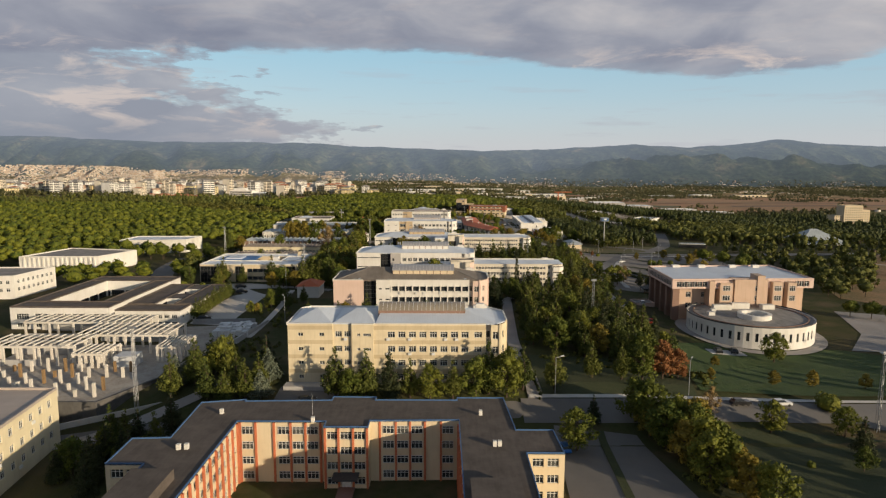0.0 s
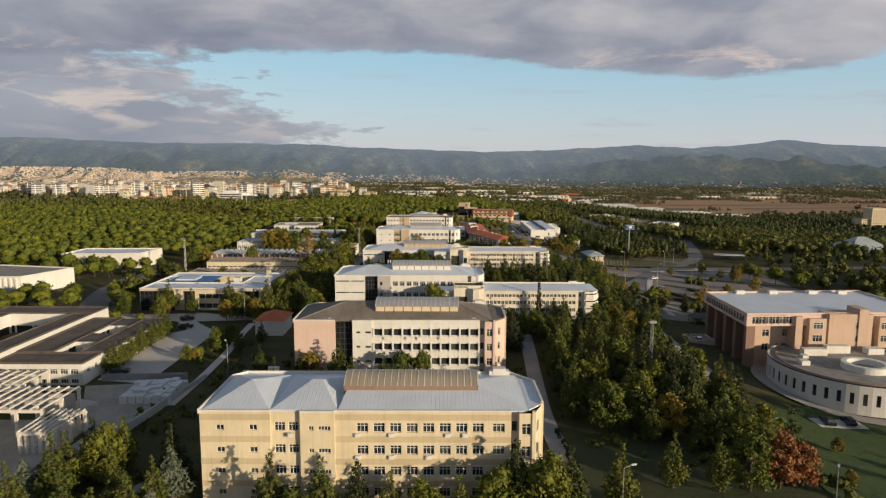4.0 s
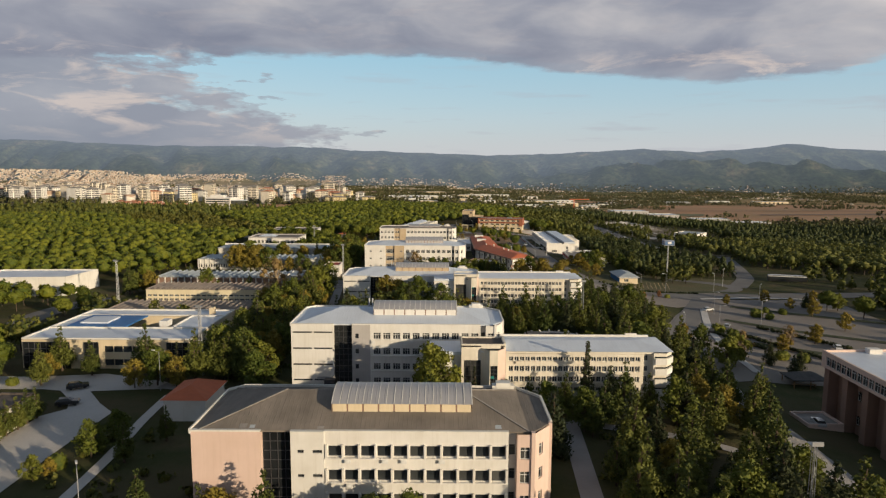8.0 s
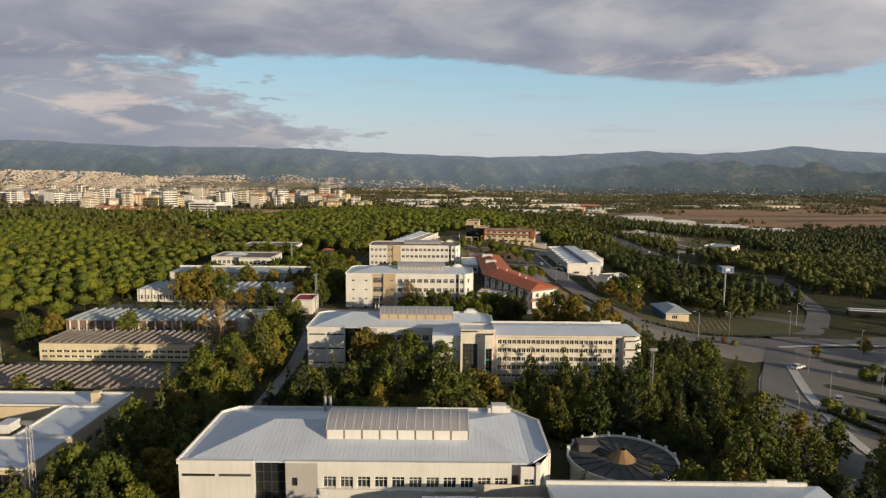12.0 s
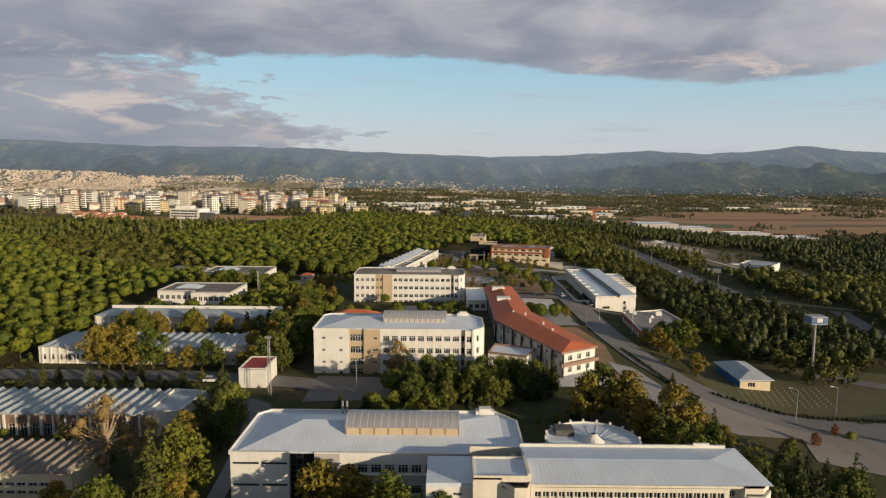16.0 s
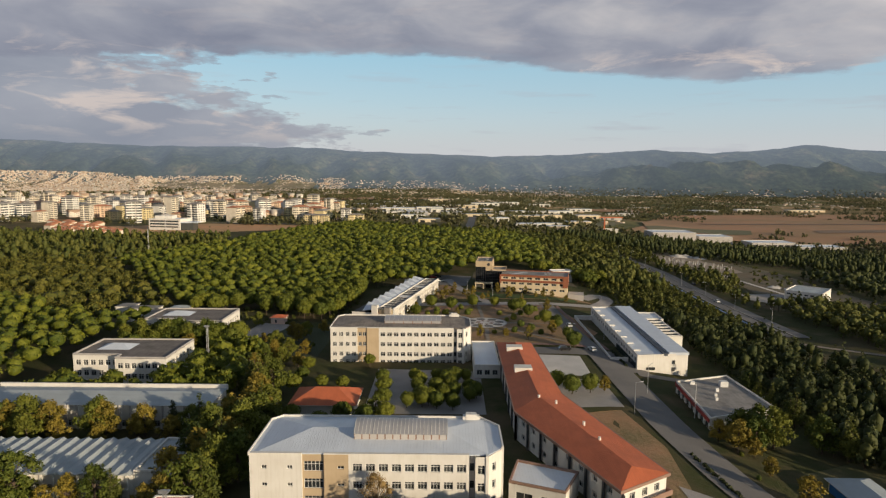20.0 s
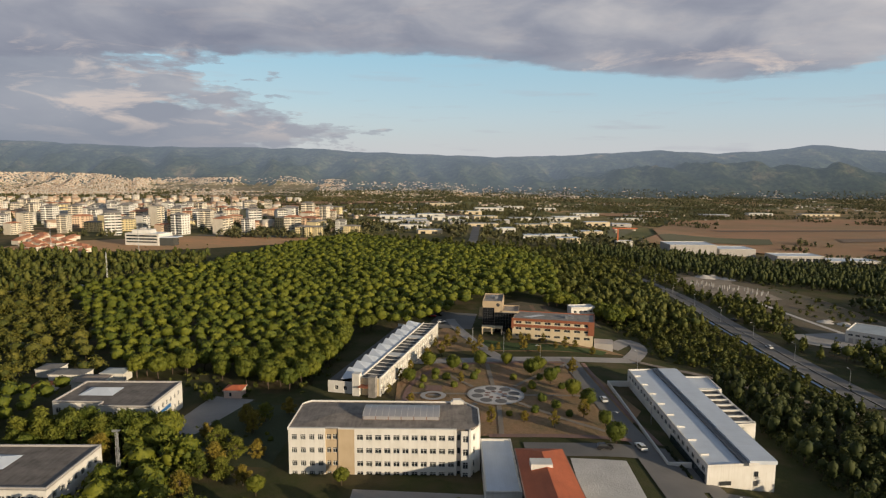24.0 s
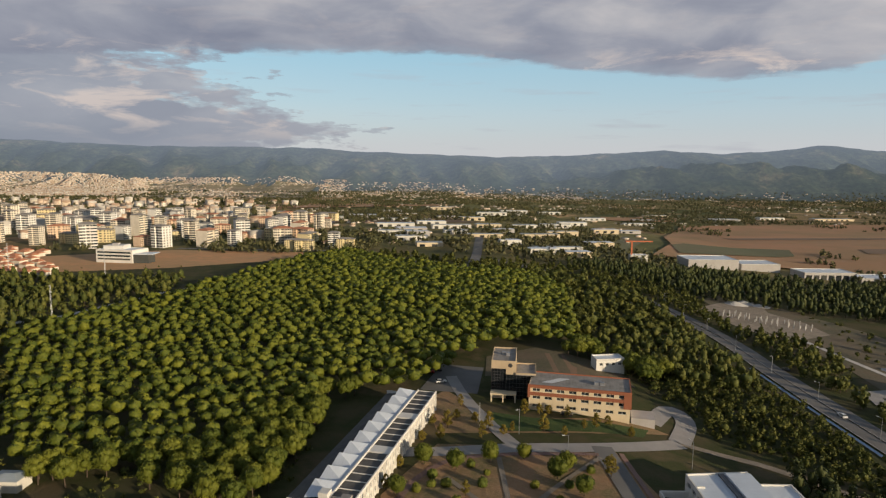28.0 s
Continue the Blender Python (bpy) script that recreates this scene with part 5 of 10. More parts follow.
    for i in range(7):
        v = rows[i % (len(rows) - 1)][0] - 1.0
        part("cooling_unit", Mesh().box(2.0 + i * main / 7.4, -0.5, v, 2.8 + i * main / 7.4, -0.02, v + 0.5), M["wing_wall"], w, "air conditioning unit on the wall")
    part("link_roof", Mesh().prism([(-tw - 6.5, 0.6), (-tw, 0.6), (-tw, 9.0), (-tw - 6.5, 9.0)], eave - 0.9, eave - 0.3), M["roof_white"], w, "low white roof of the link")
    facade(w, "wall", (-tw - 6.5, 0.8), (-tw, 0.8), z0, eave - 0.9, "white", [(2.2 + 2.2 * k, v - 0.6, 1.3, 0.5, 2, 1) for v, h in rows[:-1] for k in range(2)])
    return w


E_wing = wing(12.8, 238.6, 33.4, 11.4, 11.6, 0.2, 24, "white wing with glazed entrance and rows of narrow windows", [(10.25, 1.15), (8.1, 1.15), (5.95, 1.15), (3.9, 0.8)], (8.9, 13.0), "roof_white", "felt")
G_wing = wing(11.6, 317.6, 33.4, 11.8, 12.7, 0.8, 24, "long white wing with glazed entrance and teal canopy", [(11.2, 1.05), (9.2, 1.05), (7.15, 1.05), (5.15, 1.05), (3.2, 0.7), (1.2, 0.7)], (8.0, 13.9), "felt", "roof_white")

H = campus_block("teaching_block", "white block with tan stair bay and pale metal roof", -35.6, 399.6, 45.6, 17.0, 13.4, 1.2, [
    (0, 9.4, 0, "white", "win", [(2.6, 0.95, 0.7, 2, 1, False), (7.2, 0.95, 0.7, 2, 1, False)]),
    (9.4, 13.4, 0.5, "tan", "win", [(11.4, 3.5, 1.9, 5, 2, False)]),
    (13.4, 17.8, 0, "tan", "win", [(16.4, 1.2, 0.6, 2, 1, False)]),
    (17.8, 39.4, 0, "white", "win", span(18.2, 39.2, 9, 1.7, 1.45, 3, 2)),
], "roof_white", "white", "white", (18.2, 35.4, 4.4, 10.4, "vault", "curved grey sheet roof light with pale panels", 12), "grey", "white", rows=(-2.5, -5.8, -9.1, -12.0))
I_block = campus_block("teaching_block", "white four-storey block with grey felt roof and tan stair bay", -38.4, 493.2, 45.8, 17.5, 12.6, 1.2, [
    (0, 8.8, 0, "white", "win", span(0.3, 8.7, 4, 1.3, 1.4, 3, 2)),
    (8.8, 11.9, 0.3, "tan", "win", span(8.9, 11.8, 2, 1.1, 1.3, 2, 2)),
    (11.9, 15.8, 0, "tan", "none", None),
    (15.8, 40.2, 0, "white", "win", span(16.0, 40.0, 11, 1.55, 1.35, 2, 2)),
], "felt_tan", "white", "white", (17.2, 36.0, 4.9, 11.2, "vault", "low curved pale roof light", 6), "vault", "white", rows=(-2.1, -5.4, -8.7, -11.3), rise=0.5)
# ---- other buildings ----
def poly_building(name, label, category, poly, ground, eave, wall, roof, rim="white", windows={}, walls={}, rim_h=0.45, group="", sink=1.5, rim_w=0.35):
    """A flat-roofed building on any outline (counter-clockwise). windows: {edge: (n, width, height, cols, rows, [heights], margin)}."""
    cx, cy = sum(p[0] for p in poly) / len(poly), sum(p[1] for p in poly) / len(poly)
    b = thing(name, pose(cx, cy, 0), label, category, group)
    loc = [(x - cx, y - cy) for x, y in poly]
    for i, p in enumerate(loc):
        q = loc[(i + 1) % len(loc)]
        ln = math.hypot(q[0] - p[0], q[1] - p[1])
        holes = []
        if i in windows:
            n, w, h, c, r, zs, mg = windows[i]
            holes = [(mg + (ln - 2 * mg) * (k + 0.5) / n, z, w, h, c, r) for z in zs for k in range(n)]
        facade(b, "wall", p, q, ground - sink, eave, walls.get(i, wall), holes)
    m = Mesh()
    m.f.append(tuple(range(len(loc))))
    m.v = [(x, y, eave) for x, y in loc]
    part("roof", m, M[roof], b)
    if rim:
        part("parapet", parapet(loc, eave - 0.12, eave + rim_h, rim_w), M[rim], b)
    return b


def local(b, x, y):
    return x - b.location.x, y - b.location.y


def roof_box(b, name, x0, y0, x1, y1, z0, z1, mat, label=""):
    ax, ay = local(b, x0, y0)
    bx, by = local(b, x1, y1)
    return part(name, Mesh().box(ax, ay, z0, bx, by, z1), M[mat], b, label)


# the U-shaped block with brown roof
A_POLY = [(-44, 78), (-35, 78), (-35, 108.8), (-19.7, 108.8), (-19.7, 106.5), (-12, 106.5), (-12, 109.2), (3.5, 109.6), (3.5, 78), (13.8, 78), (13.8, 96.8), (19.7, 96.8), (19.4, 105.6), (13.1, 105.6), (12.4, 120.4), (3.4, 120.4), (3.4, 119.2), (-12, 119.2), (-12, 120.6), (-20.4, 120.8), (-20.4, 119.0), (-36.5, 118.4), (-36.5, 119.2), (-44.6, 117.6), (-43.9, 102.2), (-50, 101.8), (-49.7, 92.9), (-44, 92.9)]
ZA = [4.0 - 1.5 - 2.72 * k for k in range(4)]
A = poly_building("teaching_block", "cream U-shaped block with red pilasters and brown flat roof", "university building", A_POLY, -7.0, 4.0, "sand", "felt", "blue_trim",
                  {1: (12, 1.5, 1.4, 3, 2, ZA, 0.8), 4: (3, 2.0, 1.4, 3, 2, ZA, 0.4), 7: (12, 1.5, 1.4, 3, 2, ZA, 0.8), 10: (2, 1.8, 1.4, 3, 2, ZA, 0.6), 26: (2, 1.9, 1.4, 3, 2, ZA, 0.5), 14: (3, 1.6, 1.4, 3, 2, ZA, 1.0)},
                  rim_h=0.22, rim_w=0.16, group="teaching blocks")
for (p, q, us) in (((-35, 108.8), (-19.7, 108.8), (1.7, 8.0, 10.5, 13.0)), ((-12, 109.3), (3.5, 109.6), (3.2, 5.7, 8.2, 13.6))):
    ax, ay = local(A, *p)
    for u in us:
        for z in ZA:
            add_window(A, ax + u, ay - 0.1, z, 0, 2.0, 1.4, 3, 2)
def pilaster(b, x, y, z0, z1, mat, w=0.36, d=0.3):
    lx, ly = local(b, x, y)
    part("pilaster", Mesh().box(lx - w / 2, ly - d, z0, lx + w / 2, ly + 0.02, z1), M[mat], b)
for x in (-34.6, -31.9, -28.7, -25.8, -23.2, -20.6):
    pilaster(A, x, 108.8, -7, 3.9, "orange")
for x in (-19.4, -17.1, -14.6, -12.2):
    pilaster(A, x, 106.5, -7, 3.9, "orange")
for x in (-10.3, -7.5, -5.0, -2.4, 0.4):
    pilaster(A, x, 109.4, -7, 3.9, "orange")
for y in [79.5 + 2.6 * k for k in range(12)]:
    lx, ly = local(A, -35, y)
    part("pilaster", Mesh().box(lx - 0.02, ly - 0.22, -7, lx + 0.3, ly + 0.22, 3.9), M["orange"], A)
    lx, ly = local(A, 3.5, y)
    part("pilaster", Mesh().box(lx - 0.3, ly - 0.22, -7, lx + 0.02, ly + 0.22, 3.9), M["orange"], A)
roof_box(A, "entrance_canopy", -18.0, 103.6, -13.6, 106.4, -4.3, -4.0, "dark_steel", "dark entrance canopy with worn edge")
roof_box(A, "door", -16.6, 106.3, -15.0, 106.45, -7.0, -4.7, "frame", "white double door")
roof_box(A, "stair", -17.2, 102.4, -14.4, 106.2, -7.2, -6.6, "red_paving")
for x, y in ((-21.9, 108.9), (-40.8, 98.0), (-39.6, 98.2), (9.0, 99.5), (9.8, 99.6), (-39.0, 112.5), (7.5, 112.2)):
    roof_box(A, "roof_vent", x - 0.3, y - 0.3, x + 0.3, y + 0.3, 4.0, 4.9, "offwhite", "small white roof vent")
roof_box(A, "stair_head", -43.5, 80, -37.5, 88.5, 4.0, 5.6, "felt", "low brown stair head")
roof_box(A, "stair_head", 4.5, 80, 11.5, 86.5, 4.0, 5.4, "felt", "low brown stair head")
lx, ly = local(A, -22.6, 112)
part("antenna", Mesh().tube((lx, ly, 4.0), (lx, ly, 8.0), 0.05, 0.03, 5), M["steel"], A)

ZB = [4.1 - 1.8 - 3.1 * k for k in range(3)]
A2 = poly_building("office_block", "cream three-storey building with pale sheet roof", "university building", [(-104, 92), (-72.5, 92), (-75.7, 124.2), (-104, 124.2)], -7, 4.1, "yellowish", "roof_beige", "roof_beige", {1: (9, 1.5, 1.5, 3, 2, ZB, 1.5)})
for k, u in enumerate((98, 104, 110, 115)):
    lx, ly = local(A2, -73.0 - (u - 95) * 0.1, u)
    air_unit(A2, lx + 0.15, ly, ZB[k % 3] - 1.1, 90)

# low courtyard building by the works
L0 = thing("courtyard_building", pose(-110, 212, 0), "white low building with brown felt roof round a courtyard", "university building")
def slab(b, x0, y0, x1, y1, ground, eave, wall, roof, holes_front=(), holes_right=(), rim="felt", rim_h=0.35):
    ax, ay = local(b, x0, y0)
    bx, by = local(b, x1, y1)
    facade(b, "wall", (ax, ay), (bx, ay), ground - 1.5, eave, wall, holes_front)
    facade(b, "wall", (bx, ay), (bx, by), ground - 1.5, eave, wall, holes_right)
    facade(b, "wall", (bx, by), (ax, by), ground - 1.5, eave, wall)
    facade(b, "wall", (ax, by), (ax, ay), ground - 1.5, eave, wall)
    part("roof", Mesh().face((ax, ay, eave), (bx, ay, eave), (bx, by, eave), (ax, by, eave)), M[roof], b)
    if rim:
        part("parapet", parapet([(ax, ay), (bx, ay), (bx, by), (ax, by)], eave - 0.1, eave + rim_h, 0.35), M[rim], b)
def row(n, ln, z, w, h, c=3, r=2, mg=0.8):
    return [(mg + (ln - 2 * mg) * (k + 0.5) / n, z, w, h, c, r) for k in range(n)]
slab(L0, -128, 188, -98.5, 196, -0.6, 6.0, "white", "felt", row(5, 29.5, 3.2, 3.8, 1.8, 5, 2) + row(5, 29.5, 0.6, 3.6, 1.2, 5, 1), row(2, 8, 3.4, 2.4, 1.2))
slab(L0, -128, 232, -98.5, 240, -0.3, 6.0, "white", "felt", [(4.5 + 5.1 * k, 1.3, 4.6, 2.4, 6, 1, True) for k in range(5)])
slab(L0, -104.5, 196.02, -98.6, 231.98, -0.4, 6.0, "white", "felt", (), row(9, 36, 3.6, 2.6, 1.1, 3, 1))
slab(L0, -128, 196.02, -122, 231.98, -0.4, 6.0, "white", "felt", (), [(3.5 + 5.8 * k, 1.3, 5.2, 2.4, 6, 1, True) for k in range(6)])
slab(L0, -98.4, 191, -78.6, 199, -0.5, 4.4, "white", "felt", row(8, 19.8, 2.6, 1.7, 1.2, 3, 2) + row(8, 19.8, 0.4, 1.7, 1.0, 3, 1), row(2, 8, 2.4, 1.6, 1.2))
slab(L0, -98.4, 199.02, -90, 232, -0.4, 4.6, "white", "felt", (), [(3.5 + 4.4 * k, 2.4, 3.6, 2.4, 4, 2, True) for k in range(7)])
slab(L0, -84.0, 199.02, -77.6, 232, -0.3, 4.6, "white", "felt", (), row(3, 33, 2.6, 1.2, 0.8, 2, 1, 2.0))
slab(L0, -89.98, 208, -84.02, 216, -0.3, 4.6, "white", "felt", rim=None)
slab(L0, -89.98, 224, -84.02, 232, -0.3, 4.6, "white", "felt", rim=None)
# courtyard building with white roof
L1 = thing("courtyard_building", pose(-79, 276, 0), "cream two-storey building with white roof round a courtyard", "university building")
slab(L1, -99, 260.6, -59.2, 271.5, 0.4, 7.5, "sand", "roof_white", [(20.5 + 2.2 * k, z, 2.1, 1.5, 1, 1, True) for z in (5.2, 2.0) for k in range(6)], row(3, 11, 5, 2.2, 1.4), "white")
slab(L1, -99, 285.0, -59.2, 292, 0.5, 7.5, "sand", "roof_white", (), (), "white")
slab(L1, -99, 271.52, -88, 284.98, 0.4, 7.5, "sand", "roof_white_y", (), row(4, 13.4, 5, 2.4, 1.6), "white")
slab(L1, -68.5, 271.52, -59.2, 284.98, 0.4, 7.5, "sand", "roof_white_y", (), row(4, 13.4, 5, 2.2, 1.4), "white")
glazing(L1, -19.6, -8.6, -15.7, 0.4, 6.9, 8, 4, "dark glazed hall front")
glazing(L1, -5.2, -1.8, -15.7, 0.4, 6.9, 3, 4, "dark glazed entrance")
glazing(L1, 14.2, 19.2, -15.7, 0.4, 6.9, 4, 4, "dark glazed corner")
roof_box(L1, "roof_cover", -95, 272, -80, 284, 7.55, 7.9, "blue", "blue membrane over part of the roof")
roof_box(L1, "roof_cover", -93, 274.5, -86, 281, 7.9, 8.3, "roof_white", "white sheet on the blue membrane")
roof_box(L1, "roof_unit", -72, 273, -70, 276, 7.5, 9.0, "white_paint", "white roof unit")
roof_box(L1, "roof_unit", -64.5, 287, -63.2, 288.5, 7.5, 9.4, "sand", "small roof chimney")
# white halls further off
poly_building("white_hall", "white three-storey building with grey flat roof", "university building", [(-178, 222), (-152, 226), (-150, 247), (-178, 244)], 0.4, 8.4, "white", "felt_grey", "white", {0: (10, 1.3, 1.3, 2, 2, (6.4, 3.6), 1), 1: (8, 1.3, 1.3, 2, 2, (6.4, 3.6), 1)})
WH = poly_building("white_hall", "long white hall with ribbed walls and flat roof", "hall", [(-186, 280), (-152, 282), (-145, 303), (-180, 310)], 0.7, 7.4, "white", "felt_grey", "white")
for k in range(16):
    roof_box(WH, "fin", -184 + 2.0 * k, 279.4 + 0.12 * k, -183.4 + 2.0 * k, 280.6 + 0.12 * k, 0, 7.2, "white")
poly_building("flat_hall", "long low hall with flat white roof", "hall", [(-172, 340), (-138, 344), (-136, 362), (-172, 360)], 1.0, 7.6, "offwhite", "roof_white", "white")


def saw_shed(label, x0, y0, x1, y1, ground, eave, n, rise, roof, wall, holes=(), gable="white", pil=0, pil_mat="offwhite"):
    """A long shed under a row of small ridges that run front to back."""
    b = thing("workshop_shed", pose((x0 + x1) / 2, (y0 + y1) / 2, 0), label, "workshop", "workshop sheds")
    ax, ay = local(b, x0, y0)
    bx, by = local(b, x1, y1)
    for p, q, hs in (((ax, ay), (bx, ay), holes), ((bx, ay), (bx, by), ()), ((bx, by), (ax, by), ()), ((ax, by), (ax, ay), ())):
        facade(b, "wall", p, q, ground - 1.5, eave, wall, hs)
    w = (bx - ax) / n
    for i in range(n):
        xa, xb = ax + i * w, ax + (i + 1) * w
        r = Mesh()
        xm = xa + w * 0.68
        r.face((xa, ay - 0.6, eave), (xm, ay - 0.6, eave + rise), (xm, by + 0.3, eave + rise), (xa, by + 0.3, eave))
        r.face((xm, ay - 0.6, eave + rise), (xb, ay - 0.6, eave), (xb, by + 0.3, eave), (xm, by + 0.3, eave + rise))
        r.face((xa, ay - 0.6, eave), (xb, ay - 0.6, eave), (xm, ay - 0.6, eave + rise))
        part("roof_ridge", r, M[roof], b)
    for i in range(pil):
        u = ax + (bx - ax) * (i + 0.5) / pil
        part("pilaster", Mesh().box(u - 0.2, ay - 0.35, ground - 0.5, u + 0.2, ay + 0.02, eave), M[pil_mat], b)
    return b


saw_shed("pale yellow workshop with brown ridged roof", -104, 333.5, -62, 345, 0.8, 5.6, 22, 0.7, "roof_rust", "yellowish", [(1.2 + 1.9 * k, z, 1.5, 0.7, 2, 1) for z in (2.0, 3.4) for k in range(21)])
saw_shed("workshop with brown ridged roof behind trees", -101, 301, -59, 314, 0.7, 5.4, 22, 0.7, "roof_rust", "tan")
saw_shed("white ribbed workshop with pale ridged roof", -112, 358.5, -61.5, 372, 1.0, 5.6, 20, 0.8, "roof_pale", "brown", [(1.5 + 2.4 * k, 2.2, 2.0, 2.4, 3, 2) for k in range(20)], pil=20, pil_mat="white")
ND = poly_building("workshop_annex", "white annex with pale hipped roof beside the ridged shed", "workshop", [(-61.4, 358.5), (-54.6, 358.8), (-53.6, 371), (-61.4, 372)], 1.0, 6.0, "white", "roof_pale", "white", {1: (4, 1.6, 0.9, 3, 1, (3.6,), 1.0)})
saw_shed("white workshop with pale low ridged roof", -114, 406, -60, 421, 1.2, 6.0, 20, 0.55, "roof_pale", "offwhite", [(1.2 + 2.3 * k, 3.0, 1.6, 1.6, 2, 2) for k in range(22)], pil=23)
poly_building("workshop_annex", "white annex with pale roof at the shed's end", "workshop", [(-59.9, 406), (-52.5, 406), (-52.5, 421), (-59.9, 421)], 1.2, 6.4, "offwhite", "roof_pale", "white", {0: (3, 1.5, 1.2, 2, 2, (3.6,), 0.6)})
Q = thing("long_hall", pose(-85, 445, 0), "long white hall with ribbed front and pale hipped roof", "hall")
for p, q, hs in (((-31, -7), (27.5, -7), [(1.5 + 2.6 * k, z, 1.5, h, 2, 2) for k in range(22) for z, h in ((2.6, 1.6),)]), ((27.5, -7), (27.5, 5), ()), ((27.5, 5), (-31, 5), ()), ((-31, 5), (-31, -7), ())):
    facade(Q, "wall", p, q, 0, 7.3, "offwhite", hs)
part("roof", hip(Mesh(), -31.3, -7.3, 27.8, 5.3, 7.3, 1.3, 6, 6), M["roof_pale"], Q)
part("parapet", Mesh().box(-31.3, 5.0, 7.0, 27.9, 5.5, 8.3), M["white"], Q)
for k in range(23):
    part("pilaster", Mesh().box(-30.6 + 2.6 * k, -7.4, 0.5, -30.2 + 2.6 * k, -6.98, 7.3), M["grey"], Q)
for lab, y0 in (("white two-storey building with felt roof and pale roof light", 470.0), ("white two-storey building with felt roof and blue sign", 515.0)):
    p = poly_building("lecture_building", lab, "university building", [(-111, y0 + 3), (-97, y0 + 3), (-97, y0), (-82, y0), (-82, y0 + 20.5), (-111, y0 + 20)], 1.2, 8.9, "white", "felt_worn", "grey", {0: (6, 1.5, 1.6, 2, 2, (6.6, 3.4), 0.4), 2: (7, 1.5, 1.6, 2, 2, (6.6, 3.4), 0.5), 3: (7, 1.5, 1.5, 3, 2, (6.6, 3.4), 1.2)})
    lx, ly = local(p, -102, y0 + 12)
    part("roof_light", hip(Mesh(), lx - 5, ly - 3.5, lx + 5, ly + 3.5, 8.95, 1.2, 3.5, 3.5), M["roof_white"], p, "white pyramid roof light")
    if y0 > 500:
        roof_box(p, "sign", -81.95, 520, -81.8, 527, 4.6, 5.6, "blue", "blue sign board")


def hut(name, label, x0, y0, x1, y1, ground, eave, wall, roof, rise=1.6, over=0.5, windows=(), category="hut"):
    """A small building under a hipped roof."""
    b = thing(name, pose((x0 + x1) / 2, (y0 + y1) / 2, 0), label, category)
    ax, ay = local(b, x0, y0)
    bx, by = local(b, x1, y1)
    for i, (p, q) in enumerate((((ax, ay), (bx, ay)), ((bx, ay), (bx, by)), ((bx, by), (ax, by)), ((ax, by), (ax, ay)))):
        facade(b, "wall", p, q, ground - 1.0, eave, wall, windows if i == 0 else ())
    r = Mesh()
    w, d = bx - ax, by - ay
    if w >= d:
        hip(r, ax - over, ay - over, bx + over, by + over, eave, rise, d * 0.5, d * 0.5)
        part("roof", r, M[roof], b)
    else:
        hip(r, -(by - ay) / 2 - over, -(bx - ax) / 2 - over, (by - ay) / 2 + over, (bx - ax) / 2 + over, eave, rise, w * 0.5, w * 0.5)
        ob = part("roof", r, M[roof], b)
        ob.matrix_local = pose(0, 0, 0, 0, 0, 90)
    part("soffit", Mesh().box(ax - over, ay - over, eave - 0.15, bx + over, by + over, eave - 0.01), M["offwhite"], b)
    return b


hut("transformer_house", "white hut with red hipped tile roof", -52, 229.6, -44.2, 240, 0.3, 4.6, "white", "roof_tile", 1.8, 0.5, (), "hut")
hut("sports_shed", "white shed with grey sheet roof and red band", -145.5, 562.5, -138.2, 569.5, 0.6, 3.6, "white", "roof_grey", 0.9, 0.3)
hut("garden_house", "small house with red tiled roof beside the forest", -136.5, 545.5, -130.2, 551.5, 0.8, 3.2, "offwhite", "roof_tile", 1.3, 0.4)
WB = poly_building("transformer_house", "white box-shaped hut with dark red flat roof", "hut", [(-52, 387.6), (-45.2, 387.6), (-45.2, 398), (-52, 398)], 1.2, 6.0, "white", "red_trim", "white", rim_h=0.25)
hut("tiled_house", "low house with red tiled roof between the blocks", -40, 447, -24, 459, 1.2, 4.4, "offwhite", "roof_tile", 2.6, 0.8, (), "house")
hut("gate_hut", "small pale hut with red tiled roof", -72, 543, -66.5, 548, 1.1, 3.8, "pink", "roof_tile", 0.9, 0.4, [(2.0, 2.3, 0.9, 1.4, 1, 1)], "hut")
for x, y, w, d, h, m in ((-124, 548, 10, 7, 3.5, "roof_rust"), (-120, 558, 8, 6, 3.2, "roof_pale"), (-136, 555, 12, 6, 3.6, "roof_grey")):
    hut("store_shed", "low store shed with sheet roof at the forest edge", x, y, x + w, y + d, terrain(x, y), terrain(x, y) + h, "offwhite", m, 0.8, 0.3, (), "shed")
HB = hut("site_office", "pale hut with blue band and grey hipped roof", 81.6, 405.0, 90, 421, -4.6, -1.2, "sand", "roof_pale", 1.6, 0.7, [(3.2, -2.8, 2.0, 1.3, 3, 1), (7.6, -2.8, 2.2, 1.3, 3, 1)], "hut")
part("band", Mesh().box(-4.3, -8.1, -1.75, 4.3, -8.02, -1.35), M["blue"], HB, "blue band under the eaves")
part("band", Mesh().box(-4.3, -8.0, -1.75, -4.22, 8.0, -1.35), M["blue"], HB, "blue band under the eaves")
part("wall_panel", Mesh().box(-4.26, -7.6, -4.4, -4.21, 7.6, -1.8), M["blue"], HB, "blue side wall")

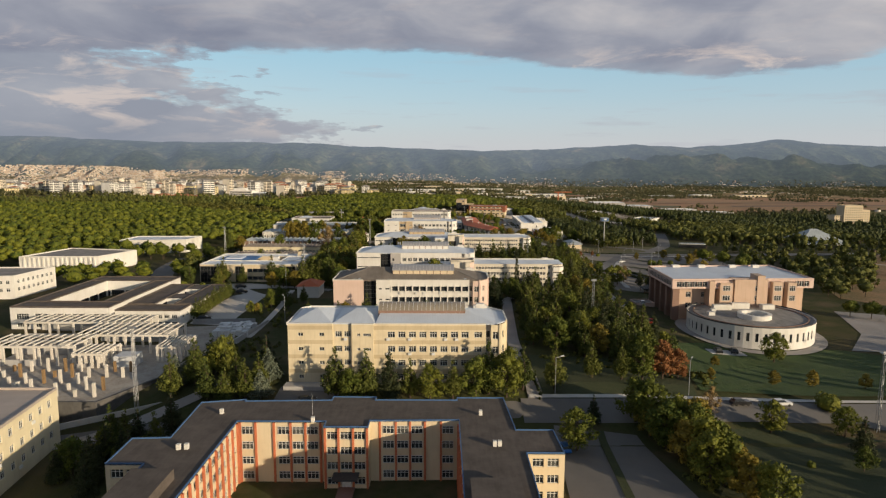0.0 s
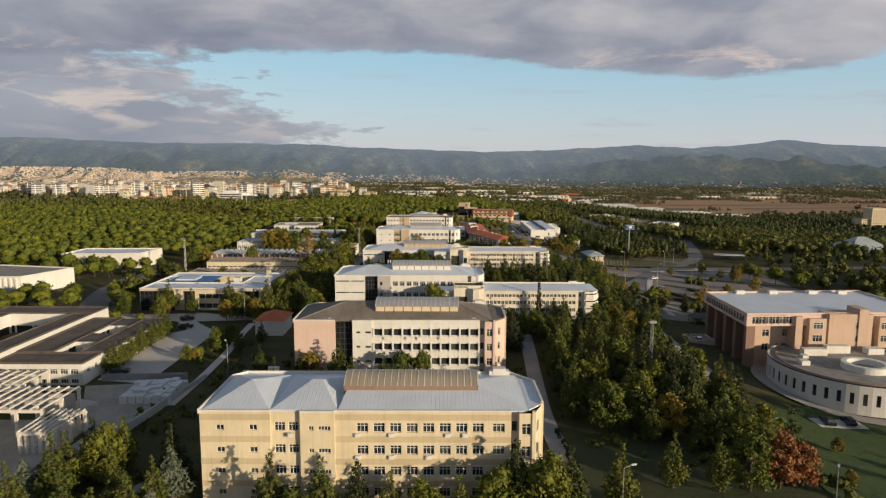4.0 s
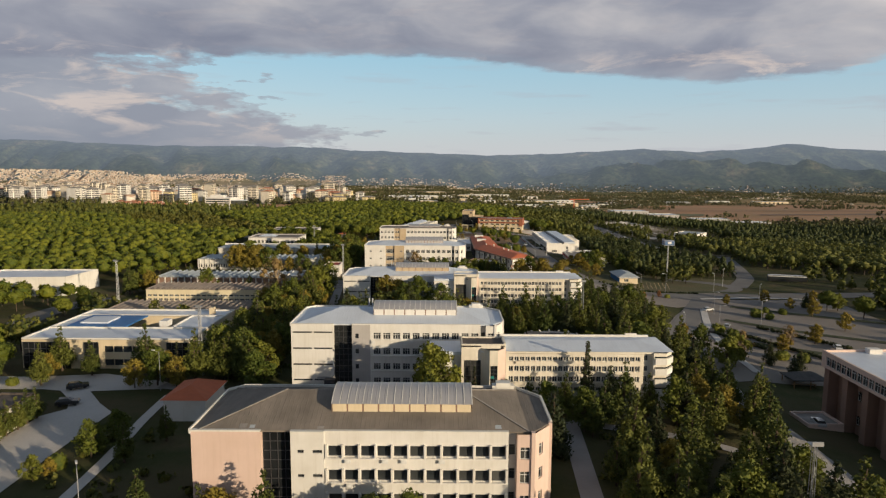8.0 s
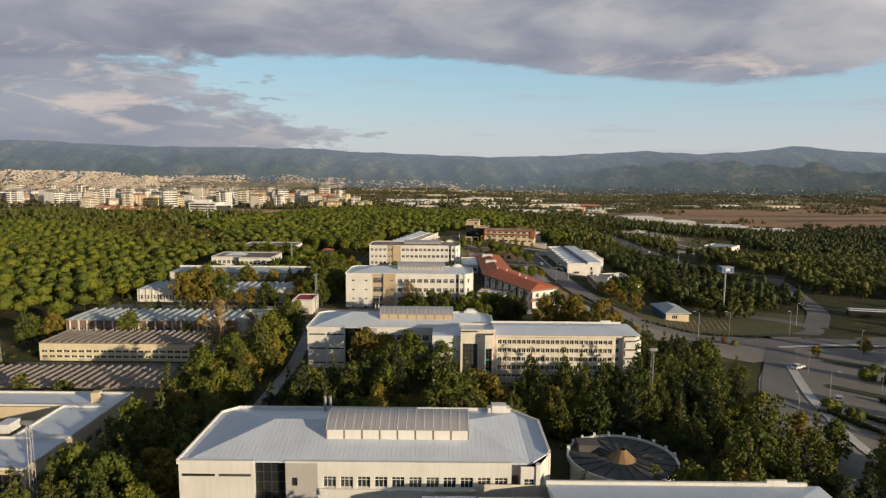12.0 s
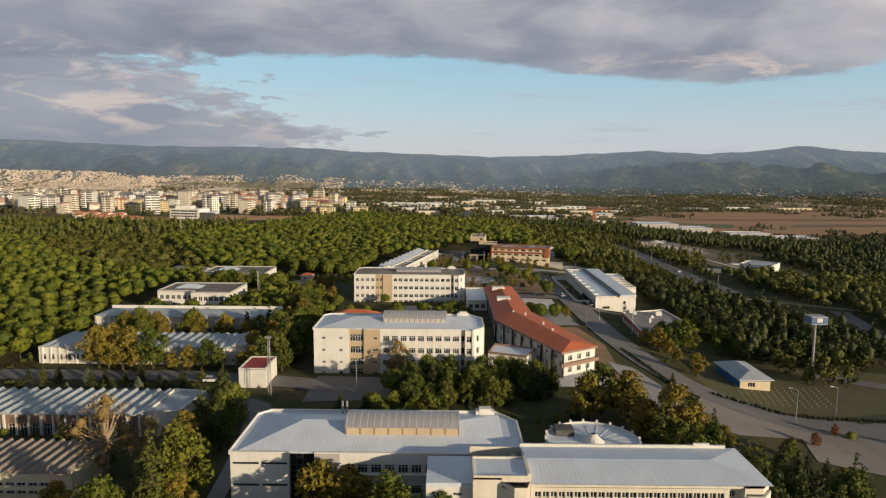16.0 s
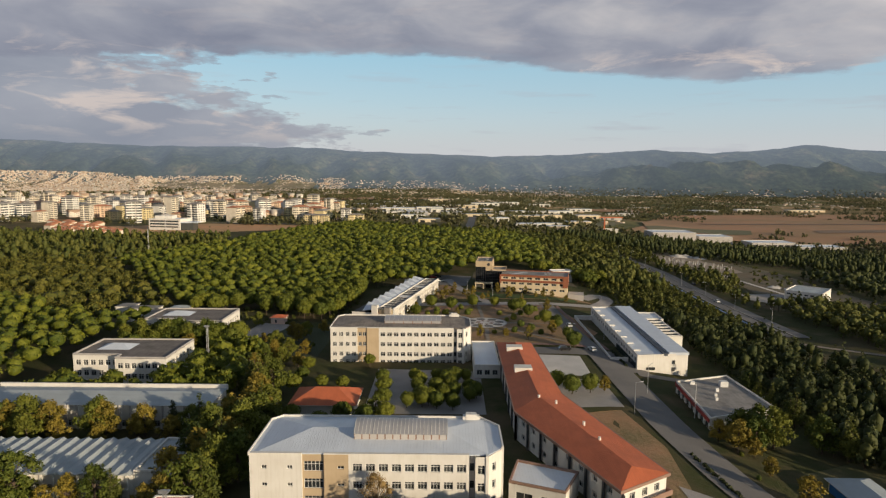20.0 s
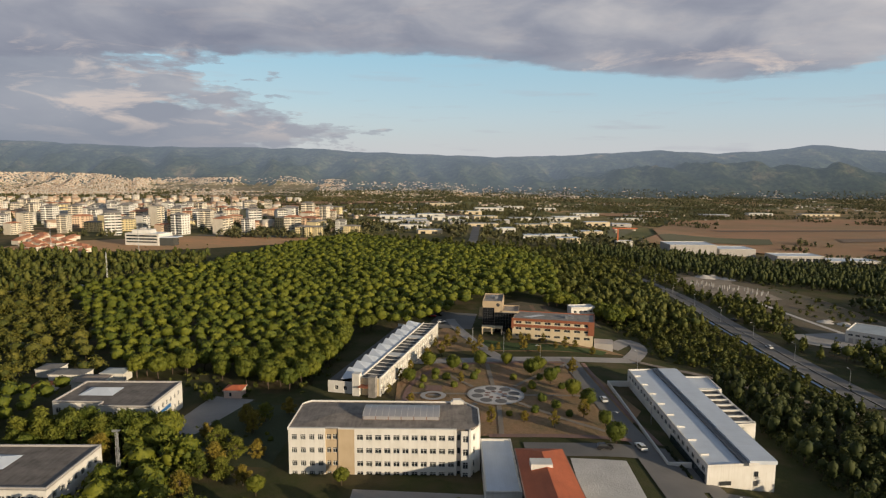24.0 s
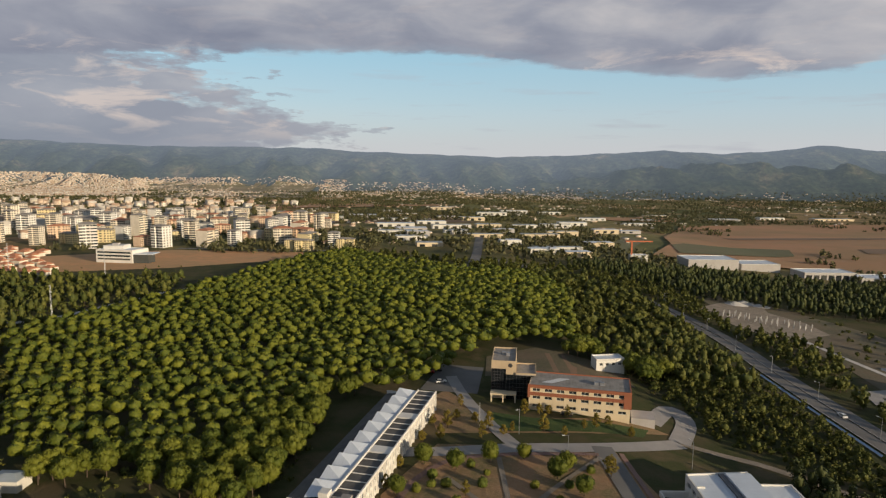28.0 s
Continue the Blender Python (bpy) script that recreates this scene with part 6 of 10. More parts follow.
hut("store_hut", "small hut with red tiled roof among trees", -53, 317, -44.5, 324, 0.8, 3.4, "offwhite", "roof_tile", 1.7, 0.5, (), "hut")
LH = hut("low_annex", "low annex with red tiled roof between the blocks", -42, 181.5, -25.5, 189.4, -0.9, 3.0, "offwhite", "roof_tile", 1.9, 0.6, (), "annex")
for x, y, h in ((-40.2, 183.2, 1.6), (-35.6, 185.4, 1.7), (-34.4, 185.4, 1.7)):
    roof_box(LH, "chimney", x - 0.5, y - 0.4, x + 0.5, y + 0.4, 3.0, 4.0 + h, "offwhite")
# low shop with red fascia
SH = poly_building("shop_building", "low building with grey flat roof and red fascia", "shop", [(67, 447.5), (87.5, 455), (86, 482), (68.5, 476)], -3.4, 1.2, "offwhite", "felt_grey", "white", {0: (5, 2.4, 1.8, 3, 1, (-1.2,), 0.6), 3: (7, 2.6, 2.0, 2, 1, (-1.2,), 0.8)})
lx, ly = local(SH, 67.7, 461.5)
part("fascia", Mesh().bar((lx - 0.8, ly - 13.5, 0.6), (lx + 0.6, ly + 14.5, 0.6), 0.3, 1.0), M["red_trim"], SH, "red fascia board")
lx, ly = local(SH, 77, 479)
part("fascia", Mesh().bar((lx - 8.5, ly - 2.8, 1.0), (lx - 1.0, ly - 0.4, 1.0), 0.3, 0.9), M["red_trim"], SH, "red fascia board")
for x, y, s, h in ((80, 472, 1.6, 1.6), (77, 468, 0.6, 1.0), (75, 464, 0.5, 0.9), (74, 461, 0.5, 0.8), (72, 474, 0.9, 0.9)):
    roof_box(SH, "roof_unit", x, y, x + s * 1.4, y + s, 1.2, 1.2 + h, "white_paint", "white roof unit")

# red-roofed building
RP = [(30.9, 398.2), (40.9, 404.6), (28.2, 446.0), (26.6, 493.0), (16.2, 493.0), (16.0, 434.4)]
R = poly_building("red_roof_building", "white two-storey building with long red tiled roof", "university building", RP, 1.0, 8.0, "white", "roof_tile", None, {0: (3, 1.4, 1.5, 2, 2, (6.0, 2.8), 1.0), 5: (8, 1.4, 1.3, 2, 2, (6.2, 3.0), 1.2), 4: (14, 1.4, 1.3, 2, 2, (6.2, 3.0), 1.2), 1: (10, 1.6, 1.4, 2, 2, (6.2, 3.0), 1.0)})
rr = Mesh()
LR = [local(R, x, y) for x, y in ((30.4, 397.3), (41.6, 404.5), (28.9, 446.2), (27.2, 493.6), (15.6, 493.6), (15.4, 434.2))]
RG = [local(R, x, y) for x, y in ((34.2, 404.4), (22.2, 440.4), (21.5, 489.0))]
z0, z1 = 8.1, 9.5
P3 = lambda p, z: (p[0], p[1], z)
rr.face(P3(LR[0], z0), P3(LR[1], z0), P3(RG[0], z1))
rr.face(P3(LR[1], z0), P3(LR[2], z0), P3(RG[1], z1), P3(RG[0], z1))
rr.face(P3(LR[2], z0), P3(LR[3], z0), P3(RG[2], z1), P3(RG[1], z1))
rr.face(P3(LR[3], z0), P3(LR[4], z0), P3(RG[2], z1))
rr.face(P3(LR[4], z0), P3(LR[5], z0), P3(RG[1], z1), P3(RG[2], z1))
rr.face(P3(LR[5], z0), P3(LR[0], z0), P3(RG[0], z1), P3(RG[1], z1))
part("tiled_roof", rr, M["roof_tile"], R, "red tiled roof")
part("fascia", parapet(LR, 7.55, 8.15, 0.3), M["brown"], R, "dark brown fascia")
for i in (5, 4):
    a, c = Vector(LR[i]), Vector(LR[(i + 1) % 6])
    n = 7
    for k in range(n + 1):
        p = a + (c - a) * (k / n)
        part("wall_strip", Mesh().box(p.x + 0.25, p.y - 0.6, 0, p.x + 0.6, p.y + 0.6, 7.6), M["dark_steel"], R, "dark vertical wall strip")
for x, y in ((20.8, 462.5), (20.5, 483)):
    roof_box(R, "roof_light", x - 2.4, y - 1.6, x + 2.4, y + 1.6, 8.6, 10.0, "white", "white box roof light")
for x, y in ((25.6, 436.5), (29.5, 424), (22, 440), (31, 416)):
    lx, ly = local(R, x, y)
    part("vent_pipe", Mesh().tube((lx, ly, 8.4), (lx, ly, 10.0), 0.3, 0.3, 8), M["offwhite"], R)
BAL = [local(R, x, y) for x, y in ((30.3, 396.4), (41.9, 403.8), (40.6, 405.6), (30.2, 399.0))]
part("balcony", parapet(BAL, 4.2, 5.2, 0.2), M["brown"], R, "dark brown balcony front")
LK = poly_building("link_building", "white flat-roofed link on columns", "link", [(11.5, 405), (21.5, 401), (25.5, 409), (14, 414)], 1.0, 5.6, "white", "roof_white", "brown", {0: (2, 3.2, 2.6, 2, 1, (2.8,), 0.6)})
poly_building("link_building", "low white flat-roofed link between blocks", "link", [(8, 478), (15.9, 478), (15.9, 505), (8, 505)], 1.2, 5.0, "white", "roof_white", "white", {0: (3, 1.6, 1.6, 2, 1, (3.0,), 0.4)})

# long white laboratory
J = poly_building("laboratory_building", "long white two-storey building with white roof and dark strip", "university building", [(62.1, 494), (79.4, 496), (80.4, 569), (63.3, 567.4)], -3.4, 3.7, "white", "roof_white_y", "white", {0: (0, 1, 1, 1, 1, (), 1), 3: (20, 2.4, 1.5, 2, 1, (2.0,), 1.0)}, sink=3.0)
lx, ly = local(J, 72.0, 531)
part("roof_strip", Mesh().bar((lx - 0.2, ly - 36, 3.95), (lx + 0.7, ly + 36.5, 3.95), 1.3, 0.7), M["grey_trim"], J, "dark grey gutter strip along the roof")
lx, ly = local(J, 76.3, 531)
part("upper_roof", Mesh().bar((lx - 0.1, ly - 35.5, 4.2), (lx + 0.7, ly + 36, 4.2), 6.6, 0.9), M["roof_white_y"], J, "raised white roof strip")
for k in range(8):
    lx, ly = local(J, 63.6 + 0.12 * k, 500 + 8.6 * k)
    part("roof_rib", Mesh().box(lx - 0.9, ly - 0.12, 3.8, lx + 1.2, ly + 0.12, 4.3), M["white"], J)
J0 = Vector(local(J, 62.1, 494))
for u, w, z, h in ((4.6, 3.0, -0.6, 1.0), (12.4, 0.9, 1.4, 1.3), (12.4, 0.9, -1.0, 1.3)):
    add_window(J, J0.x + u, J0.y + u * 0.115 - 0.12, z, 6.6, w, h, 2, 1, True)
lx, ly = local(J, 62.0, 508)
part("glazing", Mesh().box(lx - 0.15, ly - 13, -3.2, lx - 0.05, ly + 11, 1.2), M["glass_blue"], J, "dark glazed side wall")
JX = poly_building("laboratory_annex", "white annex with dark roof lights", "university building", [(80.6, 522), (87.5, 523), (88.2, 552), (81.2, 552)], -4.6, 2.4, "white", "felt_dark", "white", sink=3)
for k in range(7):
    roof_box(JX, "roof_beam", 81, 524 + 4.4 * k, 87.8, 524.6 + 4.4 * k, 2.4, 2.9, "white")
poly_building("laboratory_annex", "low white roofed annex", "university building", [(81.3, 552.5), (90.5, 553), (91, 566), (81.6, 566)], -5.0, 1.8, "white", "roof_white", "white", sink=3)
lw = thing("garden_wall", pose(55.5, 532, terrain(55.5, 532)), "low white wall round the sunken court", "wall")
part("wall_run", Mesh().box(-0.2, -30, -1.0, 0.2, 32, 1.0), M["white"], lw)
part("wall_run", Mesh().box(0.2, 31.7, -1.0, 7.5, 32.1, 1.0), M["white"], lw)
part("wall_run", Mesh().box(0.2, -30, -1.0, 6.0, -29.6, 0.9), M["white"], lw)

# saw-tooth studio building, set askew
S = thing("studio_building", pose(-22.6, 546.5, 0, 0, 0, -13.2), "white studio building with folded roof and dark panels", "university building")
LEN = 75.0
facade(S, "wall", (-6.2, 0), (0, 0), -0.5, 7.0, "sand")
facade(S, "wall", (0, 0), (0, LEN), -0.5, 7.0, "white", [(1.6 + 2.98 * k, z, 2.2, 1.7, 2, 2) for k in range(25) for z in (5.2, 2.6)])
facade(S, "wall", (0, LEN), (-18, LEN), -0.5, 6.0, "white")
facade(S, "wall", (-18, LEN), (-18, 0), -0.5, 4.6, "white")
facade(S, "wall", (-18, 0), (-6.2, 0), -0.5, 5.0, "white", [(3, 2.6, 1.2, 1.4, 2, 1), (6, 2.6, 1.2, 1.4, 2, 1)])
for k in range(26):
    part("column", Mesh().box(-0.02, 0.1 + 2.98 * k - 0.2, -0.3, 0.45, 0.1 + 2.98 * k + 0.2, 7.2), M["white"], S)
part("roof_deck", Mesh().box(-6.2, 0, 6.6, 0, LEN, 6.75), M["felt_dark"], S, "dark roof panels")
for k in range(19):
    y = LEN * k / 18
    part("roof_beam", Mesh().box(-6.2, y - 0.12, 6.75, 0.2, y + 0.12, 6.95), M["white"], S)
part("roof_edge", Mesh().box(0.0, -0.2, 6.75, 0.4, LEN + 0.2, 7.3), M["white"], S)
part("roof_edge", Mesh().box(-6.5, -0.2, 6.6, -6.1, LEN + 0.2, 7.3), M["white"], S)
for k in (6, 12):
    part("roof_slab", Mesh().box(-6.1, LEN * k / 18 + 0.3, 6.76, 0.0, LEN * (k + 1) / 18 - 0.3, 7.0), M["white"], S, "white roof slab")
for k in range(10):
    y0, y1 = LEN * k / 10, LEN * (k + 1) / 10
    ym = y0 + (y1 - y0) * 0.55
    f = Mesh()
    f.face((-6.5, y0, 6.7), (-6.5, y1, 6.7), (-12.2, ym, 8.6))
    f.face((-6.5, y0, 6.7), (-12.2, ym, 8.6), (-13.4, y0, 5.6))
    f.face((-6.5, y1, 6.7), (-13.4, y1, 5.6), (-12.2, ym, 8.6))
    f.face((-13.4, y0, 5.6), (-12.2, ym, 8.6), (-13.4, y1, 5.6))
    part("folded_roof", f, M["roof_white"], S, "white folded roof peak")
part("side_roof", Mesh().face((-18.2, 0, 4.6), (-13.3, 0, 5.5), (-13.3, LEN, 5.5), (-18.2, LEN, 4.6)), M["felt_dark"], S, "dark lower roof strip")
part("stair_tower", Mesh().box(-8.8, -1.6, -0.3, -6.4, 1.0, 8.3), M["white"], S, "white stair tower")
part("stair_tower", Mesh().box(-3.2, -2.0, -0.3, -0.8, 0.4, 7.8), M["felt_grey"], S, "grey stone stair tower")
part("porch_roof", Mesh().box(-6.4, -2.8, 4.2, -3.2, 0.0, 4.5), M["rust"], S, "rust porch roof")

# brick and cream office with glazed tower, set askew
MT = thing("office_building", pose(14.9, 632.6, 0, 0, 0, -7), "cream and rust office building with glazed corner tower", "office building")
facade(MT, "wall", (0, 0), (9.0, 0), 0, 3.4, "sand")
glazing(MT, 0.2, 5.4, -0.1, 3.4, 11.6, 5, 7, "green tinted tower glazing")
glazing(MT, 5.6, 15.6, -0.6, 0.3, 9.6, 8, 6, "green tinted hall glazing")
facade(MT, "wall", (0, -0.02), (9.0, -0.02), 11.6, 14.3, "tan")
facade(MT, "wall", (5.4, 0), (9, 0), 9.6, 11.7, "tan")
facade(MT, "wall", (9, 0), (9, 18), 0, 14.3, "tan")
facade(MT, "wall", (9, 18), (0, 18), 0, 14.3, "tan")
facade(MT, "wall", (0, 18), (0, 0), 0, 14.3, "glass_blue")
part("roof", Mesh().face((0, 0, 14.2), (9, 0, 14.2), (9, 18, 14.2), (0, 18, 14.2)), M["felt_grey"], MT)
part("parapet", parapet([(0, 0), (9, 0), (9, 18), (0, 18)], 14.1, 14.7, 0.3), M["tan"], MT)
part("emblem", Mesh().tube((7.0, -0.08, 13.0), (7.0, 0.0, 13.0), 0.8, 0.8, 16), M["dark_steel"], MT, "dark round emblem plate")
part("hall_roof", Mesh().box(9.02, -0.6, 9.6, 16.4, 12, 10.0), M["felt_grey"], MT)
part("parapet", parapet([(9.05, -0.65), (16.5, -0.65), (16.5, 12), (9.05, 12)], 9.9, 10.5, 0.25), M["tan"], MT)
part("canopy", Mesh().box(0.0, -4.2, 3.0, 9.4, -0.1, 3.5), M["sand"], MT, "pale entrance canopy")
for x in (0.4, 4.6, 9.0):
    part("column", Mesh().box(x - 0.25, -4.1, 0.2, x + 0.25, -3.6, 3.0), M["sand"], MT)
for x, y in ((3.6, 9), (5.2, 8)):
    part("roof_unit", Mesh().box(x, y, 14.2, x + 1.3, y + 1.6, 15.3), M["steel"], MT)
MM = thing("office_wing", pose(27.6, 621.6, 0, 0, 0, -12.5), "three-storey cream wing framed in rust cladding", "office building")
ZM = (7.7, 4.9, 2.0)
facade(MM, "wall", (0, 0), (34.6, 0), -2.5, 9.3, "sand", [(2.6 + 4.2 * k, z, 2.6, 1.1, 2, 1) for z in ZM for k in range(8)])
facade(MM, "wall", (34.6, 0), (34.6, 15), -2.5, 9.3, "sand")
facade(MM, "wall", (34.6, 15), (0, 15), -2.5, 9.3, "sand")
facade(MM, "wall", (0, 15), (0, 0), -2.5, 9.3, "sand")
part("frame_band", Mesh().box(-0.3, -0.5, 8.5, 35.0, 0.0, 9.6), M["rust"], MM, "rust cladding band")
part("frame_band", Mesh().box(-0.3, -0.5, 5.75, 35.0, -0.02, 6.9), M["rust"], MM, "rust cladding band")
part("frame_band", Mesh().box(-0.4, -0.52, 5.0, 0.5, -0.02, 8.5), M["rust"], MM)
part("frame_band", Mesh().box(32.4, -0.52, 3.6, 35.0, -0.02, 8.5), M["rust"], MM, "rust cladding end")
part("frame_band", Mesh().box(34.62, 0.0, 4.2, 35.0, 15.2, 9.6), M["rust"], MM)
part("frame_band", Mesh().box(-0.3, 14.9, 8.6, 35.0, 15.3, 9.6), M["rust"], MM)
part("roof", Mesh().face((0, 0, 9.2), (34.6, 0, 9.2), (34.6, 15, 9.2), (0, 15, 9.2)), M["felt_grey"], MM)
part("roof_paint", Mesh().face((4, 4, 9.26), (8, 4, 9.26), (14, 10, 9.26), (10, 10, 9.26)), M["white_paint"], MM, "white strip across the roof")
for x in (22.5, 24.4, 23.4):
    part("roof_unit", Mesh().box(x, 5 + (x % 2), 9.2, x + 1.5, 6.6 + (x % 2), 10.3), M["steel"], MM)
part("low_block", Mesh().box(35.2, 1.0, -4.5, 43, 9.0, 0.2), M["grey"], MM, "low grey plant block")
poly_building("store_building", "small white store with pale roof behind the offices", "store", [(63.2, 673), (76, 675), (75, 682), (62.4, 680)], -3.5, 2.6, "white", "roof_white", "white", {0: (4, 1.4, 1.2, 2, 1, (0.6,), 0.8)})

# brown and peach hall with the round hall before it
K = thing("assembly_hall", pose(110, 245, -6.0), "peach and brown hall with overhanging window band", "hall")
KP = [(-30, -27.3), (20, -25), (20, 5), (-29, 2)]
KQ = [(-27, -24), (18, -22.4), (18, 3.2), (-26.3, 0)]
for i in range(4):
    p, q = KQ[i], KQ[(i + 1) % 4]
    facade(K, "wall", p, q, -1, 12.5, "brown" if i == 3 else "peach", [(4 + 5.4 * k, z, 1.8, 1.9, 2, 2) for k in range(8) for z in (6.0, 9.8)] if i in (0, 1) else [(3 + 4.2 * k, z, 1.4, 1.9, 2, 2) for k in range(5) for z in (4.0, 9.0)])
    p, q = KP[i], KP[(i + 1) % 4]
    ln = math.hypot(q[0] - p[0], q[1] - p[1])
    facade(K, "window_band", p, q, 12.5, 15.5, "pink", [(1.5 + (ln - 3) * (k + 0.5) / int(ln / 1.9), 14.0, 1.75, 1.9, 2, 2) for k in range(int(ln / 1.9)) if i != 0 or k < 6 or k > int(ln / 1.9) - 6])
mk = Mesh()
mk.v, mk.f = [(x, y, 12.5) for x, y in KP], [(3, 2, 1, 0)]
part("soffit", mk, M["offwhite"], K)
mk = Mesh()
mk.v, mk.f = [(x, y, 15.5) for x, y in KP], [(0, 1, 2, 3)]
part("roof", mk, M["roof_white"], K)
part("parapet", parapet(KP, 15.3, 15.95, 0.4), M["pink"], K)
for x0, x1, h in ((-17.2, -15.4, 15.2), (-13.6, -9.2, 14.6), (-8.6, 2.8, 15.8), (-1.0, 1.6, 17.2), (4.6, 8.0, 15.0), (9.8, 12.8, 14.8)):
    bay = part("bay", Mesh().box(x0, -27.6 - (0.3 if x0 == -1.0 else 0), -0.5, x1, -22.4, h), M["peach"], K, "projecting peach bay")
    for z in (9.4, 12.8):
        if x1 - x0 > 2.9:
            add_window(K, (x0 + x1) / 2 + (2.6 if x0 == -8.6 else 0), -27.6, z, 0, min(2.6, x1 - x0 - 1.0), 1.8, 3, 2)
for k in range(5):
    t = k / 4
    x, y = -29.4 + 0.8 * t, -26 + 26 * t
    part("pier", Mesh().box(x + 0.1, y - 0.1, -1, x + 2.4, y + 1.5, 12.5), M["brown"], K, "tall brown pier")
for x in (-20, -10, 2, 11):
    part("roof_unit", Mesh().box(x, 0.4, 15.5, x + 2.6, 2.0, 16.5), M["white"], K)
poly_building("low_store", "low pink-walled store with sunken grey flat roof", "store", [(73.9, 238.0), (81.2, 238.2), (81.0, 245.2), (73.8, 245.0)], -5.6, -3.3, "pink", "felt_grey", "pink", rim_h=0.4)
GZ = thing("garden_shelter", pose(90, 268, terrain(90, 268)), "dark open shelter with hipped roof on posts", "shelter")
part("roof", hip(Mesh(), -4.4, -3.2, 4.4, 3.2, 2.5, 1.3, 3.0, 3.0), M["felt_dark"], GZ)
part("fascia", parapet([(-4.4, -3.2), (4.4, -3.2), (4.4, 3.2), (-4.4, 3.2)], 2.25, 2.5, 0.2), M["dark_steel"], GZ)
for gx in (-4.0, 0.0, 4.0):
    for gy in (-2.8, 2.8):
        part("post", Mesh().box(gx - 0.1, gy - 0.1, -0.3, gx + 0.1, gy + 0.1, 2.3), M["timber"], GZ)
part("bench", Mesh().box(-3.0, -0.3, 0.4, 3.0, 0.3, 0.5).box(-2.8, -0.2, -0.2, -2.6, 0.2, 0.4).box(2.6, -0.2, -0.2, 2.8, 0.2, 0.4), M["timber"], GZ)

RH = thing("round_hall", pose(101, 205.5, -5.0), "round white hall with slit windows and flat roof", "hall")
rad, n = 19.0, 48
for i in range(n):
    a, b = 2 * math.pi * i / n, 2 * math.pi * (i + 1) / n
    facade(RH, "wall_panel", (rad * math.cos(a), rad * math.sin(a)), (rad * math.cos(b), rad * math.sin(b)), -1.0 if i % 3 else -1.0, 5.6, "white", [(rad * (b - a) / 2, 2.5, 0.85, 2.6, 1, 1, True)])
circle = lambda r, k=48: [(r * math.cos(2 * math.pi * i / k), r * math.sin(2 * math.pi * i / k)) for i in range(k)]
part("roof", Mesh().prism(circle(18.8), 5.2, 5.5), M["felt_grey"], RH)
part("rim", parapet(circle(19.1), 5.0, 5.6, 0.5), M["white"], RH, "white parapet ring")
part("dark_band", parapet(circle(19.12), 5.62, 5.98, 0.06), M["dark_steel"], RH, "dark band round the roof edge")
part("inner_rim", parapet(circle(17.2), 5.5, 5.75, 0.35), M["brown"], RH)
part("ring_light", parapet([(x - 0.5, y - 4.5) for x, y in circle(5.0, 32)], 5.5, 7.0, 1.2), M["white"], RH, "white ring roof light")
for x0, y0, x1, y1, h in ((-9, 6, -3, 8, 7.2), (-2, 8, 4, 10, 7.4), (8, 7, 12, 9.5, 7.0), (-14, -2, -12, 0, 6.6), (-11, 3, -9.5, 4.5, 6.5)):
    part("roof_unit", Mesh().box(x0, y0, 5.5, x1, y1, h), M["offwhite"], RH)
ring("terrace", 101, 205.5, 19.1, 22.6, "paving", "paved ring round the round hall", "paving", 0.4)

# round cafes between the blocks
def cafe(x, y, r, z, label, roof):
    g = terrain(x, y)
    c = thing("round_cafe", pose(x, y, g), label, "cafe")
    ring_ = lambda q: [(q * math.cos(2 * math.pi * i / 24), q * math.sin(2 * math.pi * i / 24)) for i in range(24)]
    part("wall", Mesh().prism(ring_(r * 0.94), -1, z - 0.3), M["offwhite"], c)
    part("roof", Mesh().prism(ring_(r), z - 0.3, z), M[roof], c)
    part("rim", parapet(ring_(r + 0.1), z - 0.4, z + 0.35, 0.3), M["white"], c)
    d = Mesh()
    for i in range(12):
        a, b = 2 * math.pi * i / 12, 2 * math.pi * (i + 1) / 12
        d.face((2.2 * math.cos(a), 2.2 * math.sin(a), z), (2.2 * math.cos(b), 2.2 * math.sin(b), z), (0.5 * math.cos(b), 0.5 * math.sin(b), z + 1.6), (0.5 * math.cos(a), 0.5 * math.sin(a), z + 1.6))
    part("dome", d, M["timber"] if roof == "felt_dark" else M["white"], c, "small ribbed dome")
    for i in range(11):
        a = math.pi * (0.02 + 0.96 * i / 10)
        part("merlon", Mesh().box(r * math.cos(a) - 0.2, r * math.sin(a) - 0.2, z, r * math.cos(a) + 0.2, r * math.sin(a) + 0.2, z + 0.8), M["white"], c)
    rib = (0.14, 0.16, "dark_steel") if roof == "felt_dark" else (0.10, 0.05, "roof_white")
    for i in range(20):
        a = 2 * math.pi * i / 20
        part("roof_rib", Mesh().bar((2.6 * math.cos(a), 2.6 * math.sin(a), z + 0.02 + rib[1] / 3), ((r - 0.4) * math.cos(a), (r - 0.4) * math.sin(a), z + 0.02 + rib[1] / 3), rib[0], rib[1]), M[rib[2]], c)
    part("stair_head", Mesh().prism([(-r * 0.75, r * 0.25), (-r * 0.35, r * 0.25), (-r * 0.35, r * 0.6), (-r * 0.75, r * 0.6)], z, z + 1.2), M["felt_dark"], c, "dark stair head")
cafe(28.5, 272.5, 8.6, 4.0, "round cafe with dark roof and carved dome", "felt_dark")
cafe(27.7, 349.0, 8.9, 4.0, "round white cafe with ribbed dome", "roof_white")

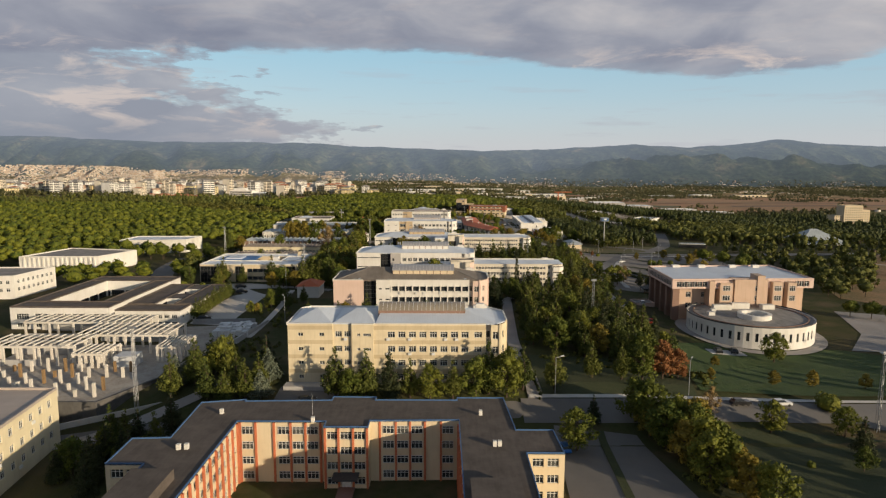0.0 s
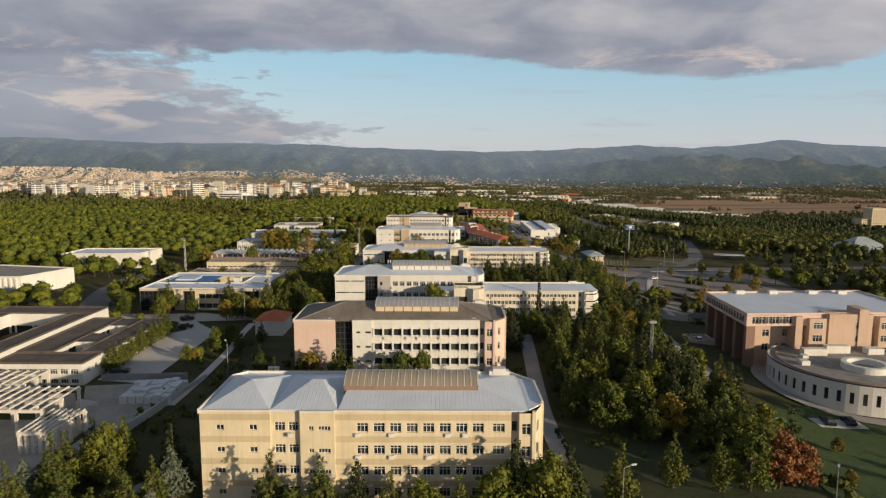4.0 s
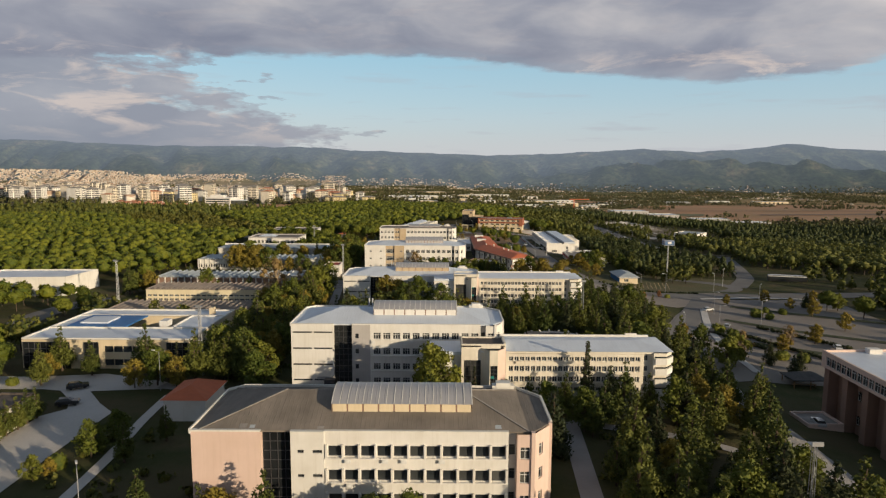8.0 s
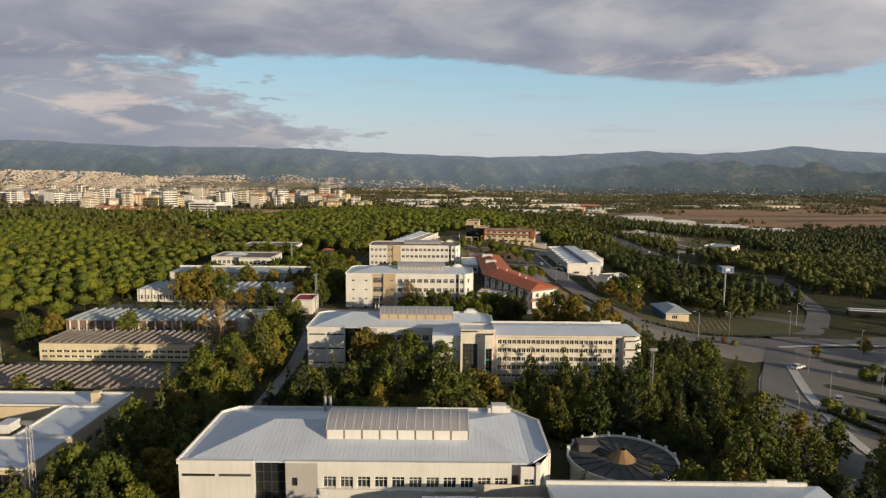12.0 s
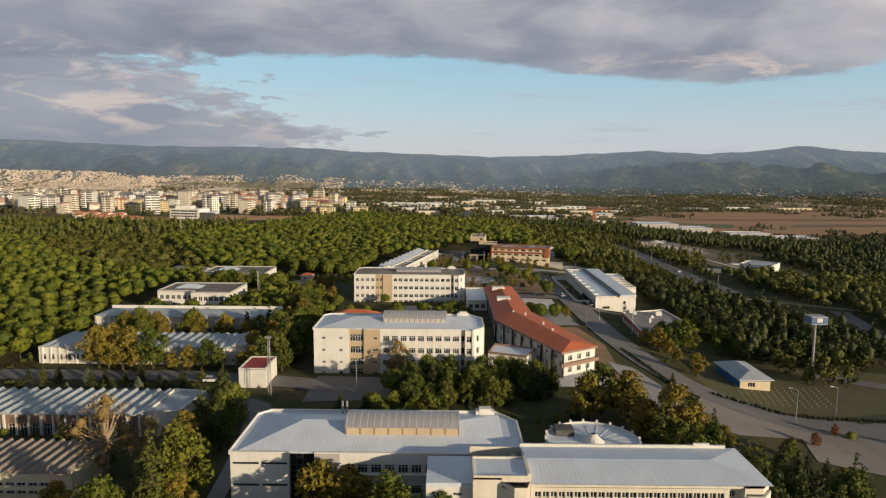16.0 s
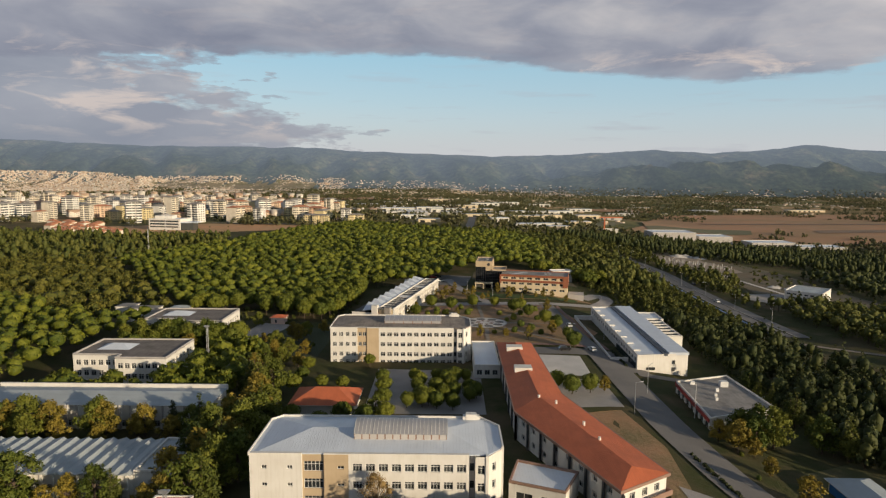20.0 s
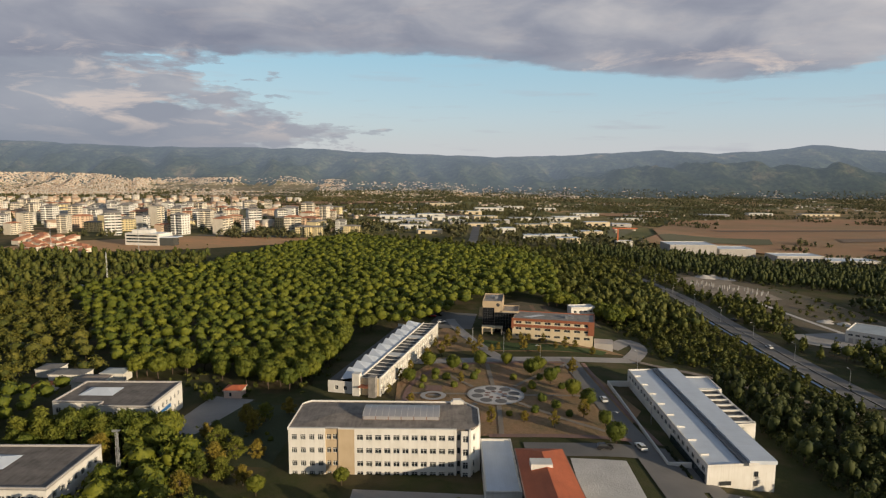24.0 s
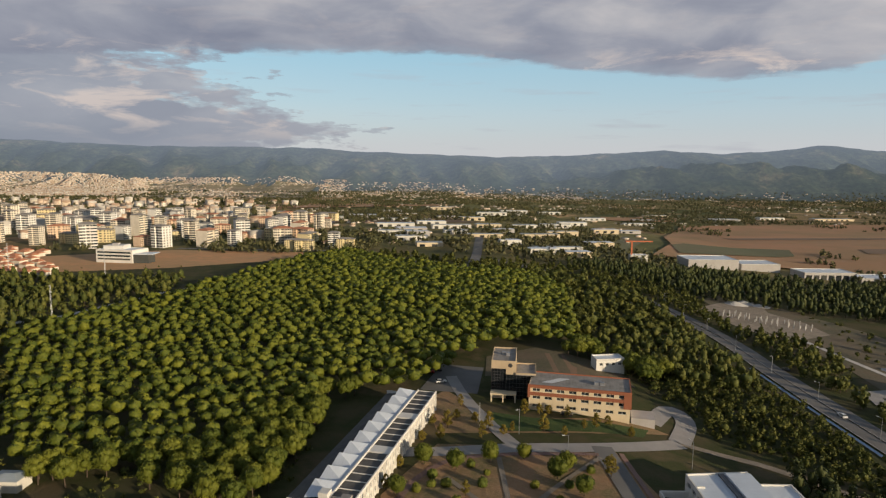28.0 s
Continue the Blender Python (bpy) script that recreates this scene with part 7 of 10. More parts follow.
# far buildings on the open side
py = hut("pyramid_hall", "low hall with a pale pyramid roof", 262, 458, 294, 488, -14.5, -7.0, "offwhite", "roof_pale", 9.5, 1.5, (), "hall")
for x0, x1, y0, h, lab in ((549, 574, 863, 27, "pale stepped block of flats beyond the fields"), (574.2, 586, 866, 21, "pale lower wing of the block of flats"), (538, 548.8, 866, 13, "pale low annex beside the flats")):
    gz = terrain(560, 870)
    poly_building("hotel_block", lab, "apartment building", [(x0, y0), (x1, y0), (x1, y0 + 18), (x0, y0 + 18)], gz, gz + h, "sand", "felt_grey", "sand", {0: (max(3, int((x1 - x0) / 3)), 1.7, 1.6, 2, 1, [gz + 2.2 + 3.1 * k for k in range(int(h / 3.1))], 0.8)})
WR = poly_building("road_depot", "white depot with pale roof and grey doors beside the highway", "depot", [(199.8, 663.3), (214.5, 650.2), (229.5, 667), (215, 680)], -12.4, -5.8, "white", "roof_pale", "white", {0: (6, 2.0, 1.0, 2, 1, (-7.4,), 0.6), 1: (7, 1.8, 1.0, 2, 1, (-7.4,), 0.8)})
for k in range(6):
    px_, py_ = local(WR, 201.6 + 2.25 * k, 661.5 - 2.0 * k)
    ob = part("garage_door", Mesh().box(-0.95, -0.1, -12.2, 0.95, 0.02, -9.0), M["grey"], WR, "grey garage door")
    ob.matrix_local = pose(px_, py_, 0, 0, 0, -41.7)
for x0, y0, x1, y1, h, wall, lab in ((266, 1112, 322, 1150, 8.0, "grey", "big grey warehouse with flat white roof"), (330, 1122, 374, 1156, 6.5, "grey", "grey warehouse with white sheet roof"), (384, 1090, 440, 1120, 6.0, "grey", "long warehouse with dark open front"), (441, 1082, 500, 1112, 5.4, "grey", "long grey warehouse beside the field"), (206, 1130, 226, 1142, 6, "offwhite", "low grey shed by the crane")):
    g = min(terrain(x0, y0), terrain(x1, y0), terrain(x1, y1), terrain(x0, y1))
    top = terrain(x0, y0) + h
    w = poly_building("warehouse", lab, "warehouse", [(x0, y0), (x1, y0), (x1, y1), (x0, y1)], g, top, wall, "roof_white", "white", rim_h=0.5)
    if "dark" in lab or "long" in lab:
        for k in range(int((x1 - x0) / 8)):
            roof_box(w, "gate", x0 + 2 + 8 * k, y0 - 0.15, x0 + 8 + 8 * k, y0 - 0.02, g, top - 2.4, "glass", "dark gate opening")
crane = thing("tower_crane", pose(209, 1138, terrain(209, 1138)), "orange tower crane over the sheds", "crane")
part("mast", Mesh().box(-0.8, -0.8, 0, 0.8, 0.8, 22), M["orange"], crane)
part("jib", Mesh().box(-7, -0.6, 21, 24, 0.6, 22.4), M["orange"], crane)
shed_rng = random.Random(44)
SHEDS = [(90, 1125, 34, 14), (130, 1118, 30, 16), (60, 1180, 26, 14), (-40, 1130, 30, 16), (-70, 1190, 40, 16), (180, 1240, 36, 18), (40, 1420, 40, 20), (110, 1540, 44, 20), (-30, 1700, 50, 22), (260, 1560, 46, 20), (-10, 1290, 36, 18), (-80, 1320, 44, 20), (330, 1640, 40, 18), (96, 1150, 60, 12), (20, 1240, 48, 14), (-100, 1260, 50, 16), (-60, 1250, 30, 12), (100, 1300, 54, 18), (-30, 1380, 60, 16), (60, 1350, 34, 12), (150, 1400, 50, 16), (-120, 1420, 60, 18), (-60, 1500, 50, 16), (170, 1620, 60, 20), (230, 1760, 60, 20), (420, 1950, 70, 22), (60, 1900, 70, 22), (-140, 1600, 56, 20), (-220, 1750, 60, 20), (-120, 1800, 50, 18), (-60, 2050, 60, 20), (130, 2080, 70, 22), (240, 2150, 60, 20), (320, 2010, 70, 24), (700, 2120, 80, 26), (860, 2180, 70, 24), (560, 2250, 70, 22), (-180, 1950, 60, 20), (20, 1640, 44, 16), (480, 2080, 60, 22), (1000, 2160, 110, 26), (-260, 1620, 50, 18)]
for x, y, w, d in SHEDS:
    g, h = terrain(x, y), shed_rng.uniform(4.2, 7.0)
    wall, tone = shed_rng.choice((("offwhite", "pale"), ("grey", "grey"), ("sand", "cream"), ("offwhite", "pale")))
    sd = poly_building("industrial_shed", tone + " industrial shed with a low sheet roof on the plain", "warehouse", [(x, y), (x + w, y + 3), (x + w - 3, y + d + 3), (x - 3, y + d)], g, g + h, wall, shed_rng.choice(("roof_white", "roof_pale", "roof_pale")), None, group="sheds of the plain")
    for k in range(int(w / 14)):
        roof_box(sd, "gate", x + 3 + 14 * k, y + 0.2 + 3 * (3 + 14 * k) / w - 0.3, x + 9 + 14 * k, y + 3 * (3 + 14 * k) / w, g, g + h * 0.62, "glass", "dark gate")
CT = poly_building("clinic_building", "white stepped building with blue glass beside the forest", "office building", [(-322, 968), (-286, 962), (-280, 980), (-318, 990)], -3, 9, "white", "roof_white", "white", {0: (12, 1.8, 1.2, 3, 1, (6.6, 3.4), 0.8)})

for z in (0.2, 3.2, 6.2):
    m = Mesh()
    lx, ly = local(CT, -320.5, 967.8)
    rx, ry = local(CT, -288, 962.4)
    part("window_band", m.bar((lx, ly - 0.1, z + 0.8), (rx, ry - 0.1, z + 0.8), 0.2, 1.5), M["glass_blue"], CT, "blue glass band")

roof_box(CT, "upper_storey", -316, 970, -298, 984, 9.0, 12.5, "white", "white set-back upper storey")
roof_box(CT, "glazed_wing", -286, 963, -272, 976, -4.0, 5.5, "glass_blue", "blue glazed end wing")
roof_box(CT, "wing_roof", -287, 962.5, -268, 977, 5.5, 6.2, "roof_white", "flat white roof of the glazed wing")
roof_box(CT, "roof_unit", -310, 974, -305, 979, 12.5, 14.2, "grey")

# roadside works: bare columns and spoil
wk = thing("column_field", pose(205, 800, terrain(205, 800)), "bare concrete columns of a halted building site", "construction")
rs = random.Random(3)
for i in range(17):
    for j in range(3):
        if rs.random() < 0.12:
            continue
        x, y = -24 + 2.75 * i + 3.2 * j + rs.uniform(-0.5, 0.5), 21 - 1.7 * i + 5.6 * j + rs.uniform(-0.6, 0.6)
        z = terrain(205 + x, 800 + y) - terrain(205, 800)
        part("column", Mesh().box(x - 0.22, y - 0.22, z - 0.4, x + 0.22, y + 0.22, z + rs.uniform(1.6, 3.9)), M["concrete"], wk)
for x, y, r, h in ((6, 72, 10, 3.6), (16, 78, 9, 3.2), (24, 70, 8, 2.6), (14, -86, 6, 2.2), (24, -90, 7, 2.6), (32, -94, 6, 2.0), (20, -80, 4, 1.4)):
    m = Mesh()
    ring_pts = [[(x + r * q * rs.uniform(0.85, 1.15) * math.cos(k * 0.628), y + r * q * rs.uniform(0.85, 1.15) * math.sin(k * 0.628), terrain(205 + x, 800 + y) - terrain(205, 800) - 0.4 + h * (1 - q) * rs.uniform(0.8, 1.2)) for k in range(10)] for q in (1.0, 0.66, 0.33)]
    m.v = [p for rr in ring_pts for p in rr] + [(x, y, terrain(205 + x, 800 + y) - terrain(205, 800) + h * 0.8)]
    m.f = [(a * 10 + k, a * 10 + (k + 1) % 10, a * 10 + 10 + (k + 1) % 10, a * 10 + 10 + k) for a in range(2) for k in range(10)] + [(20 + k, 20 + (k + 1) % 10, 30) for k in range(10)]
    sp = part("earth_mound", Mesh(), M["gravel"])
    sp.data = m.data("earth_mound", True)
    sp.data.materials.append(M["gravel"])
    sp.matrix_world = pose(205, 800, terrain(205, 800))
    tagged(sp, "mound of pale earth on the halted site", "mound")

# the halted campus works: slab, columns and roof frames
CS = thing("building_site", pose(-88, 158, -1.2), "unfinished concrete pavilions with bare roof beams", "construction site")
part("slab", Mesh().prism([(-22, -26), (16, -27), (22, -12), (22, 20), (-24, 22)], -1.6, 0.1), M["rubble"], CS, "floor slab under dust, rubble and formwork")
part("slab_edge", Mesh().prism([(-22, -26.6), (16.3, -27.6), (22.6, -12), (22.0, -12), (16, -27.05), (-22, -26.05)], -4.2, 0.25), M["felt_dark"], CS, "dark foundation edge")
def pavilion(x0, y0, x1, y1, h, beams):
    for i in range(6):
        for y in (y0, (y0 + y1) / 2, y1):
            x = x0 + (x1 - x0) * i / 5
            part("column", Mesh().box(x - 0.25, y - 0.25, 0, x + 0.25, y + 0.25, h), M["fresh_concrete"], CS)
    for y in (y0, (y0 + y1) / 2, y1):
        part("girder", Mesh().box(x0 - 0.4, y - 0.22, h, x1 + 0.4, y + 0.22, h + 0.55), M["fresh_concrete"], CS)
    for i in range(beams):
        x = x0 + (x1 - x0) * i / (beams - 1)
        part("roof_beam", Mesh().box(x - 0.11, y0 - 0.3, h + 0.56, x + 0.11, y1 + 0.3, h + 0.86), M["fresh_concrete"], CS)
    part("half_wall", Mesh().box(x0, y1 - 0.1, 0, x0 + (x1 - x0) * 0.4, y1 + 0.1, h * 0.5), M["concrete"], CS)
    part("half_wall", Mesh().box(x0, y0 - 0.1, 0, x0 + (x1 - x0) * 0.6, y0 + 0.1, h * 0.35), M["concrete"], CS)
pavilion(-24, -3, -2, 7, 4.6, 12)
pavilion(-7, 7.5, 16.5, 19, 4.7, 13)
pavilion(-30, 21.5, 4, 29.4, 4.5, 17)
pavilion(16.6, 1, 22.4, 10.5, 3.4, 6)
pavilion(-1.5, -4.5, 6, 3.5, 3.2, 6)
part("inner_wall", Mesh().box(-5, 18.4, 0, 16, 18.7, 4.2), M["concrete"], CS, "bare concrete back wall")
part("inner_wall", Mesh().box(-22, 6.4, 0, -3, 6.7, 4.0), M["concrete"], CS, "bare concrete back wall")
part("inner_wall", Mesh().box(-28, 28.6, 0, 3, 28.9, 4.0), M["concrete"], CS, "bare concrete back wall")
part("soil_heap", Mesh().prism([(12, 20), (17, 19), (18.5, 22.5), (14, 24)], -0.4, 1.0), M["gravel"], CS, "pale heap of sand")
for i in range(9):
    for j in range(5):
        if rs.random() < 0.86:
            x, y = -18 + 4.0 * i + rs.uniform(-0.2, 0.2), -24 + 4.2 * j
            tall = rs.choice((2.6, 3.2, 3.4, 1.6))
            part("column", Mesh().box(x - 0.28, y - 0.28, 0, x + 0.28, y + 0.28, tall), M["timber" if rs.random() < 0.16 else "fresh_concrete"], CS)
part("site_cabin", Mesh().box(8, -4, 0, 13, 0.5, 2.8), M["wrap"], CS, "white site cabin")
bags = thing("wrapped_stack", pose(-60.5, 185.5, terrain(-60, 185)), "stack of white wrapped pallets on the yard", "pallets")
for i in range(6):
    for j in range(5):
        h = 1.5 + rs.random() * 0.9
        part("pallet", Mesh().box(-5 + 1.7 * i + 0.05, -5 + 2.1 * j, 0, -5 + 1.7 * i + 1.6, -5 + 2.1 * j + 1.95, h), M["wrap"], bags)
fence = thing("site_wall", pose(-53.5, 184, terrain(-53, 184)), "low pale concrete wall along the footpath", "wall")
part("wall_run", Mesh().bar((-5, -22, 0.5), (0.0, 12, 0.5), 0.4, 1.6), M["concrete"], fence)
fence2 = thing("site_wall", pose(-66, 193.5, terrain(-66, 193)), "grey sheet fence round the yard", "fence")
part("wall_run", Mesh().bar((-10, 0, 0.8), (9, 1.0, 0.8), 0.1, 1.9), M["steel"], fence2)
sw = thing("site_wall", pose(-60, 133, terrain(-60, 133)), "pale kerb wall along the building site path", "wall")
part("wall_run", Mesh().bar((-18, -9, 0.5), (16, 17, 0.8), 0.4, 1.2), M["concrete"], sw)

# ---- masts, lamps, cars ----
def lattice_mast(x, y, h, label, head=True):
    g = terrain(x, y)
    b = thing("lattice_mast", pose(x, y, g), label, "mast", "masts")
    w = 0.34
    for sx in (-1, 1):
        for sy in (-1, 1):
            part("leg", Mesh().bar((sx * w, sy * w, -0.5), (sx * w * 0.6, sy * w * 0.6, h), 0.08, 0.08), M["steel"], b)
    n = int(h / 2.2)
    for i in range(n):
        z0, z1 = h * i / n, h * (i + 1) / n
        s0, s1 = w * (1 - 0.4 * i / n), w * (1 - 0.4 * (i + 1) / n)
        k = -1 if i % 2 else 1
        m = Mesh().bar((-k * s0, -s0, z0), (k * s1, -s1, z1), 0.04, 0.04).bar((s0, -k * s0, z0), (s1, k * s1, z1), 0.04, 0.04)
        tagged(part("brace", m, M["steel"], b), kind="stuff")
    if head:
        part("platform", Mesh().box(-0.7, -0.6, h, 0.7, 0.6, h + 0.12).box(-0.7, -0.64, h + 0.12, 0.7, -0.56, h + 0.6), M["steel"], b, "lamp platform")


lattice_mast(-62.7, 129.4, 21, "tall slim steel floodlight mast by the works")
lattice_mast(-55, 256, 16, "steel lattice floodlight mast beside trees")
lattice_mast(-42.6, 381.6, 14.5, "steel lattice floodlight mast by the hut")
lattice_mast(-76.3, 487, 13, "slim steel mast beside autumn trees")
lattice_mast(40.5, 296, 15, "steel lattice mast among pines")
lattice_mast(46, 190, 15, "steel lattice floodlight mast in the wood")
lattice_mast(92, 130, 17, "steel lattice mast beside the lawn")
lattice_mast(-112, 330, 15, "steel lattice mast beside umbrella pines")
lattice_mast(-205, 720, 24, "steel pylon over the pine forest", False)
lattice_mast(-260, 870, 26, "steel pylon beyond the forest", False)
lattice_mast(-340, 880, 26, "steel pylon beyond the forest", False)
sg = thing("sign_tower", pose(106.5, 414, terrain(106.5, 414)), "tall steel post with a box sign on top", "sign")
part("post", Mesh().tube((0, 0, -0.5), (0, 0, 18.5), 0.38, 0.28, 12), M["steel"], sg)
part("sign_box", Mesh().box(-2.3, -1.9, 17.6, 2.3, 1.9, 19.9), M["steel"], sg, "grey box sign")
part("sign_face", Mesh().box(-2.2, -1.96, 17.8, 2.2, -1.91, 19.7), M["blue_trim"], sg, "blue sign face")
part("sign_mark", Mesh().prism([(-0.8, -2.02), (0.8, -2.02), (0.8, -1.97), (-0.8, -1.97)], 18.3, 19.5), M["white_paint"], sg, "white plain mark")
part("sign_face", Mesh().box(-2.36, -1.8, 17.8, -2.31, 1.8, 19.7), M["blue_trim"], sg, "blue sign face")


def lamp_base():
    b = thing("street_lamp", pose(0, 0, 0), "slim grey street lamp with a short arm", "street lamp", "street lamps")
    part("pole", Mesh().tube((0, 0, -0.3), (0, 0, 8.5), 0.09, 0.06, 6), M["steel"], b)
    part("arm", Mesh().bar((0, 0, 8.4), (1.6, 0, 8.7), 0.07, 0.07), M["steel"], b)
    part("lamp_head", Mesh().box(1.2, -0.14, 8.62, 2.0, 0.14, 8.78), M["frame"], b)
    return b


lamp0 = lamp_base()
LAMPS = [(49, 452), (58, 470), (60, 530), (72, 585), (84, 381), (96, 385), (118, 388), (128, 402), (100, 345), (92, 322), (110, 330), (124, 360), (72, 300), (-48, 195), (-60, 246), (34, 580), (22, 600), (6, 512), (44, 514), (-22, 384), (26, 140), (56, 140)] + [(150, 580 + 38 * k) for k in range(8)]
for i, (x, y) in enumerate(LAMPS):
    m = pose(x, y, terrain(x, y), 0, 0, (37 * i) % 360)
    if i == 0:
        lamp0.matrix_world = m
    else:
        copy_thing(lamp0, m)
for x, y, h in ((9.5, 604, 9.0), (66, 455, 10)):
    f = thing("flag_pole", pose(x, y, terrain(x, y)), "bare white flag pole on the grass", "pole")
    part("pole", Mesh().tube((0, 0, -0.3), (0, 0, h), 0.09, 0.05, 6), M["white_paint"], f)


def car_paint(name, col):
    m, n, b, co = shader(name)
    b.inputs["Base Color"].default_value = (*col, 1)
    b.inputs["Roughness"].default_value, b.inputs["Metallic"].default_value = 0.3, 0.2
    b.inputs["Coat Weight"].default_value = 0.6
    return m


PAINT = {k: car_paint("car_paint_" + k, c) for k, c in (("white", (0.75, 0.75, 0.74)), ("silver", (0.45, 0.46, 0.47)), ("black", (0.02, 0.02, 0.022)), ("blue", (0.02, 0.12, 0.42)), ("red", (0.4, 0.03, 0.025)))}
CAR = {}


def car(x, y, turn, colour):
    if colour not in CAR:
        b = thing("parked_car", pose(0, 0, 0), colour + " hatchback car parked on asphalt", "car", "parked cars")
        body = Mesh()
        side = [(-2.1, 0.35), (2.1, 0.35), (2.15, 0.75), (1.95, 0.92), (1.0, 1.0), (-1.95, 1.02), (-2.15, 0.8)]
        k = len(side)
        body.v = [(px, -0.86, pz) for px, pz in side] + [(px, 0.86, pz) for px, pz in side]
        body.f = [tuple(range(k)), tuple(range(2 * k - 1, k - 1, -1))] + [(i, k + i, k + (i + 1) % k, (i + 1) % k) for i in range(k)]
        part("body", body, PAINT[colour], b)
        cab = Mesh()
        lo, hi = [(-1.9, -0.8), (0.95, -0.8), (0.95, 0.8), (-1.9, 0.8)], [(-1.5, -0.62), (0.2, -0.62), (0.2, 0.62), (-1.5, 0.62)]
        cab.v = [(px, py, 1.0) for px, py in lo] + [(px, py, 1.46) for px, py in hi]
        cab.f = [(i, (i + 1) % 4, 4 + (i + 1) % 4, 4 + i) for i in range(4)]
        part("glazing", cab, M["glass"], b, "dark car windows")
        part("car_roof", Mesh().prism(hi, 1.46, 1.5), PAINT[colour], b)
        for wx in (-1.3, 1.35):
            for wy in (-0.8, 0.8):
                part("wheel", Mesh().tube((wx, wy - 0.1, 0.32), (wx, wy + 0.1, 0.32), 0.32, 0.32, 14), M["rubber"], b)
        for wy in (-0.6, 0.6):
            part("headlight", Mesh().box(2.08, wy - 0.2, 0.66, 2.17, wy + 0.2, 0.8), M["frame"], b)
        b.matrix_world = pose(x, y, terrain(x, y) + 0.24, 0, 0, turn)
        CAR[colour] = b
    else:
        copy_thing(CAR[colour], pose(x, y, terrain(x, y) + 0.24, 0, 0, turn))


for x, y, t, c in ((24.5, 121, 95, "blue"), (66.6, 137.6, 3, "black"), (76, 138.2, 4, "white"), (-29, 136.5, 10, "black"), (81.6, 183.4, 80, "black"), (86.7, 184.6, 80, "black"), (-74, 198, 10, "black"), (-79, 199.5, 0, "silver"), (-78, 246.5, 30, "black"), (-74.5, 237, 20, "black"), (41, 508.5, 0, "black"), (51, 510, 100, "white"), (49.5, 545, 92, "white"), (-4, 648, 20, "white"), (-9, 660, 0, "red"), (-6, 662, 0, "black"), (40, 615.5, -10, "black"), (92, 470, 20, "white"), (93, 474, 20, "silver"), (94, 478, 20, "white"), (17, 408, 30, "silver"), (88, 318, 60, "black"), (96, 325, 60, "silver"), (100, 350, 30, "white"), (118, 300, 70, "white"), (150, 640, 92, "white"), (160, 700, 95, "black"), (-60, 391, 4, "white"), (-64, 128, 40, "black"), (77, 240, 80, "silver"), (70, 208, 80, "red")):
    car(x, y, t, c)
bus = thing("parked_bus", pose(166, 418, terrain(166, 418) + 0.25, 0, 0, -14), "dark articulated bus with pale stripe with dark windows", "bus")
part("body", Mesh().box(-8.4, -1.25, 0.4, 8.4, 1.25, 3.1), PAINT["black"], bus)
part("window_band", Mesh().box(-8.2, -1.29, 1.5, 8.2, 1.29, 2.4), M["glass"], bus)
part("side_stripe", Mesh().box(-8.42, -1.31, 2.55, 8.42, 1.31, 2.9), PAINT["white"], bus, "pale stripe along the roof")
part("bus_roof", Mesh().box(-8.0, -1.1, 3.1, 8.0, 1.1, 3.25), PAINT["silver"], bus)
for wx in (-6.5, 0.5, 6.3):
    for wy in (-1.1, 1.1):
        part("wheel", Mesh().tube((wx, wy - 0.15, 0.5), (wx, wy + 0.15, 0.5), 0.5, 0.5, 14), M["rubber"], bus)
stake = Mesh()
for j in range(8):
    for i in range(13):
        x, y = 78 + 1.9 * i + 0.5 * j, 393.5 + 2.0 * j
        z = terrain(x, y)
        stake.box(x - 0.06, y - 0.06, z - 0.1, x + 0.06, y + 0.06, z + 0.4)
tagged(part("plant_stakes", stake, M["tan"]), "rows of short pale stakes in the planted plot", "stakes", "", "stuff")
# ---- trees ----
RNG = np.random.default_rng(7)


def leaf_quads(rng, centres, radii, count, size, flat=1.0, up=0.25, loose=0.4):
    """Loose leaf clusters over a set of lumps: small bent quads that face outwards. Returns vertices (4n, 3)."""
    centres, radii = np.asarray(centres, float), np.asarray(radii, float)
    w = radii**2
    pick = rng.choice(len(centres), count, p=w / w.sum())
    d = rng.normal(size=(count, 3))
    d[:, 2] += up
    d /= np.linalg.norm(d, axis=1)[:, None]
    pos = centres[pick] + d * (radii[pick] * rng.uniform(0.72, 1.06, count))[:, None] * np.array([1, 1, flat])
    nrm = d + rng.normal(size=(count, 3)) * loose
    nrm /= np.linalg.norm(nrm, axis=1)[:, None]
    a = np.cross(nrm, rng.normal(size=(count, 3)))
    a /= np.linalg.norm(a, axis=1)[:, None] + 1e-9
    b = np.cross(nrm, a)
    s = (size * rng.uniform(0.6, 1.35, count))[:, None]
    k = rng.uniform(0.55, 1.0, (count, 1))
    return np.stack([pos - a * s - b * s * k * 0.4, pos + a * s * k * 0.5 - b * s, pos + a * s + b * s * k * 0.5, pos - a * s * 0.4 * k + b * s], 1).reshape(-1, 3)


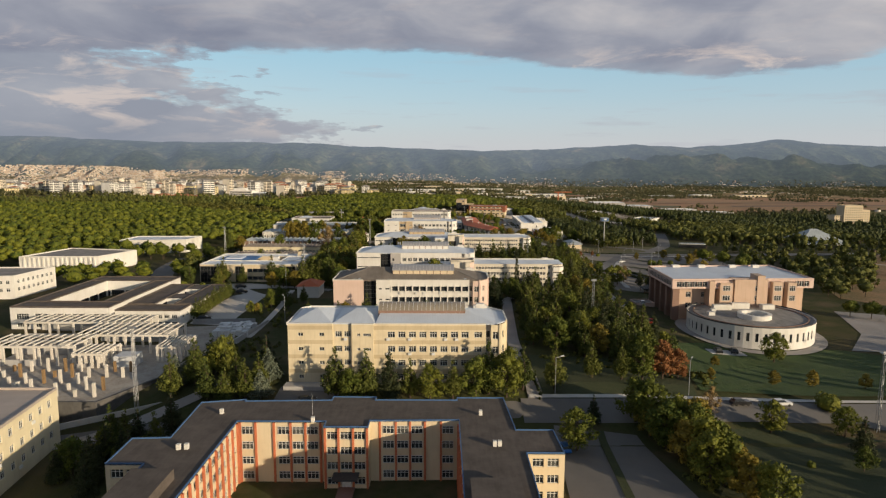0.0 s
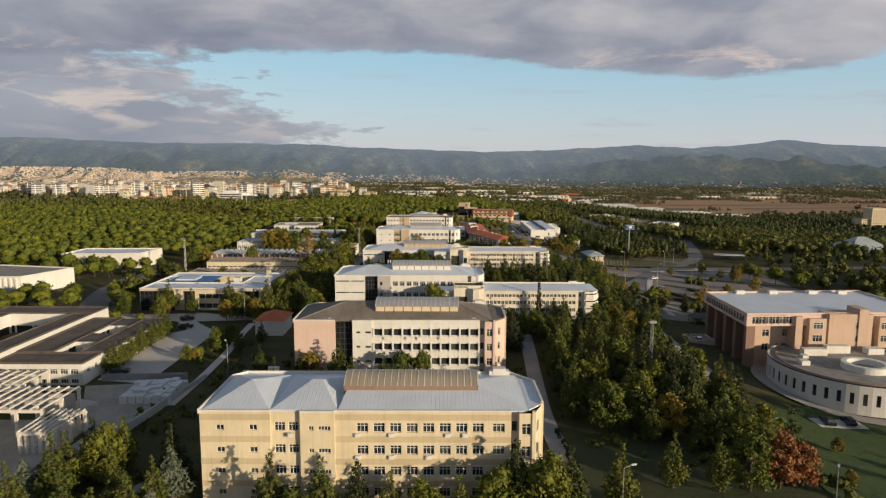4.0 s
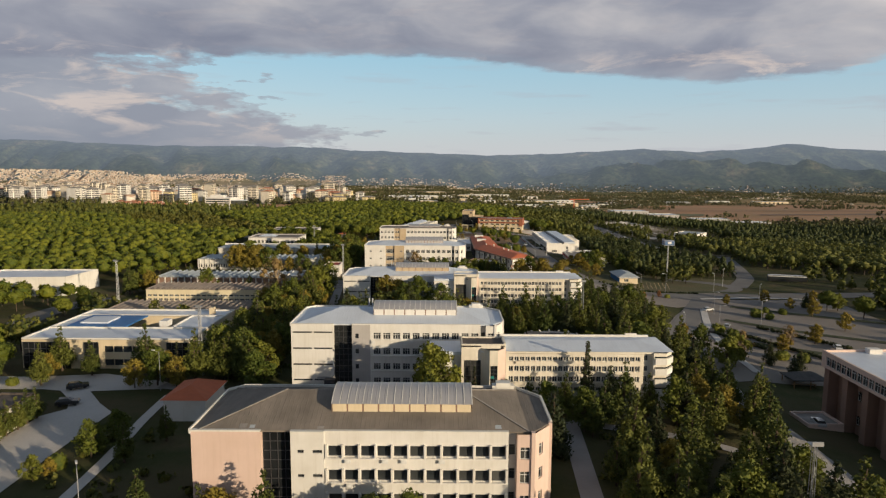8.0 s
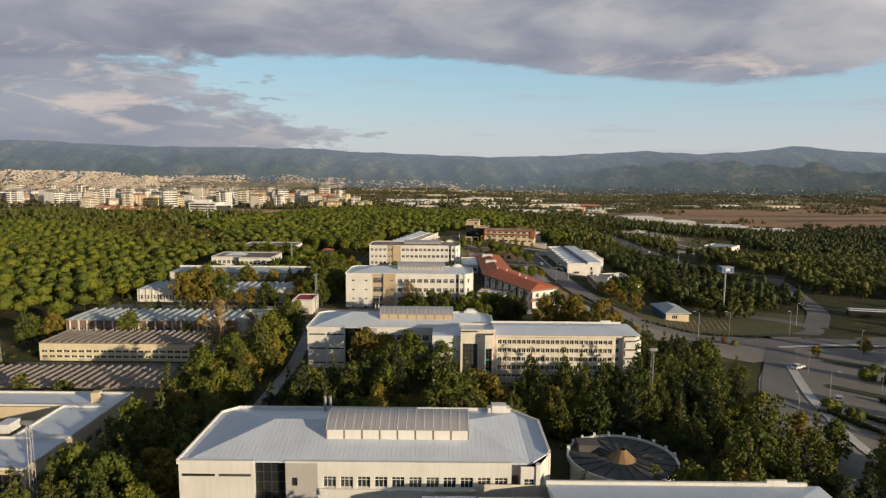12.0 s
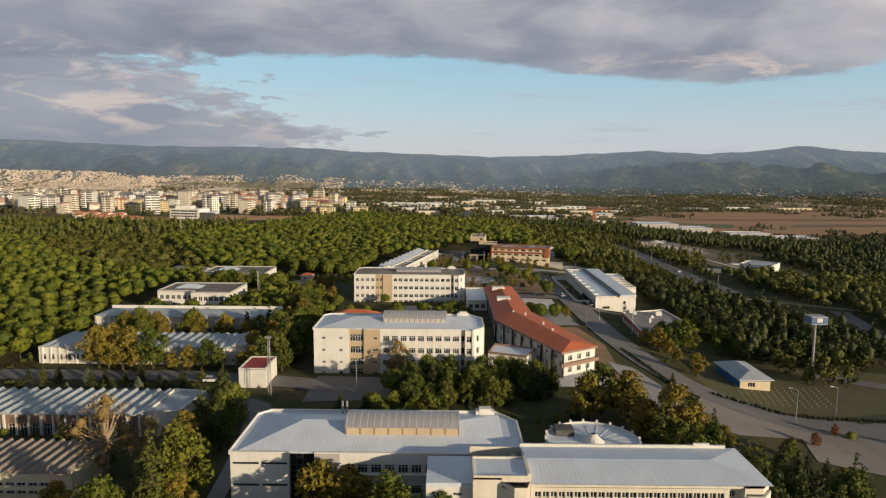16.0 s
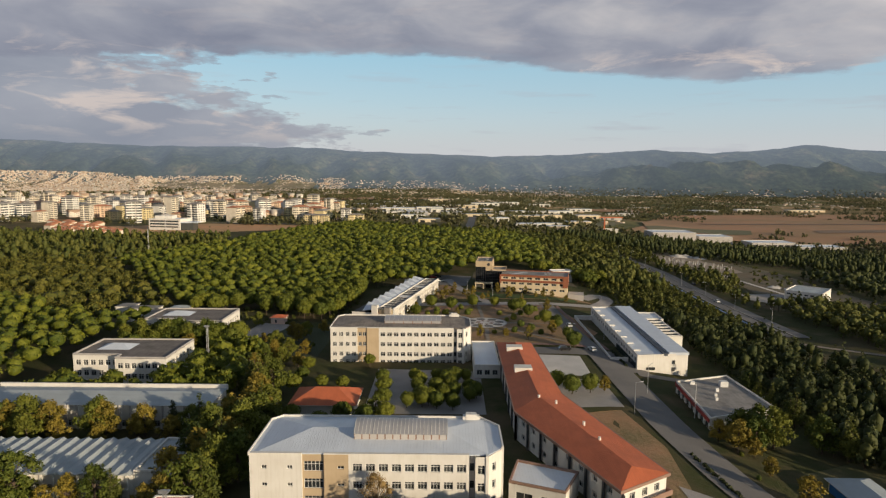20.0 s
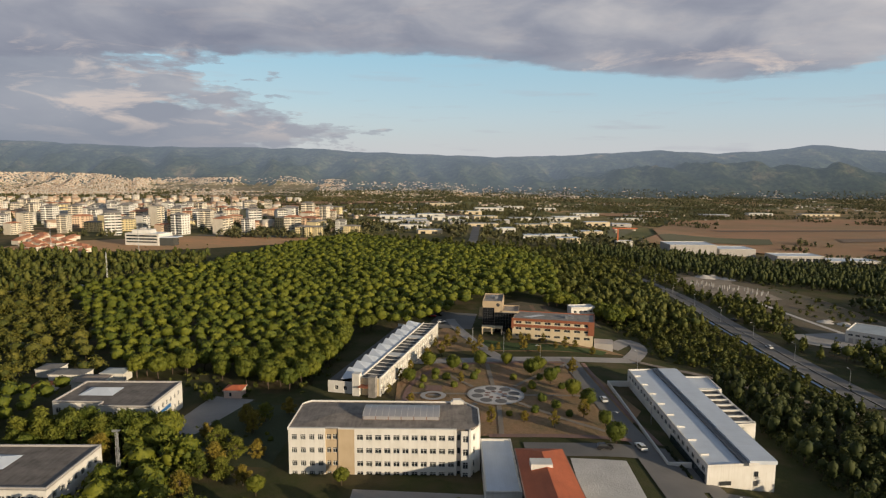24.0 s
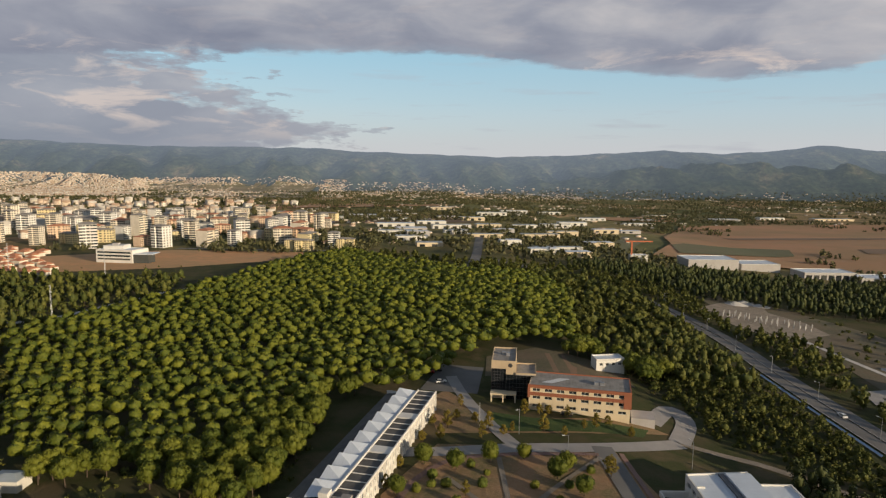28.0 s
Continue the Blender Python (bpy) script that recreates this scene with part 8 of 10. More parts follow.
def lump(rng, centres, radii, rings=4, seg=7, flat=1.0, shrink=0.8):
    """Low inner bodies that close a crown."""
    vs, fs = [], []
    for c, r in zip(centres, radii):
        k = sum(len(v) for v in vs)
        pts = []
        for i in range(rings + 1):
            th = math.pi * i / rings
            for j in range(seg):
                ph = 2 * math.pi * (j + 0.5 * (i % 2)) / seg
                rr = r * shrink * rng.uniform(0.88, 1.1)
                pts.append((c[0] + rr * math.sin(th) * math.cos(ph), c[1] + rr * math.sin(th) * math.sin(ph), c[2] + rr * math.cos(th) * flat))
        vs.append(np.array(pts))
        for i in range(rings):
            for j in range(seg):
                fs.append((k + i * seg + j, k + (i + 1) * seg + j, k + (i + 1) * seg + (j + 1) % seg, k + i * seg + (j + 1) % seg))
    return np.concatenate(vs), np.array(fs, dtype=int)


def leaf_tris(rng, centres, radii, count, size, flat=1.0, up=0.2, near=0.55, reach=0.62):
    """Sprays of foliage round a set of lumps: slim triangles, looser towards the outside."""
    centres, radii = np.asarray(centres, float), np.asarray(radii, float)
    w = radii**2
    pick = rng.choice(len(centres), count, p=w / w.sum())
    d = rng.normal(size=(count, 3))
    d[:, 2] += up
    d /= np.linalg.norm(d, axis=1)[:, None]
    pos = centres[pick] + d * (radii[pick] * (near + reach * rng.random(count) ** 0.8))[:, None] * np.array([1, 1, flat])
    nrm = d + rng.normal(size=(count, 3)) * 0.65
    nrm /= np.linalg.norm(nrm, axis=1)[:, None]
    a = np.cross(nrm, rng.normal(size=(count, 3)))
    a /= np.linalg.norm(a, axis=1)[:, None] + 1e-9
    b = np.cross(nrm, a)
    s = (size * rng.uniform(0.55, 1.4, count))[:, None]
    return np.stack([pos - a * s - b * s * 0.45, pos + a * s * 0.9 - b * s * 0.5, pos + b * s * 1.05], 1).reshape(-1, 3)


def tri_mesh(name, verts, faces):
    me = bpy.data.meshes.new(name)
    verts, faces = np.asarray(verts, dtype=np.float32), np.asarray(faces, dtype=np.int32)
    me.vertices.add(len(verts))
    me.vertices.foreach_set("co", verts.ravel())
    me.loops.add(faces.size)
    me.loops.foreach_set("vertex_index", faces.ravel())
    me.polygons.add(len(faces))
    me.polygons.foreach_set("loop_start", np.arange(0, faces.size, 3, dtype=np.int32))
    me.update(calc_edges=True)
    return me


def quad_mesh(name, verts, faces):
    me = bpy.data.meshes.new(name)
    verts = np.asarray(verts, dtype=np.float32)
    faces = np.asarray(faces, dtype=np.int32)
    me.vertices.add(len(verts))
    me.vertices.foreach_set("co", verts.ravel())
    me.loops.add(faces.size)
    me.loops.foreach_set("vertex_index", faces.ravel())
    me.polygons.add(len(faces))
    me.polygons.foreach_set("loop_start", np.arange(0, faces.size, 4, dtype=np.int32))
    me.update(calc_edges=True)
    return me


def crown_arrays(rng, kind, h, r, leaves, size, coarse=False):
    """Vertices and quads of a crown, its foot at the origin's level."""
    c, rad, flat = [], [], 0.85
    if kind == "stone":
        n = 9
        for i in range(n):
            a, q = 2 * math.pi * i / n + rng.uniform(-0.3, 0.3), r * rng.uniform(0.5, 0.66)
            c.append((q * math.cos(a), q * math.sin(a), h - r * rng.uniform(0.66, 0.86)))
            rad.append(r * rng.uniform(0.40, 0.50))
        for i in range(4):
            a = 2 * math.pi * i / 4 + 0.4
            c.append((r * 0.24 * math.cos(a), r * 0.24 * math.sin(a), h - r * rng.uniform(0.40, 0.50)))
            rad.append(r * rng.uniform(0.40, 0.50))
        for i in range(5):
            a = 2 * math.pi * i / 5
            c.append((r * 0.5 * math.cos(a), r * 0.5 * math.sin(a), h - r * rng.uniform(1.05, 1.2)))
            rad.append(r * 0.42)
        flat = 0.85
    elif kind == "pine":
        # whorls of upswept branches that shorten towards a pointed top
        tiers = 5 if coarse else 8
        for i in range(tiers):
            t = (i + 0.3) / tiers
            reach = r * (1 - t) ** 0.8 * (0.72 + 0.28 * min(1, t * 4)) * rng.uniform(0.85, 1.12)
            m = max(2, round((4 if coarse else 6) * (1 - t) + 0.5))
            for j in range(m):
                a = 2 * math.pi * (j + 0.5 * (i % 2)) / m + rng.uniform(-0.35, 0.35)
                q = reach * rng.uniform(0.42, 0.80)
                c.append((q * math.cos(a), q * math.sin(a), h * (0.16 + 0.80 * t) + rng.uniform(-0.25, 0.25) * h / tiers))
                rad.append(reach * rng.uniform(0.30, 0.46) + 0.16)
        c.append((0, 0, h * 0.95))
        rad.append(0.09 * r + 0.2)
        flat = 0.95
    elif kind == "cone":
        n = 18
        for i in range(n):
            t = (i + 0.5) / n
            a = i * 2.4
            q = r * (1 - t) * rng.uniform(0.5, 0.7)
            c.append((q * math.cos(a), q * math.sin(a), h * (0.10 + 0.86 * t)))
            rad.append(max(0.35, r * (1 - t) * 0.52 + 0.12 * r))
        flat = 0.75
    elif kind == "ball":
        for i in range(9):
            d = rng.normal(size=3)
            d /= np.linalg.norm(d)
            c.append(tuple(np.array([0, 0, h - r]) + d * r * 0.30))
            rad.append(r * rng.uniform(0.66, 0.74))
        flat = 0.95
    else:
        n = 14 if coarse else 34
        for i in range(n):
            t = (i + 0.5) / n
            a = i * 2.4 + rng.uniform(-0.5, 0.5)
            z = h * (0.19 + 0.73 * t) + rng.uniform(-0.4, 0.4)
            q = r * math.sqrt(max(0.05, 1 - (2 * t - 0.85) ** 2)) * rng.uniform(0.3, 0.95)
            c.append((q * math.cos(a), q * math.sin(a), z))
            rad.append(r * rng.uniform(0.17, 0.33))
    if coarse:
        if kind == "stone":
            mid, fill, sq = (0, 0, h - r * 0.84), 0.83, 0.80
            pc = [(r * 0.54 * math.cos(i * 1.05), r * 0.54 * math.sin(i * 1.05), h - r * 0.92) for i in range(6)] + [(0, 0, h - r * 0.60)]
            pr = [r * 0.46] * 6 + [r * 0.56]
        else:
            mid, fill, sq = np.mean(c, axis=0), 0.60 if kind in ("cone", "pine") else 0.5, {"cone": h * 0.48 / r, "pine": h * 0.40 / r}.get(kind, 0.95)
            pc, pr = c, rad
        lv = leaf_tris(rng, pc, pr, leaves, size, 0.85, 0.9 if kind == "stone" else 0.5)
        hv, hf = lump(rng, [mid], [r], *((3, 8) if leaves > 60 else (3, 6) if leaves > 10 else (2, 5)), sq, fill)
    else:
        leaves *= 5
        lv = leaf_tris(rng, c, rad, leaves, size * 0.42, flat, 0.2, *((0.84, 0.2) if kind == "ball" else (0.72, 0.36) if kind == "stone" else (0.55, 0.62)))
        hv, hf = lump(rng, c, rad, 3, 6, flat, 0.9) if kind in ("ball", "stone") else lump(rng, c[::3], rad[::3], 3, 5, flat, 0.7)
    hf = np.concatenate([hf[:, :3], hf[:, [0, 2, 3]]])
    return np.concatenate([hv, lv]), np.concatenate([hf, np.arange(3 * leaves).reshape(-1, 3) + len(hv)]), c


def trunk_mesh(rng, h, r0, limbs, top=0.72):
    m = Mesh()
    bend = rng.uniform(-0.03, 0.03, 2) * h
    mid = (bend[0], bend[1], h * 0.4)
    end = (bend[0] * 0.4, bend[1] * 0.4, h * top)
    m.tube((0, 0, -0.5), mid, r0, r0 * 0.75, 5)
    m.tube(mid, end, r0 * 0.75, r0 * 0.35, 5)
    for p in limbs:
        m.tube(mid, p, r0 * 0.45, r0 * 0.15, 3)
    return m


SPECIES = {
    # name: crown kind, height, radius, leaf count, leaf size, leaf material, label, category
    "stone_pine": ("stone", 9.0, 4.1, 480, 0.56, "leaf_stone", "dark green umbrella pine with a domed crown", "pine tree"),
    "pine": ("pine", 11.5, 3.2, 480, 0.52, "leaf_pine", "yellow-green pine with an uneven open crown", "pine tree"),
    "cedar": ("cone", 11.5, 3.0, 520, 0.5, "leaf_dark", "dark green conical cedar", "conifer tree"),
    "cypress": ("cone", 12.0, 1.5, 380, 0.4, "leaf_dark", "narrow dark green cypress", "cypress tree"),
    "broadleaf": ("round", 9.5, 4.2, 500, 0.58, "leaf_green", "green broadleaf tree with a rounded crown", "tree"),
    "golden": ("round", 8.0, 3.3, 440, 0.54, "leaf_gold", "golden autumn tree with a rounded crown", "tree"),
    "russet": ("round", 8.0, 3.0, 460, 0.48, "leaf_rust", "russet autumn tree beside the green ones", "tree"),
    "silver_fir": ("cone", 8.5, 3.0, 540, 0.46, "leaf_silver", "pale silver-green fir with layered branches", "fir tree"),
    "round_tree": ("ball", 4.8, 2.1, 420, 0.34, "leaf_stone", "clipped round-headed green tree in the park", "tree"),
    "young": ("round", 3.6, 1.1, 200, 0.26, "leaf_gold", "young yellowing tree in dry grass", "sapling"),
    "bare": ("round", 10.0, 3.6, 560, 0.24, "leaf_bare", "thinning brown tree with bare upright branches", "tree"),
    "bush": ("ball", 1.7, 1.1, 140, 0.25, "leaf_green", "low rounded green bush", "bush"),
}
TREE_BASE = {}


def tree_base(species, variant):
    key = (species, variant)
    if key not in TREE_BASE:
        kind, h, r, leaves, size, mat, label, cat = SPECIES[species]
        rng = np.random.default_rng(sum(map(ord, species)) * 10 + variant)
        v, f, c = crown_arrays(rng, kind, h, r, leaves, size)
        crown = tri_mesh("crown", v, f)
        limbs = [c[i] for i in range(0, len(c), 1 if species == "bare" else 3)] if kind != "cone" else []
        tr = trunk_mesh(rng, h, (0.034 if species == "bare" else 0.026) * h, limbs, 0.7 if kind != "cone" else 0.92).data("trunk")
        crown.materials.append(M[mat])
        tr.materials.append(M["bark_pale" if species == "bare" else "bark"])
        TREE_BASE[key] = (tr, crown)
    return TREE_BASE[key]


def plant(species, x, y, scale=1.0, variant=None, turn=None, group="", tall=1.0):
    variant = int(RNG.integers(0, 3)) if variant is None else variant
    turn = float(RNG.uniform(0, 360)) if turn is None else turn
    tr, crown = tree_base(species, variant)
    name = {"pine": "pine_tree", "stone_pine": "umbrella_pine", "broadleaf": "broadleaf_tree", "golden": "autumn_tree", "russet": "autumn_tree", "young": "young_tree", "bare": "bare_tree", "cedar": "cedar_tree"}.get(species, species)
    ob = thing(name, pose(x, y, terrain(x, y), 0, 0, turn) @ Matrix.Diagonal((scale, scale, scale * tall, 1)), SPECIES[species][6], SPECIES[species][7], group)
    if species != "bush":
        part("trunk", tr, M["bark"], ob)
    part("crown", crown, M[SPECIES[species][5]], ob)
    return ob


def inside(poly, x, y):
    hit, n = False, len(poly)
    for i in range(n):
        (x0, y0), (x1, y1) = poly[i], poly[i - 1]
        if (y0 > y) != (y1 > y) and x < (x1 - x0) * (y - y0) / (y1 - y0) + x0:
            hit = not hit
    return hit


def near_line(line, x, y, d):
    for (x0, y0), (x1, y1) in zip(line, line[1:]):
        dx, dy = x1 - x0, y1 - y0
        t = max(0, min(1, ((x - x0) * dx + (y - y0) * dy) / (dx * dx + dy * dy)))
        if math.hypot(x - x0 - t * dx, y - y0 - t * dy) < d:
            return True
    return False


KEEP_CLEAR = [  # rectangles of buildings and yards: x0, y0, x1, y1
    (-148, 556, -134, 574), (-139, 541, -126, 554), (-134, 552, -116, 562),
    (-52, 80, 22, 124), (-36, 139, 18, 164), (-43, 180.5, -24.5, 189.3), (-34, 191, 17, 214), (-34, 246, 15, 270), (3, 233, 50, 253), (-36, 324, 13, 349), (2, 314, 47, 331),
    (-38, 394, 12, 419), (-40, 488, 10, 513), (12, 394, 42, 496), (60, 490, 92, 571), (64, 444, 92, 486), (78, 398, 96, 426), (77, 184, 146, 286),
    (-103, 258, -56, 294), (-104, 330, -58, 346), (-112, 352, -52, 374), (-108, 350, -56, 366), (-116, 402, -54, 424), (-116, 436, -52, 452),
    (-53, 226, -42, 242), (-53, 386, -45, 398), (-113, 466, -80, 494), (-113, 514, -80, 537), (-113, 535, -83, 548), (-125, 130, -62, 198), (-124, 186, -75, 242),
    (-55, 315, -43, 326), (-108, 316, -60, 332), (-42, 445, -22, 461), (-77.5, 194, -64, 254), (-62, 150, -64, 152), (76, 179, 92, 188), (28, 388, 44, 406), (30, 480, 46, 504),
    (-42, 536, -2, 624), (12, 612, 80, 656), (14, 656, 76, 686), (17, 262, 40, 283), (15, 340, 38, 362), (-102, 300, -56, 316),
    (-160, 222, -148, 252), (-184, 276, -142, 312), (-104, 92, -72, 126), (-174, 338, -134, 364), (536, 858, 588, 890), (258, 454, 298, 492),
]
ROAD_LINES = [(l, w) for _, l, w, *_ in ROADS]


def blocked(x, y, pad=1.5):
    if any(a - pad < x < c + pad and b - pad < y < d + pad for a, b, c, d in KEEP_CLEAR):
        return True
    return any(near_line(l, x, y, w / 2 + pad) for l, w in ROAD_LINES)


def spots(poly, gap, seed, jitter=0.38, pad=1.5, turn=0.0):
    """Places on a loose grid inside an outline, clear of buildings and roads."""
    rng = np.random.default_rng(seed)
    xs, ys = [p[0] for p in poly], [p[1] for p in poly]
    out = []
    y, k = min(ys), 0
    while y < max(ys):
        x = min(xs) + (gap / 2 if k % 2 else 0)
        while x < max(xs):
            px, py = x + rng.uniform(-jitter, jitter) * gap, y + rng.uniform(-jitter, jitter) * gap
            if inside(poly, px, py) and not blocked(px, py, pad):
                out.append((px, py))
            x += gap
        y += gap * 0.88
        k += 1
    return out


def grove(poly, gap, seed, mix, size=(0.75, 1.15), group=""):
    """Single trees of mixed kinds over an area. mix: {species: share}."""
    names, share = list(mix), np.array(list(mix.values()), float)
    for x, y in spots(poly, gap, seed):
        plant(names[RNG.choice(len(names), p=share / share.sum())], x, y, float(RNG.uniform(*size)), group=group)


def wood(name, places, kinds, material, label, category, seed, size=(0.8, 1.2), leaves=46, trunks=True):
    """A wood of countless trees, joined into one object."""
    rng = np.random.default_rng(seed)
    forms = []
    for kind, h, r, ls in kinds:
        for _ in range(3):
            v, f, _c = crown_arrays(rng, kind, h, r, leaves, ls, True)
            if trunks:
                tm = Mesh().tube((0, 0, -0.5), (0, 0, h * 0.6), 0.2, 0.14, 4)
                tf = [t for q in tm.f[:4] for t in ((q[0], q[1], q[2]), (q[0], q[2], q[3]))]
                forms.append((np.concatenate([v, np.array(tm.v)]), np.concatenate([f, np.array(tf) + len(v)]), len(f)))
            else:
                forms.append((v, f, len(f)))
    vs, fs, ms, k = [], [], [], 0
    for x, y in places:
        v, f, crown = forms[int(rng.integers(len(forms)))]
        a, s = rng.uniform(0, 6.28), rng.uniform(*size)
        c, n = math.cos(a) * s, math.sin(a) * s
        z = hill(x, y) if y > 3400 else terrain(x, y)
        vs.append(np.stack([v[:, 0] * c - v[:, 1] * n + x, v[:, 0] * n + v[:, 1] * c + y, v[:, 2] * s * rng.uniform(0.9, 1.1) + z], 1))
        fs.append(f + k)
        ms.append((np.arange(len(f)) >= crown).astype(np.int32))
        k += len(v)
    if not vs:
        return
    me = tri_mesh(name, np.concatenate(vs), np.concatenate(fs))
    me.materials.append(M[material])
    me.materials.append(M["bark"])
    mi = np.concatenate(ms)
    if len(mi) == len(me.polygons):
        me.polygons.foreach_set("material_index", mi)
    tagged(part(name, me, M[material]), label, category, "", "stuff")
# ---- where the trees stand ----
FOREST = [(-52, 545), (-46, 565), (-43.5, 600), (-38, 629), (-12, 634), (-4, 654), (4, 672), (18, 690), (34, 702), (62, 702), (74, 790), (83, 861), (60, 905), (0, 930), (-60, 985), (-105, 1050), (-140, 1000), (-175, 800), (-215, 700), (-480, 690), (-450, 620), (-250, 330), (-225, 290), (-192, 290), (-188, 320), (-176, 332), (-132, 366), (-128, 385), (-122, 440), (-122, 500), (-118, 556), (-88, 566)]
NEAR_FOREST = [(-52, 545), (-46, 565), (-43.5, 600), (-30, 636), (-40, 640), (-64, 604), (-74, 576), (-118, 568), (-118, 556), (-88, 566)]
CONIFERS = [(-185, 810), (-222, 705), (-480, 695), (-580, 800), (-430, 900), (-300, 870), (-205, 880)]
wood("conifer_belt", spots(CONIFERS, 7.2, 14, 0.42), [("pine", 10.0, 3.2, 0.8), ("cone", 11.0, 2.8, 0.8), ("round", 7.5, 3.2, 0.8), ("round", 6.5, 3.0, 0.8)], "leaf_mix_far", "mixed conifers and yellowing trees behind the forest track", "wood", 15, (0.7, 1.15), 34)
MIX0 = [(62, 722), (88, 735), (138, 755), (141, 850), (122, 915), (95, 950), (62, 925), (83, 861), (74, 790)]
wood("mixed_wood", spots(MIX0, 7.4, 16, 0.4), [("pine", 10.0, 3.2, 1.0), ("stone", 9.0, 3.8, 0.9), ("round", 8.0, 3.2, 0.9)], "leaf_mix_far", "mixed pine wood between forest and highway", "wood", 17, (0.75, 1.1), 110)
for i, (x, y) in enumerate(spots(NEAR_FOREST, 6.2, 11, 0.30)):
    plant("stone_pine", x, y, float(RNG.uniform(0.72, 0.9)), group="umbrella pines at the forest edge", tall=1.15)
FLANK = [(-121, 564), (-169, 635), (-237, 727), (-300, 700), (-262, 640), (-205, 575), (-150, 540), (-122, 538)]
FOREST_SPOTS = [p for p in spots(FOREST, 5.7, 12, 0.28, 2.0) if not inside(NEAR_FOREST, *p) and not inside(FLANK, *p)]
wood("mixed_wood", spots(FLANK, 6.6, 121, 0.42), [("round", 8.6, 4.0, 0.5), ("round", 7.2, 3.6, 0.5), ("stone", 7.6, 3.6, 0.42), ("round", 5.5, 2.8, 0.45)], "leaf_olive_far", "dull olive broadleaf trees on the flank of the pine forest", "wood", 122, (0.65, 1.1), 150)
wood("pine_forest", [p for p in FOREST_SPOTS if p[1] < 800 and p[0] > -300], [("stone", 8.6, 2.95, 0.36), ("stone", 8.0, 2.7, 0.36)], "leaf_stone_far", "dense forest of rounded green umbrella pines", "forest", 13, (0.86, 1.16), 92, False)
wood("pine_forest", [p for p in FOREST_SPOTS if not (p[1] < 800 and p[0] > -300)], [("stone", 8.4, 2.95, 0.50)], "leaf_stone_far", "far part of the umbrella pine forest", "forest", 131, (0.86, 1.16), 34, False)
# mixed woods by the highway
MIX1 = [(94, 430), (160, 428), (134, 545), (120, 574), (102, 588), (96, 580), (93.5, 480)]
wood("mixed_wood", spots(MIX1, 5.4, 21, 0.42), [("pine", 10.0, 3.0, 0.46), ("cone", 10.5, 2.7, 0.46), ("round", 8.5, 3.2, 0.46), ("pine", 11.0, 3.2, 0.46)], "leaf_dark_far", "dark mixed pine wood beside the road", "wood", 22, (0.65, 1.05), 170)
MIX4 = [(84, 700), (88, 676), (98, 660), (118, 658), (133, 674), (136, 700), (134, 760), (88, 735), (70, 720)]
wood("mixed_wood", spots(MIX4, 5.8, 211, 0.42), [("pine", 10.5, 3.2, 0.5), ("cone", 10.5, 2.8, 0.5), ("stone", 8.5, 3.2, 0.46)], "leaf_mix_far", "tall mixed pines above the bend of the highway", "wood", 221, (0.65, 1.05), 150)
MIX2 = [(170, 470), (260, 430), (330, 480), (330, 640), (175, 636), (172, 560)]
wood("mixed_wood", spots(MIX2, 6.0, 23, 0.42), [("pine", 9.5, 3.0, 0.55), ("round", 8.0, 3.0, 0.55), ("stone", 8.0, 3.2, 0.5)], "leaf_mix_far", "mixed autumn wood beyond the highway", "wood", 24, (0.7, 1.15), 110)
MIX3 = [(160.5, 600), (169, 640), (176, 690), (196, 700), (202, 735), (196, 768), (178, 774), (170, 800), (170, 830), (185, 866), (176, 905), (150, 960), (110, 1010), (112, 1000), (146, 850), (158, 800), (163, 745)]
wood("roadside_trees", spots(MIX3, 6.5, 25, 0.42), [("round", 7.0, 2.8, 0.65), ("pine", 8.0, 2.8, 0.65)], "leaf_mix_far", "yellowing shrubs and trees along the highway", "wood", 26, (0.5, 1.1), 110)
CLEARING = [(222, 700), (262, 690), (266, 800), (248, 872), (240, 800), (216, 735)]
wood("roadside_trees", spots(CLEARING, 11.0, 251, 0.45), [("round", 4.0, 2.0, 0.5), ("ball", 2.4, 1.8, 0.5), ("ball", 1.8, 1.6, 0.5)], "leaf_mix_far", "low shrubs on the weedy ground", "shrubs", 261, (0.5, 1.1), 70)
DARK = [(190, 880), (330, 820), (560, 860), (700, 930), (700, 1010), (380, 1040), (250, 1060), (150, 1060), (110, 1040)]
wood("dark_wood", spots(DARK, 8.6, 27, 0.4), [("cone", 11.5, 3.0, 1.0), ("pine", 11.0, 3.2, 1.0)], "leaf_dark_far", "dark conifer belt in front of the warehouses", "wood", 28, (0.75, 1.15), 26)
RIGHT_FAR = [(330, 480), (400, 560), (620, 860), (560, 860), (330, 800), (270, 780), (270, 640), (330, 640)]
wood("dark_wood", spots(RIGHT_FAR, 9.5, 29, 0.4), [("pine", 11.0, 3.6, 1.1), ("cone", 11.0, 3.2, 1.1), ("stone", 9.5, 4.2, 1.1)], "leaf_dark_far", "wide dark wood beyond the campus", "wood", 30, (0.7, 1.1), 26)
RIGHT_NEAR = [(165, 300), (225, 300), (330, 440), (350, 490), (330, 470), (262, 428), (180, 440), (170, 400)]
wood("scattered_trees", spots(RIGHT_NEAR, 13.0, 31, 0.45), [("round", 8.0, 3.4, 0.9), ("pine", 9.0, 3.2, 0.9)], "leaf_mix_far", "scattered autumn trees over dry grass", "wood", 32, (0.6, 1.15), 110)
NORTH = [(-9, 945), (90, 925), (120, 1010), (60, 1010), (30, 985), (-60, 1060), (-120, 1050)]
wood("scattered_trees", spots(NORTH, 9.0, 33, 0.4), [("round", 7.0, 3.0, 1.0)], "leaf_mix_far", "trees round the road junction", "wood", 34, (0.6, 1.1), 70)
